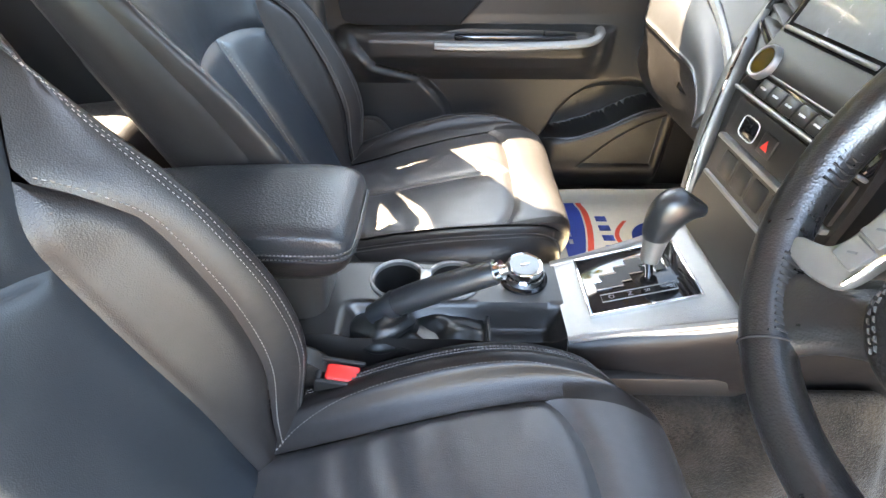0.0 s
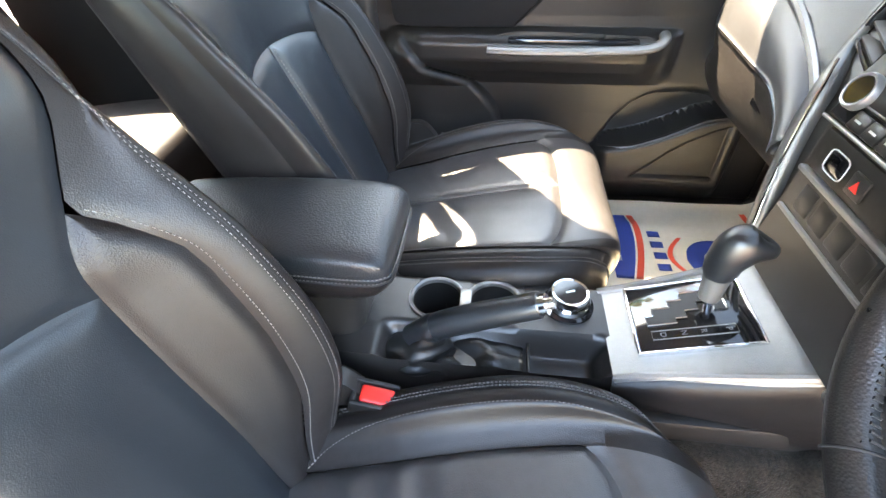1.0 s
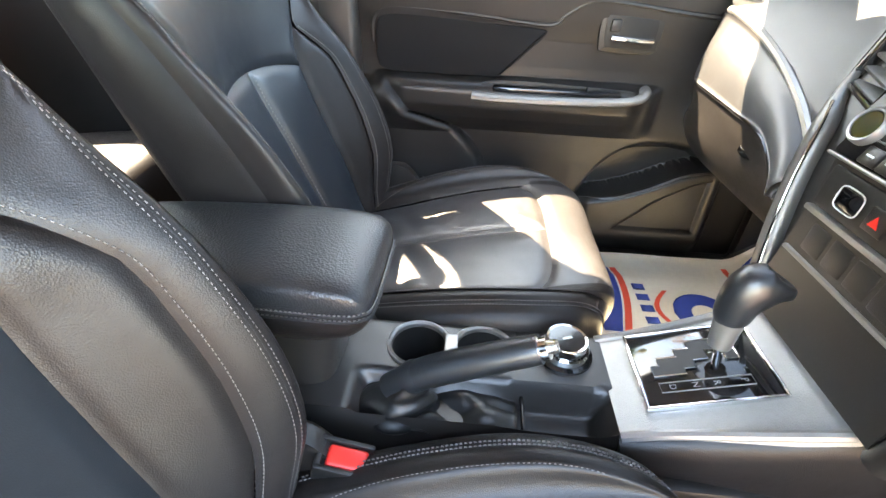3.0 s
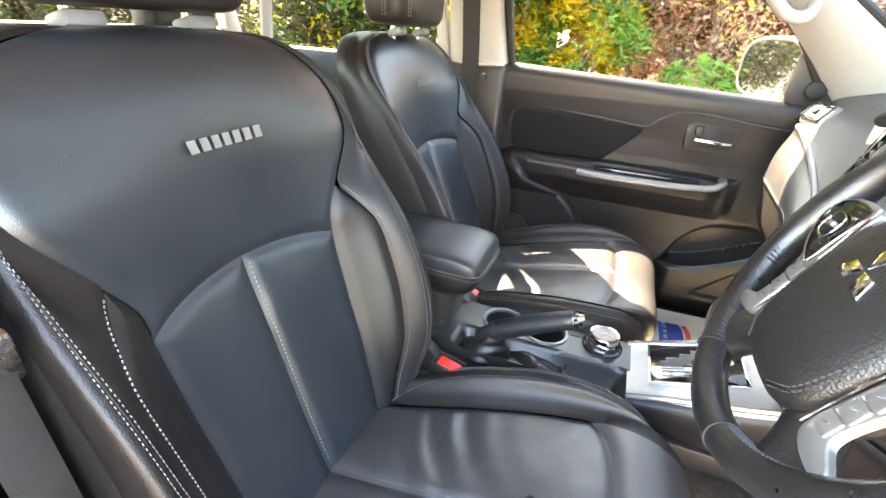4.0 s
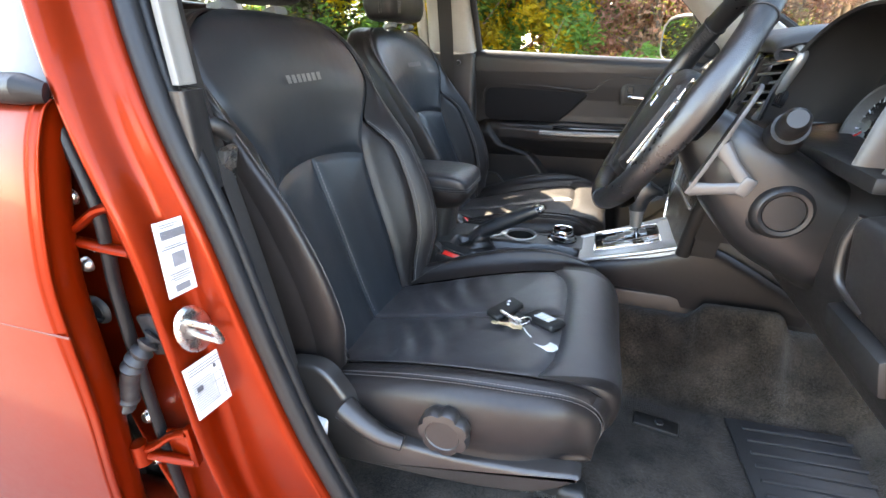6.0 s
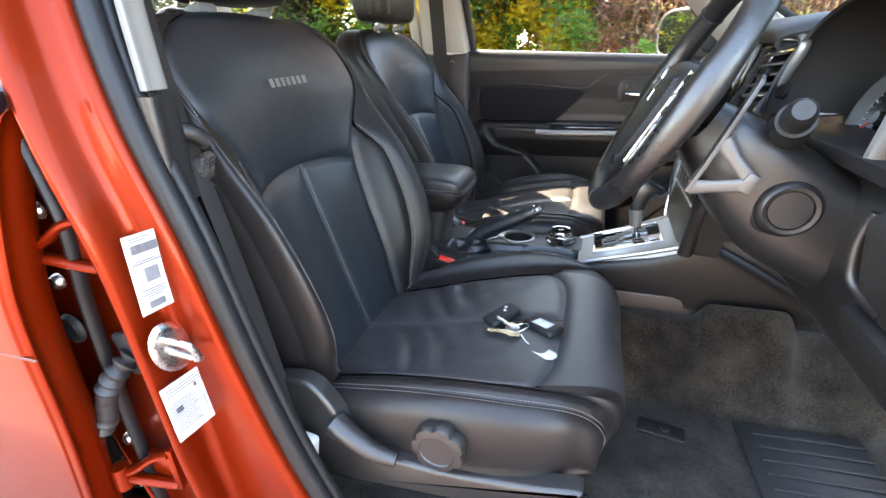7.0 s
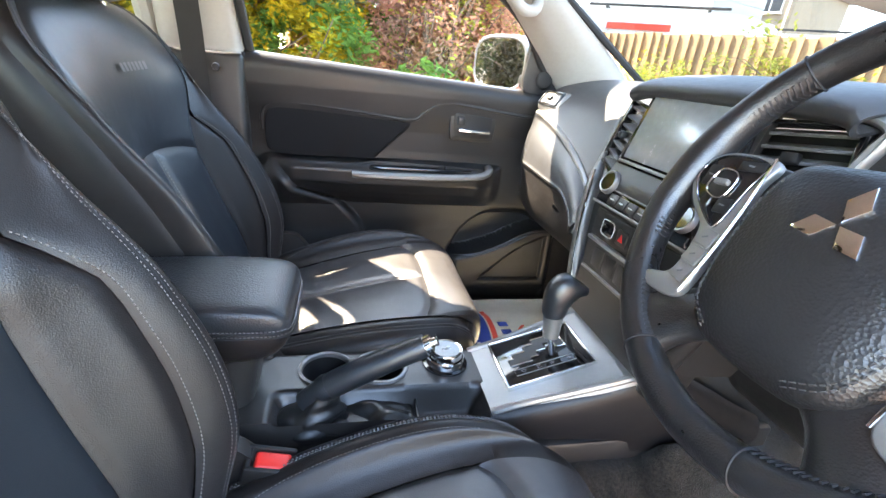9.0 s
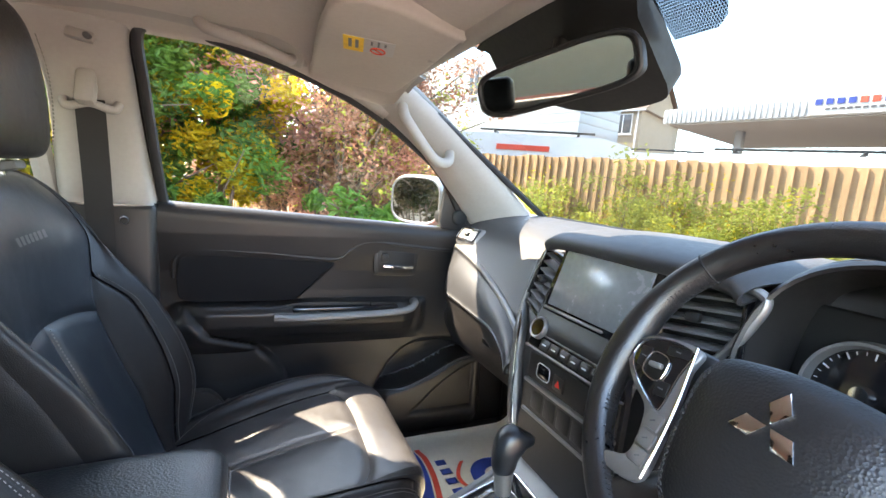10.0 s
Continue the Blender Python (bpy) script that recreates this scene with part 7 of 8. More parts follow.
for s in (-1, 1):
    part("edge_band", tube(smooth_line([(1.06 - 0.60 * t - 0.07 * (1 - 0.3 * t) + 0.004, s * 0.66 * (1 - 0.10 * t), 1.255 + 0.365 * t) for t in (0, 0.3, 0.6, 1.0)], 5), 0.010, 8), RUBBER, ws)
part("base_band", tube(smooth_line([(1.0 , y, 1.268) if abs(y) > 0.5 else (1.055, y, 1.262) for y in (-0.66, -0.4, -0.2, 0, 0.2, 0.4, 0.66)], 5), 0.012, 8), RUBBER, ws)
part("header_trim", tube(smooth_line([(0.432 - 0.03 * (y / 0.6) ** 2, y, 1.607 - 0.02 * (y / 0.6) ** 2) for y in (-0.6, -0.3, 0, 0.3, 0.6)], 5), 0.018, 10), BEIGE_PLASTIC, ws)
rv = thing("rear_view_mirror", (0.47, -0.02, 1.50), "dark rear-view mirror on its windscreen mount", "mirror")
rm = look((0.445, -0.050, 1.500), (-0.20, -0.35, 1.372)) @ pose(0, 0, 0, 0, 0, -11)
oval = [(0.112 * math.copysign(abs(math.cos(2 * math.pi * i / 40)) ** 0.45, math.cos(2 * math.pi * i / 40)), 0.031 * math.copysign(abs(math.sin(2 * math.pi * i / 40)) ** 0.5, math.sin(2 * math.pi * i / 40)) + 0.004 * math.cos(2 * math.pi * i / 40)) for i in range(40)]
part("mirror_shell", plate(oval, rm @ pose(0, 0, -0.002), 0.03, 0.012, 3), PLASTIC_DARK, rv, "dark mirror shell", smooth=50)
part("mirror_face", plate([(x * 0.94, y * 0.90) for x, y in oval], rm @ pose(0, 0, -0.0045), 0.0015), MIRROR, rv, "mirror glass", smooth=0)
part("mirror_rim", tube([rm @ Vector((x, y, -0.004)) for x, y in oval], 0.0038, 8, closed=True), PLASTIC_DARK, rv)
part("mount", tube(smooth_line([(0.470, -0.015, 1.51), (0.485, -0.01, 1.555), (0.490, 0.0, 1.60)], 4), 0.014, 12), PLASTIC_DARK, rv)
SM = Matrix.Translation((0.54, 0.0, 1.553)) @ Matrix(((0.854, 0, 0.520, 0), (0, 1, 0, 0), (-0.520, 0, 0.854, 0), (0, 0, 0, 1)))
# local: x down the glass, y to the passenger side, z out of the cabin
cov = [(-0.105, 0.150), (-0.083, 0.153), (-0.030, 0.175), (0.045, 0.130), (0.080, 0.060), (0.089, -0.017), (0.083, -0.088), (0.064, -0.109), (0.028, -0.120), (-0.046, -0.140), (-0.105, -0.152)]
part("sensor_cover", plate([(p.x, p.y) for p in smooth_line([(a, b, 0) for a, b in cov], 4, True)], SM @ pose(0, 0, -0.024), 0.034, 0.0), PLASTIC_DARK, rv, "dark sensor cover", smooth=40)
part("shade_band", plate([(-0.105, -0.150), (-0.044, -0.142), (0.016, -0.134), (0.016, -0.190), (0.004, -0.206), (-0.012, -0.214), (-0.105, -0.205)], SM @ pose(0, 0, 0.002), 0.001), DOTS, rv, "dotted grey shade band")
visor = thing("sun_visor", (0.30, 0.37, 1.60), "pale grey sun visor folded up, with a warning label", "sun visor")
vm = Matrix.Translation((0.315, 0.360, 1.592)) @ pose(0, 0, 0, -5, 5, 0)
vo = smooth_line([(-0.105, -0.20, 0), (-0.105, 0.15, 0), (-0.085, 0.205, 0), (0.06, 0.185, 0), (0.092, 0.16, 0), (0.098, 0.05, 0), (0.098, -0.17, 0), (0.085, -0.20, 0)], 5, True)
part("visor_board", plate([(p.x, p.y) for p in vo], vm @ pose(0, 0, 0.012) @ pose(0, 0, 0, 180, 0, 0) @ Matrix.Diagonal((1, -1, 1, 1)), 0.024, 0.009, 3), BEIGE, visor, "pale grey padded visor", smooth=60)
lm = vm @ pose(-0.030, -0.070, -0.0130, 0, 0, -12)
part("warning_label", rounded((0.090, 0.062, 0.0012), lm, 0), PAPER, visor, "white warning label")
part("label_head", rounded((0.036, 0.062, 0.0010), lm @ pose(-0.028, 0, -0.0012), 0), YELLOW, visor, "yellow label heading")
for k in range(2):
    part("label_bar", rounded((0.006, 0.036, 0.0006), lm @ pose(-0.034 + 0.012 * k, -0.004, -0.0020), 0), INK_GREY, visor)
for k, w_ in enumerate((0.016, 0.022, 0.014)):
    part("label_bar", rounded((0.004, w_, 0.0006), lm @ pose(0.004 + 0.012 * k, -0.016, -0.0012), 0), INK_GREY, visor)
part("label_ring", tube([lm @ Vector((0.016 + 0.013 * math.cos(i * math.pi / 10), 0.014 + 0.013 * math.sin(i * math.pi / 10), -0.0012)) for i in range(20)], 0.0016, 6, closed=True), RED_INK, visor)
part("label_slash", tube([lm @ Vector((0.007, 0.005, -0.0012)), lm @ Vector((0.025, 0.023, -0.0012))], 0.0013, 6), RED_INK, visor)
part("visor_clip", rounded((0.022, 0.026, 0.022), pose(0.402, 0.285, 1.590), 0.006), BEIGE_PLASTIC, visor)

# rear of the cabin
part("wall_back", rounded((0.05, 1.44, 0.78), pose(-1.18, 0, 0.88), 0.01), PLASTIC_DARK, None, "dark rear cabin wall", kind="structure", category="wall")
rw = thing("window_3", (-1.15, 0, 1.28), "clear rear window with pale surround", "window", "", "structure")
part("surround", merge(rounded((0.04, 1.30, 0.035), pose(-1.165, 0, 1.275), 0.012), rounded((0.05, 1.24, 0.14), pose(-1.13, 0, 1.630), 0.02), rounded((0.05, 0.07, 0.36), pose(-1.15, 0.63, 1.43, 14, 0, 0), 0.02), rounded((0.05, 0.07, 0.36), pose(-1.15, -0.63, 1.43, -14, 0, 0), 0.02)), BEIGE_PLASTIC, rw)
p_ = part("pane", rounded((0.005, 1.20, 0.31), pose(-1.165, 0, 1.44), 0), GLASS, rw, smooth=0)
p_.visible_shadow = False
rd = thing("door_3", (-0.6, 0.78, 0.6), "closed rear passenger door with clear window", "door", "", "structure")
part("inner_panel", rounded((0.80, 0.05, 0.74), pose(-0.72, 0.765, 0.875), 0.02), PLASTIC, rd)
part("outer_skin", rounded((0.86, 0.04, 0.80), pose(-0.70, 0.825, 0.84), 0.02), ORANGE, rd)
part("frame", tube(smooth_line([(-0.325, 0.742, 1.25), (-0.345, 0.665, 1.50), (-0.40, 0.640, 1.565), (-0.80, 0.650, 1.54), (-0.98, 0.690, 1.44), (-1.06, 0.745, 1.26)], 6), 0.022, 8), BEIGE_PLASTIC, rd)
p_ = part("pane", plate([(-0.33, 1.25), (-1.05, 1.26), (-0.97, 1.46), (-0.80, 1.56), (-0.38, 1.58)], Matrix(((1, 0, 0, 0), (0, -0.30, 1, 0.752 + 0.30 * 1.25), (0, 0.95, 0, 0.05 * 1.25), (0, 0, 0, 1))), 0.004), GLASS, rd, smooth=0)
p_.visible_shadow = False
bench = thing("rear_bench", (-0.85, 0, 0.56), "black leather rear bench seat with headrests", "car seat")
verts, faces = loft([[(x, y, z) for y, z in ((-0.64, 0.60), (-0.66, z0 - 0.03), (-0.60, z0 + 0.01), (-0.35, z0), (-0.1, z0 + 0.006), (0.1, z0 + 0.006), (0.35, z0), (0.60, z0 + 0.01), (0.66, z0 - 0.03), (0.64, 0.60))] for x, z0 in ((-0.52, 0.70), (-0.53, 0.80), (-0.58, 0.835), (-0.75, 0.825), (-0.95, 0.80))], 5, 4)
part_py("bench_cushion", verts, faces, LEATHER, bench, smooth=180)
verts, faces = loft([[(xo - 0.04, y * w, z), (xo, y * w, z)] if False else [(xo, -0.64 * w, z), (xo + 0.02, -0.60 * w, z), (xo, -0.35 * w, z), (xo + 0.01, 0, z), (xo, 0.35 * w, z), (xo + 0.02, 0.60 * w, z), (xo, 0.64 * w, z)] for z, xo, w in ((0.78, -0.93, 1), (0.95, -0.98, 1), (1.12, -1.03, 0.98), (1.22, -1.06, 0.95), (1.255, -1.09, 0.90), (1.25, -1.13, 0.88))], 5, 4)
part_py("bench_back", verts, faces, LEATHER, bench, smooth=180)
for y in (-0.36, 0.36):
    part("headrest", rounded((0.09, 0.25, 0.15), pose(-1.06, y, 1.34, 0, -10, 0), 0.035, 4), LEATHER, bench)
    part("headrest_post", rounded((0.012, 0.10, 0.08), pose(-1.075, y, 1.25), 0.004), STEEL, bench)


# ---- outside ----
GROUND = surface("reddish_paving", (0.19, 0.135, 0.11), 0.85, vary=0.35, scale=2.0, grain=0.003, grain_scale=60, relief=0.004, relief_scale=12, second=(0.25, 0.20, 0.165), second_scale=0.8)
rows = []
for i in range(41):
    x = -200 + 10 * i
    rows.append([(x, -200 + 10 * j, 0.0) for j in range(41)])
part_py("ground", *sheet(rows), GROUND, None, "reddish-brown paved yard", 0, "structure", "ground")

WOOD = surface("orange_brown_fence_wood", (0.50, 0.305, 0.160), 0.75, vary=0.28, scale=5, relief=0.002, relief_scale=60, per_piece=0.30, second=(0.40, 0.245, 0.125), second_scale=2.2)
fence = thing("fence", (4.5, 2.0, 0.0), "tall orange-brown feather-edge board fence", "fence")
fdir = Vector((0.6, -1.0, 0)).normalized()
fnorm = Vector((-1.0, -0.6, 0)).normalized()
f0 = Vector((4.62, 2.0, 0))
rnd = random.Random(7)
turn = math.degrees(math.atan2(fdir.y, fdir.x))
board = None
for k in range(-120, 75):
    if board is None:
        bm = bmesh.new()
        pr = [(-0.058, 0.0), (0.058, 0.0), (0.058, 0.046), (-0.058, 0.008)]
        lo = [bm.verts.new((a, -b, 0)) for a, b in pr]
        hi = [bm.verts.new((a, -b, 1.78)) for a, b in pr]
        bm.faces.new(lo)
        bm.faces.new(hi[::-1])
        for i in range(4):
            bm.faces.new((lo[i], hi[i], hi[(i + 1) % 4], lo[(i + 1) % 4]))
        me = bpy.data.meshes.new("board")
        bm.to_mesh(me)
        bm.free()
        me.materials.append(WOOD)
        board = me
    ob = new("board", board)
    ob.parent = fence
    p = f0 + fdir * (k * 0.0965) - Vector((4.5, 2.0, 0))
    ob.matrix_local = Matrix.Translation(p + Vector((0, 0, rnd.uniform(-0.012, 0.012)))) @ pose(0, 0, 0, 0, rnd.uniform(-0.3, 0.3), turn)
for z in (0.4, 1.5):
    a, b = f0 - fdir * 11.5 - fnorm * 0.05, f0 + fdir * 7.1 - fnorm * 0.05
    part("rail", rounded(((b - a).length, 0.05, 0.08), Matrix.Translation((a + b) / 2 + Vector((0, 0, z))) @ pose(0, 0, 0, 0, 0, turn), 0.004), WOOD, fence)


def leaf_material(name, col, col2):
    m = surface(name, col, 0.55, vary=0.35, scale=3.0, per_piece=0.35, second=col2, second_scale=2.5, spec=0.3)
    b = m.node_tree.nodes["Principled BSDF"]
    n, l = m.node_tree.nodes, m.node_tree.links
    out = [q for q in n if q.type == "OUTPUT_MATERIAL"][0]
    tr = n.new("ShaderNodeBsdfTranslucent")
    mx = n.new("ShaderNodeMixShader")
    mx.inputs[0].default_value = 0.62
    l.new(b.inputs["Base Color"].links[0].from_socket, tr.inputs["Color"])
    l.new(b.outputs[0], mx.inputs[1])
    l.new(tr.outputs[0], mx.inputs[2])
    l.new(mx.outputs[0], out.inputs["Surface"])
    return m


LEAF_YELLOW = leaf_material("yellow_leaves", (0.72, 0.50, 0.018), (0.50, 0.45, 0.035))
LEAF_GREEN = leaf_material("green_leaves", (0.115, 0.225, 0.040), (0.20, 0.31, 0.055))
LEAF_RUST = leaf_material("rusty_leaves", (0.60, 0.29, 0.195), (0.48, 0.34, 0.21))
LEAF_OLIVE = leaf_material("olive_yellow_leaves", (0.42, 0.43, 0.075), (0.30, 0.34, 0.07))
LEAF_DARK = leaf_material("dark_hedge_leaves", (0.075, 0.060, 0.030), (0.055, 0.075, 0.025))
BARK = surface("grey_brown_bark", (0.16, 0.115, 0.080), 0.85, vary=0.3, scale=12, relief=0.004, relief_scale=40)


def leaves(rng, clumps, count, size, spread):
    """Many small folded leaves scattered round clump centres."""
    vs, fs = [], []
    for _ in range(count):
        c, r = rng.choice(clumps)
        d = Vector((rng.gauss(0, 1), rng.gauss(0, 1), rng.gauss(0, 1))).normalized() * r * (rng.random() ** 0.45)
        d.z *= spread
        p = Vector(c) + d
        a = Vector((rng.gauss(0, 1), rng.gauss(0, 1), rng.gauss(0, 0.6))).normalized()
        b = a.cross(Vector((rng.gauss(0, 1), rng.gauss(0, 1), rng.gauss(0, 1)))).normalized()
        s = size * rng.uniform(0.6, 1.3)
        n = a.cross(b) * s * 0.18
        i = len(vs)
        vs += [p - a * s, p + b * s * 0.42 + n, p + a * s, p - b * s * 0.42 + n]
        fs += [(i, i + 1, i + 2), (i, i + 2, i + 3)]
    return vs, fs


def shrub(at, size, sets, label, seed, stems=9, leaf=0.035, twig=None, stem_r=0.022, cat="shrub"):
    """A shrub: tapered stems that fork, and clumps of leaves in one or two colours."""
    rng = random.Random(seed)
    sh = thing("shrub", at, label, cat, "shrubs beside the car")
    w, d, h = size
    tips, bars = [], []
    for k in range(stems):
        a = rng.uniform(0, 2 * math.pi)
        base = Vector(at) + Vector((0.15 * w * math.cos(a), 0.15 * d * math.sin(a), 0))
        top = Vector(at) + Vector((0.46 * w * math.cos(a + rng.uniform(-0.5, 0.5)), 0.46 * d * math.sin(a + rng.uniform(-0.5, 0.5)), h * rng.uniform(0.55, 0.98)))
        midp = base.lerp(top, 0.45) + Vector((rng.uniform(-0.1, 0.1), rng.uniform(-0.1, 0.1), 0.12 * h))
        line = smooth_line([base, midp, top], 5)
        bars.append(tube(line, [stem_r * (1 - 0.075 * i) for i in range(len(line))], 6))
        tips += [line[-1], line[-3], line[6]]
        for _ in range(5 if twig is None else twig):
            s = line[rng.randrange(3, len(line))]
            e = s + Vector((rng.gauss(0, 0.24 * w), rng.gauss(0, 0.24 * d), rng.uniform(0.05, 0.30) * h))
            e.z = min(e.z, h * 1.02)
            m = s.lerp(e, 0.5) + Vector((rng.gauss(0, 0.04), rng.gauss(0, 0.04), 0.05))
            bars.append(tube([s, m, e], [stem_r * 0.42, stem_r * 0.3, stem_r * 0.15], 5))
            tips += [e, m]
    part("stems", merge(*bars), BARK, sh, "bare grey-brown stems")
    for mat_, count, share, lo_, hi_ in sets:
        cl = []
        for t in tips:
            k = (t.z - at[2]) / h
            if lo_ <= k <= hi_ and rng.random() < share:
                cl.append((t + Vector((rng.gauss(0, 0.1), rng.gauss(0, 0.1), rng.gauss(0, 0.08))), rng.uniform(0.12, 0.30) * min(w, h) * 0.6))
        for _ in range(18):
            q = Vector(at) + Vector((rng.uniform(-0.45, 0.45) * w, rng.uniform(-0.45, 0.45) * d, h * rng.uniform(lo_, hi_)))
            if rng.random() < share:
                cl.append((q, rng.uniform(0.10, 0.22) * min(w, h) * 0.6))
        if cl:
            v, f = leaves(rng, cl, count, leaf, 0.85)
            part_py("foliage", v, f, mat_, sh, "", 0)
    return sh


# shrubs along the passenger side
shrub((-1.15, 3.2, 0), (1.3, 1.0, 2.75), ((LEAF_GREEN, 28000, 0.95, 0.0, 0.98), (LEAF_YELLOW, 40000, 0.9, 0.25, 1.0)), "green shrub with bright yellow new leaves", 11, leaf=0.031)
shrub((-0.40, 3.1, 0), (1.1, 0.9, 2.75), ((LEAF_GREEN, 36000, 0.95, 0.0, 0.98), (LEAF_YELLOW, 32000, 0.75, 0.28, 1.0)), "green and yellow variegated shrub", 12, leaf=0.030)
shrub((0.62, 3.35, 0), (1.55, 1.0, 2.75), ((LEAF_RUST, 46000, 0.95, 0.26, 1.0), (LEAF_OLIVE, 7000, 0.35, 0.40, 1.0)), "tall twiggy shrub with rusty red leaves", 13, stems=20, leaf=0.022, twig=11, stem_r=0.024)
shrub((1.22, 3.75, 0), (0.95, 0.9, 2.15), ((LEAF_RUST, 16000, 0.8, 0.30, 1.0), (LEAF_OLIVE, 6000, 0.45, 0.40, 1.0)), "twiggy shrub with few pale and rusty leaves", 14, stems=14, leaf=0.020, twig=10, stem_r=0.016)
shrub((0.95, 2.75, 0), (0.8, 0.6, 1.15), ((LEAF_GREEN, 6000, 0.9, 0.0, 1.0),), "low dark green shrub", 15, stems=6, leaf=0.045)
shrub((-2.2, 3.1, 0), (1.6, 1.1, 2.3), ((LEAF_DARK, 12000, 0.8, 0.0, 1.0), (LEAF_GREEN, 3000, 0.4, 0.2, 1.0), (LEAF_YELLOW, 2000, 0.25, 0.4, 1.0)), "dense mixed shrub behind the car", 16)
shrub((-3.7, 3.3, 0), (2.0, 1.3, 2.3), ((LEAF_DARK, 14000, 0.9, 0.0, 1.0),), "dense dark brown hedge shrub", 17)
shrub((-5.2, 2.2, 0), (1.6, 1.6, 2.2), ((LEAF_DARK, 12000, 0.9, 0.0, 1.0),), "dense dark brown hedge shrub", 18)
# weeds in front of the fence
for k, (x, y, w, h) in enumerate(((3.25, 3.5, 1.3, 1.45), (3.6, 2.75, 1.2, 1.5), (3.9, 2.1, 1.1, 1.42), (4.25, 1.45, 0.9, 1.15), (2.75, 4.2, 1.2, 1.3), (4.7, 0.75, 0.9, 0.9), (5.1, 0.1, 0.9, 0.8))):
    shrub((x, y, 0), (w, 0.8, h), ((LEAF_OLIVE, 12000, 0.95, 0.0, 1.0), (LEAF_YELLOW, 350, 0.3, 0.6, 1.0)), "feathery yellow-green bush in front of the fence", 30 + k, stems=9, leaf=0.022, stem_r=0.010)
GRASS = surface("grass_blades", (0.14, 0.24, 0.035), 0.6, vary=0.3, scale=2, per_piece=0.35)
rng = random.Random(3)
gv, gf = [], []
for _ in range(9000):
    x, y = rng.uniform(-1.5, 4.0), rng.uniform(2.2, 5.5)
    hgt = rng.uniform(0.08, 0.30) * (1.6 if x > 2.4 else 1)
    a = rng.uniform(0, math.pi)
    dx, dy = 0.008 * math.cos(a), 0.008 * math.sin(a)
    lx, ly = rng.gauss(0, 0.06), rng.gauss(0, 0.06)
    i = len(gv)
    gv += [(x - dx, y - dy, 0), (x + dx, y + dy, 0), (x + lx, y + ly, hgt)]
    gf.append((i, i + 1, i + 2))
part_py("grass", gv, gf, GRASS, None, "long green grass below the shrubs", 0, "stuff", "grass")

# houses, vans and canopy beyond
RENDER_W = surface("white_render", (0.56, 0.56, 0.55), 0.8, vary=0.06, scale=1.5)
CLAD = surface("white_cladding", (0.50, 0.51, 0.51), 0.6, vary=0.08, scale=1.2, per_piece=0.08)
TILE_R = surface("brown_roof_tiles", (0.19, 0.13, 0.10), 0.85, vary=0.25, scale=3)
BRICK = surface("buff_brick", (0.37, 0.29, 0.205), 0.85, vary=0.2, scale=4, relief=0.004, relief_scale=30)
PANE_DARK = surface("dark_window_pane", (0.05, 0.06, 0.07), 0.08, vary=0.1, rough_vary=0.02, spec=0.7)
WHITE_PAINT = surface("white_vehicle_paint", (0.62, 0.62, 0.62), 0.3, vary=0.03, coat=0.4)
FRAME_W = surface("white_window_frame", (0.78, 0.78, 0.77), 0.4, vary=0.03)
GREY_TRIM = surface("grey_cladding_band", (0.30, 0.31, 0.33), 0.6, vary=0.1)


def bbox_house(name, at, size, yaw, wall, label, clad=0, windows=(), gable=0.0, roofmat=None, over=0.25):
    hs = thing(name, at, label, "house")
    m = Matrix.Translation(at) @ pose(0, 0, 0, 0, 0, yaw)
    L, D, H = size
    part("wall", rounded((L, D, H), m @ pose(0, 0, H / 2), 0.02), wall, hs)
    for k in range(clad):
        z = H * 0.45 + k * (H * 0.55 / clad)
        part("cladding_board", rounded((L + 0.03, 0.03, H * 0.55 / clad * 0.94), m @ pose(0, -D / 2 - 0.015, z + H * 0.275 / clad, 3, 0, 0), 0.004), CLAD, hs)
        part("cladding_board", rounded((0.03, D + 0.03, H * 0.55 / clad * 0.94), m @ pose(L / 2 + 0.015, 0, z + H * 0.275 / clad), 0.004), CLAD, hs)
    for fx, fz, w, h in windows:
        wd = part("window", rounded((w, 0.06, h), m @ pose(fx, -D / 2 - 0.03, fz), 0.01), FRAME_W, hs)
        for q in (-1, 1):
            part("pane", rounded((w / 2 - 0.09, 0.03, h - 0.14), m @ pose(fx + q * (w / 4 - 0.01), -D / 2 - 0.06, fz), 0.005), PANE_DARK, wd)
        part("sill", rounded((w + 0.1, 0.14, 0.05), m @ pose(fx, -D / 2 - 0.07, fz - h / 2 - 0.03), 0.01), FRAME_W, wd)
    if gable:
        bm = bmesh.new()
        a, b = L / 2 + over, D / 2 + over
        vs = [bm.verts.new(m @ Vector(q)) for q in ((-a, -b, H - 0.05), (a, -b, H - 0.05), (a, b, H - 0.05), (-a, b, H - 0.05), (-a, 0, H + gable), (a, 0, H + gable))]
        for q in ((0, 1, 5, 4), (2, 3, 4, 5), (0, 3, 2, 1)):
            bm.faces.new([vs[i] for i in q])
        part("roof", bm, roofmat or TILE_R, hs, smooth=0)
        bm = bmesh.new()
        for s in (-1, 1):
            q = [bm.verts.new(m @ Vector(c)) for c in ((s * L / 2, -D / 2, H - 0.06), (s * L / 2, D / 2, H - 0.06), (s * L / 2, 0, H + gable - 0.12))]
            bm.faces.new(q)
        part("gable_wall", bm, wall, hs, smooth=0)
        part("gutter", rounded((L + 2 * over, 0.12, 0.12), m @ pose(0, -D / 2 - over, H - 0.08), 0.03), FRAME_W, hs)
        part("downpipe", rounded((0.08, 0.08, H), m @ pose(L / 2 - 0.2, -D / 2 - 0.08, H / 2), 0.02), FRAME_W, hs)
    return hs


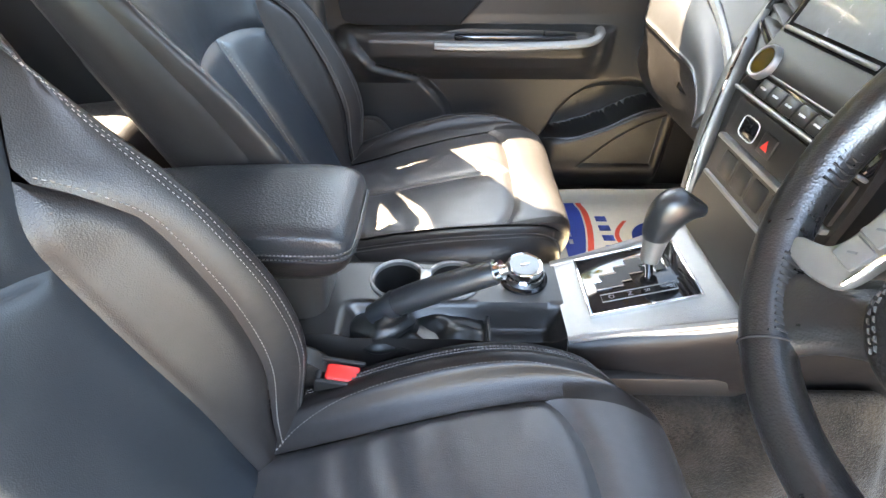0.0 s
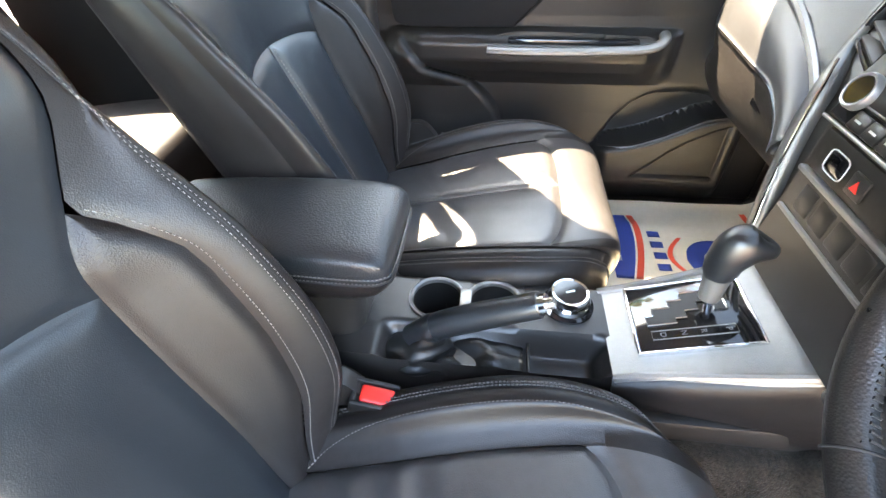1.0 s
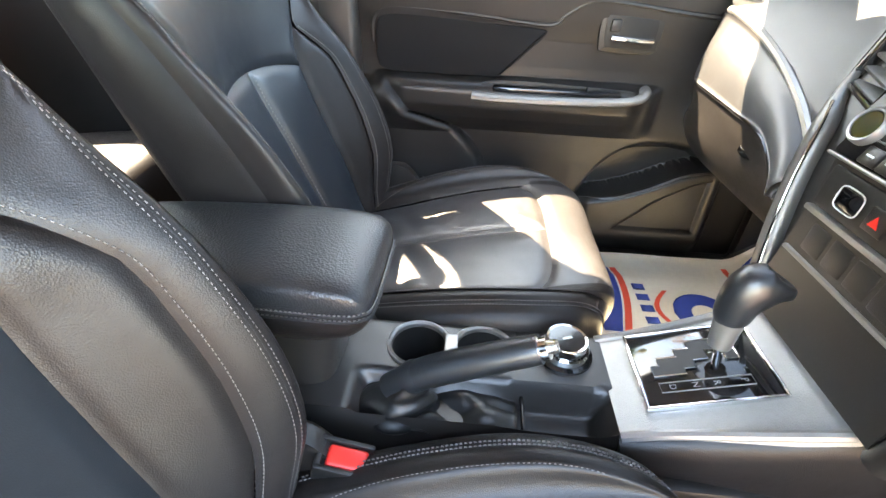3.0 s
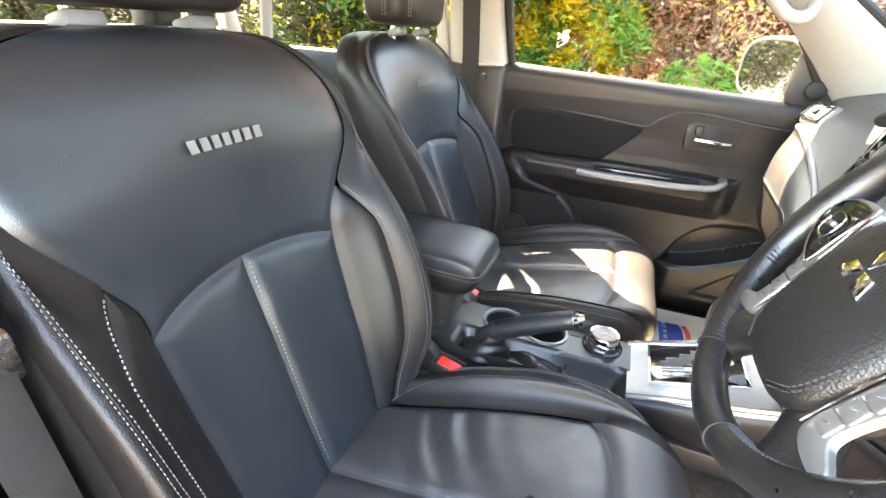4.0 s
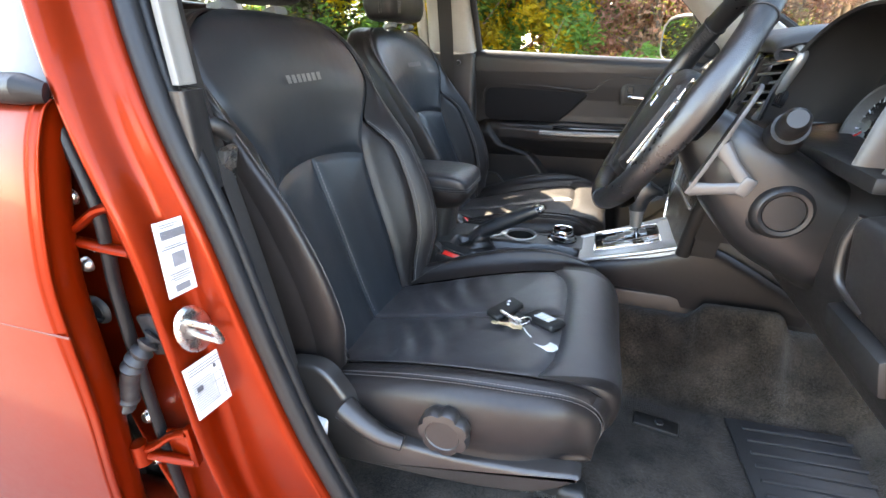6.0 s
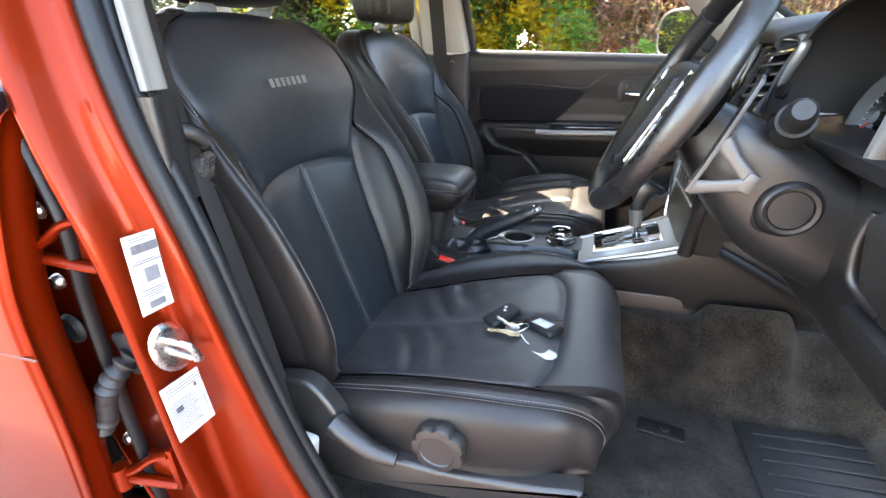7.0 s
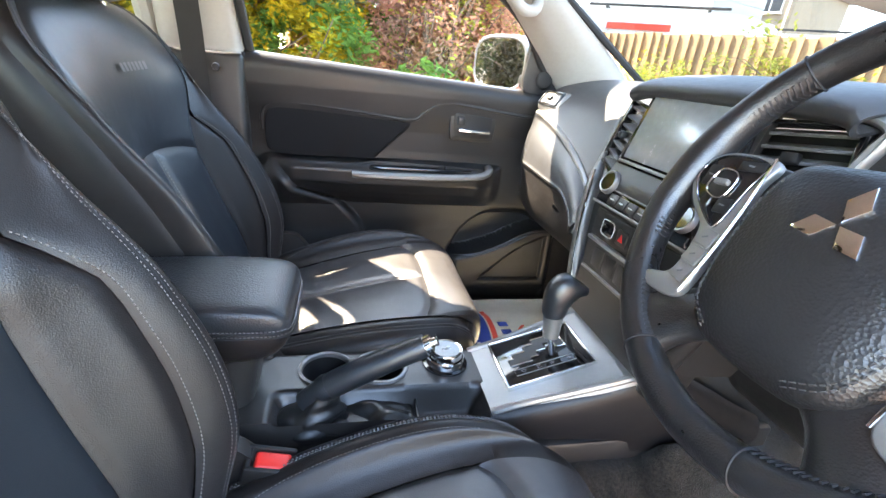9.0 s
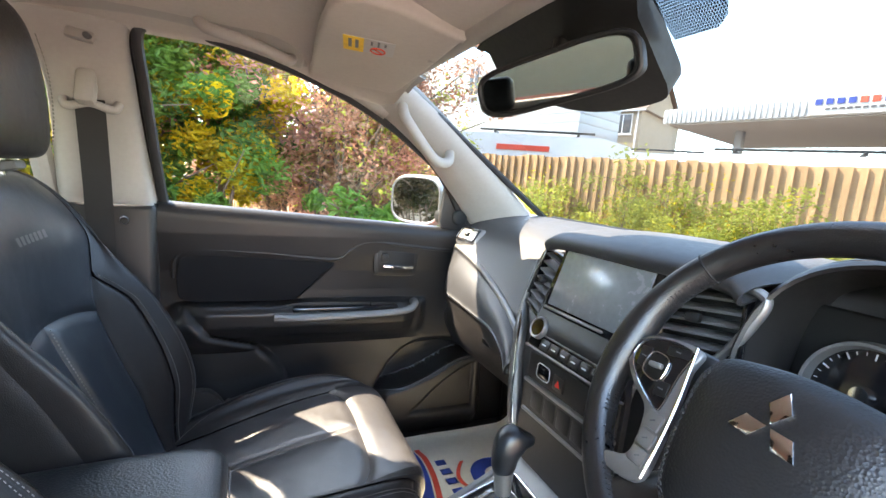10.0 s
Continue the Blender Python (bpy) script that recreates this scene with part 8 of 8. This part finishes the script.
bbox_house("house", (11.3, 22.8, 0), (16.0, 3.0, 7.7), -73, RENDER_W, "white house with grey-white boarded upper storey", 11, ((1.6, 6.55, 0.75, 1.45), (6.3, 6.3, 0.75, 1.45), (-3.5, 6.55, 0.75, 1.45)))
bbox_house("house", (21.46, 24.26, 0), (8.0, 7.0, 6.35), -65, BRICK, "buff brick house with brown tiled roof", 0, ((3.0, 5.55, 1.05, 1.15), (1.45, 5.55, 0.85, 1.15), (-1.5, 5.55, 1.1, 1.15)), gable=2.05)
bbox_house("outbuilding", (3.9, 13.2, 0), (4.6, 2.2, 2.7), 0, RENDER_W, "white rendered outbuilding with small dark windows", 0, ((-0.75, 1.8, 0.5, 0.62), (0.05, 1.8, 0.5, 0.62), (1.2, 1.8, 0.5, 0.62)))
bbox_house("house", (-14.0, 4.0, 0), (9.0, 7.0, 5.0), 80, BRICK, "brick house behind the car", 0, ((-2, 3.6, 1.4, 1.2), (2, 3.6, 1.4, 1.2)), gable=2.2)
bbox_house("house", (4.0, -22.0, 0), (14.0, 7.0, 5.2), 180, BRICK, "brick house across the yard", 0, ((-3, 3.6, 1.4, 1.2), (3, 3.6, 1.4, 1.2)), gable=2.2)


def van(at, yaw, label, L=5.2, W=2.0, H=2.5):
    v = thing("van", at, label, "van", "parked vans")
    m = Matrix.Translation(at) @ pose(0, 0, 0, 0, 0, yaw)
    side = [(-L / 2, 0.35), (-L / 2, H - 0.35), (-L / 2 + 0.25, H - 0.08), (-L / 2 + 0.8, H), (L / 2 - 2.0, H), (L / 2 - 1.5, H - 0.12), (L / 2 - 0.75, H * 0.56), (L / 2 - 0.1, H * 0.47), (L / 2, H * 0.3), (L / 2, 0.35)]
    part("body", plate(side, m @ Matrix(((1, 0, 0, 0), (0, 0, -1, W / 2), (0, 1, 0, 0), (0, 0, 0, 1))), W, 0.0), WHITE_PAINT, v, smooth=25)
    for s in (-1, 1):
        part("side_window", rounded((0.9, 0.03, 0.5), m @ pose(L / 2 - 1.5, s * (W / 2 + 0.005), H * 0.66), 0.02), PANE_DARK, v)
        for x in (-L / 2 + 1.0, L / 2 - 0.9):
            part("wheel", turned([(0, 0.1), (0.33, 0.1), (0.36, 0.0), (0.33, -0.12), (0, -0.12)], m @ pose(x, s * (W / 2 - 0.1), 0.36, 90, 0, 0), 24), RUBBER, v)
        part("roof_bar", rounded((2.2, 0.04, 0.04), m @ pose(-0.4, s * (W / 2 - 0.3), H + 0.10), 0.01), PLASTIC_DARK, v)
    for x in (-1.2, 0.4):
        part("cross_bar", rounded((0.05, W - 0.5, 0.05), m @ pose(x, 0, H + 0.07), 0.01), PLASTIC_DARK, v)
    part("red_stripe", rounded((1.0, 0.02, 0.10), m @ pose(-0.6, -W / 2 - 0.012, H - 0.25), 0), RED_INK, v)
    return v


van((5.9, 7.4, 0), -37, "white high-roofed van behind the fence", L=5.6, H=2.40)
van((9.6, 7.9, 0), -42, "white van with roof bars behind the fence", L=5.2, H=2.45)
van((8.6, 3.9, 0), -60, "white van with a red roof stripe behind the fence", L=5.2, H=2.2)
canopy = thing("canopy", (16.5, 5.5, 0), "flat-roofed forecourt canopy with a ribbed white fascia", "canopy")
cm = Matrix.Translation((18.2, 4.6, 0)) @ pose(0, 0, 0, 0, 0, -75) @ Matrix.Diagonal((1, 1, 1, 1))
part("canopy_roof", rounded((15.0, 7.0, 0.22), cm @ pose(-0.15, 0, 4.28), 0.02), RENDER_W, canopy)
part("soffit", rounded((14.8, 6.8, 0.05), cm @ pose(-0.15, 0, 3.93), 0.01), surface("grey_soffit", (0.34, 0.325, 0.30), 0.8, vary=0.1, scale=1), canopy)
part("fascia", rounded((15.0, 0.08, 0.46), cm @ pose(-0.15, -3.44, 4.18), 0.01), CLAD, canopy)
for k in range(26):
    part("fascia_rib", rounded((0.085, 0.07, 0.44), cm @ pose(-7.58 + k * 0.150, -3.50, 4.18), 0.012), CLAD, canopy)
for k in range(46):
    part("fascia_rib", rounded((0.07, 0.085, 0.44), cm @ pose(-7.68, -3.40 + k * 0.150, 4.18), 0.012), CLAD, canopy)
part("sign_board", rounded((8.0, 0.08, 0.50), cm @ pose(0.30, -3.58, 4.20), 0.01), PAPER, canopy, "white sign board")
for k in range(11):
    part("sign_bar", rounded((0.15, 0.03, 0.15), cm @ pose(-3.50 + k * 0.225, -3.63, 4.29), 0), RED_INK if k in (4, 5) else BLUE_INK, canopy)
for k in range(16):
    part("sign_bar", rounded((0.10, 0.03, 0.05), cm @ pose(-3.30 + k * 0.15, -3.63, 4.10), 0), INK, canopy)
for x in (-6.0, -1.0, 4.5):
    part("post", rounded((0.25, 0.25, 4.0), cm @ pose(x, -1.5, 2.0), 0.02), GREY_TRIM, canopy)
part("brick_wall", rounded((14.0, 0.25, 2.6), Matrix.Translation((24.0, 7.0, 1.3)) @ pose(0, 0, 0, 0, 0, -62), 0.02), BRICK, None, "long buff brick yard wall", kind="structure", category="wall")

# unseen rest of the truck's body, added to cast shadow and close the cabin
part("bonnet", rounded((1.35, 1.66, 0.55), pose(1.95, 0, 0.835, 0, 2, 0), 0.12, 4), ORANGE, None, "unseen orange painted bonnet, added ahead of the windscreen to cast shadow", kind="structure", category="car body")
part("load_bed", rounded((1.60, 1.72, 0.66), pose(-2.05, 0, 0.80), 0.05, 3), ORANGE, None, "unseen orange painted load bed, added behind the cabin to cast shadow", kind="structure", category="car body")
for x in (1.75, -1.75):
    for y in (-0.80, 0.80):
        part("wheel", turned([(0, 0.09), (0.20, 0.09), (0.22, 0.11), (0.36, 0.10), (0.38, 0.06), (0.38, -0.10), (0.2, -0.12), (0, -0.12)], pose(x, y, 0.38, 90, 0, 0), 36), RUBBER, None, "black road wheel of the truck", kind="structure", category="car body")
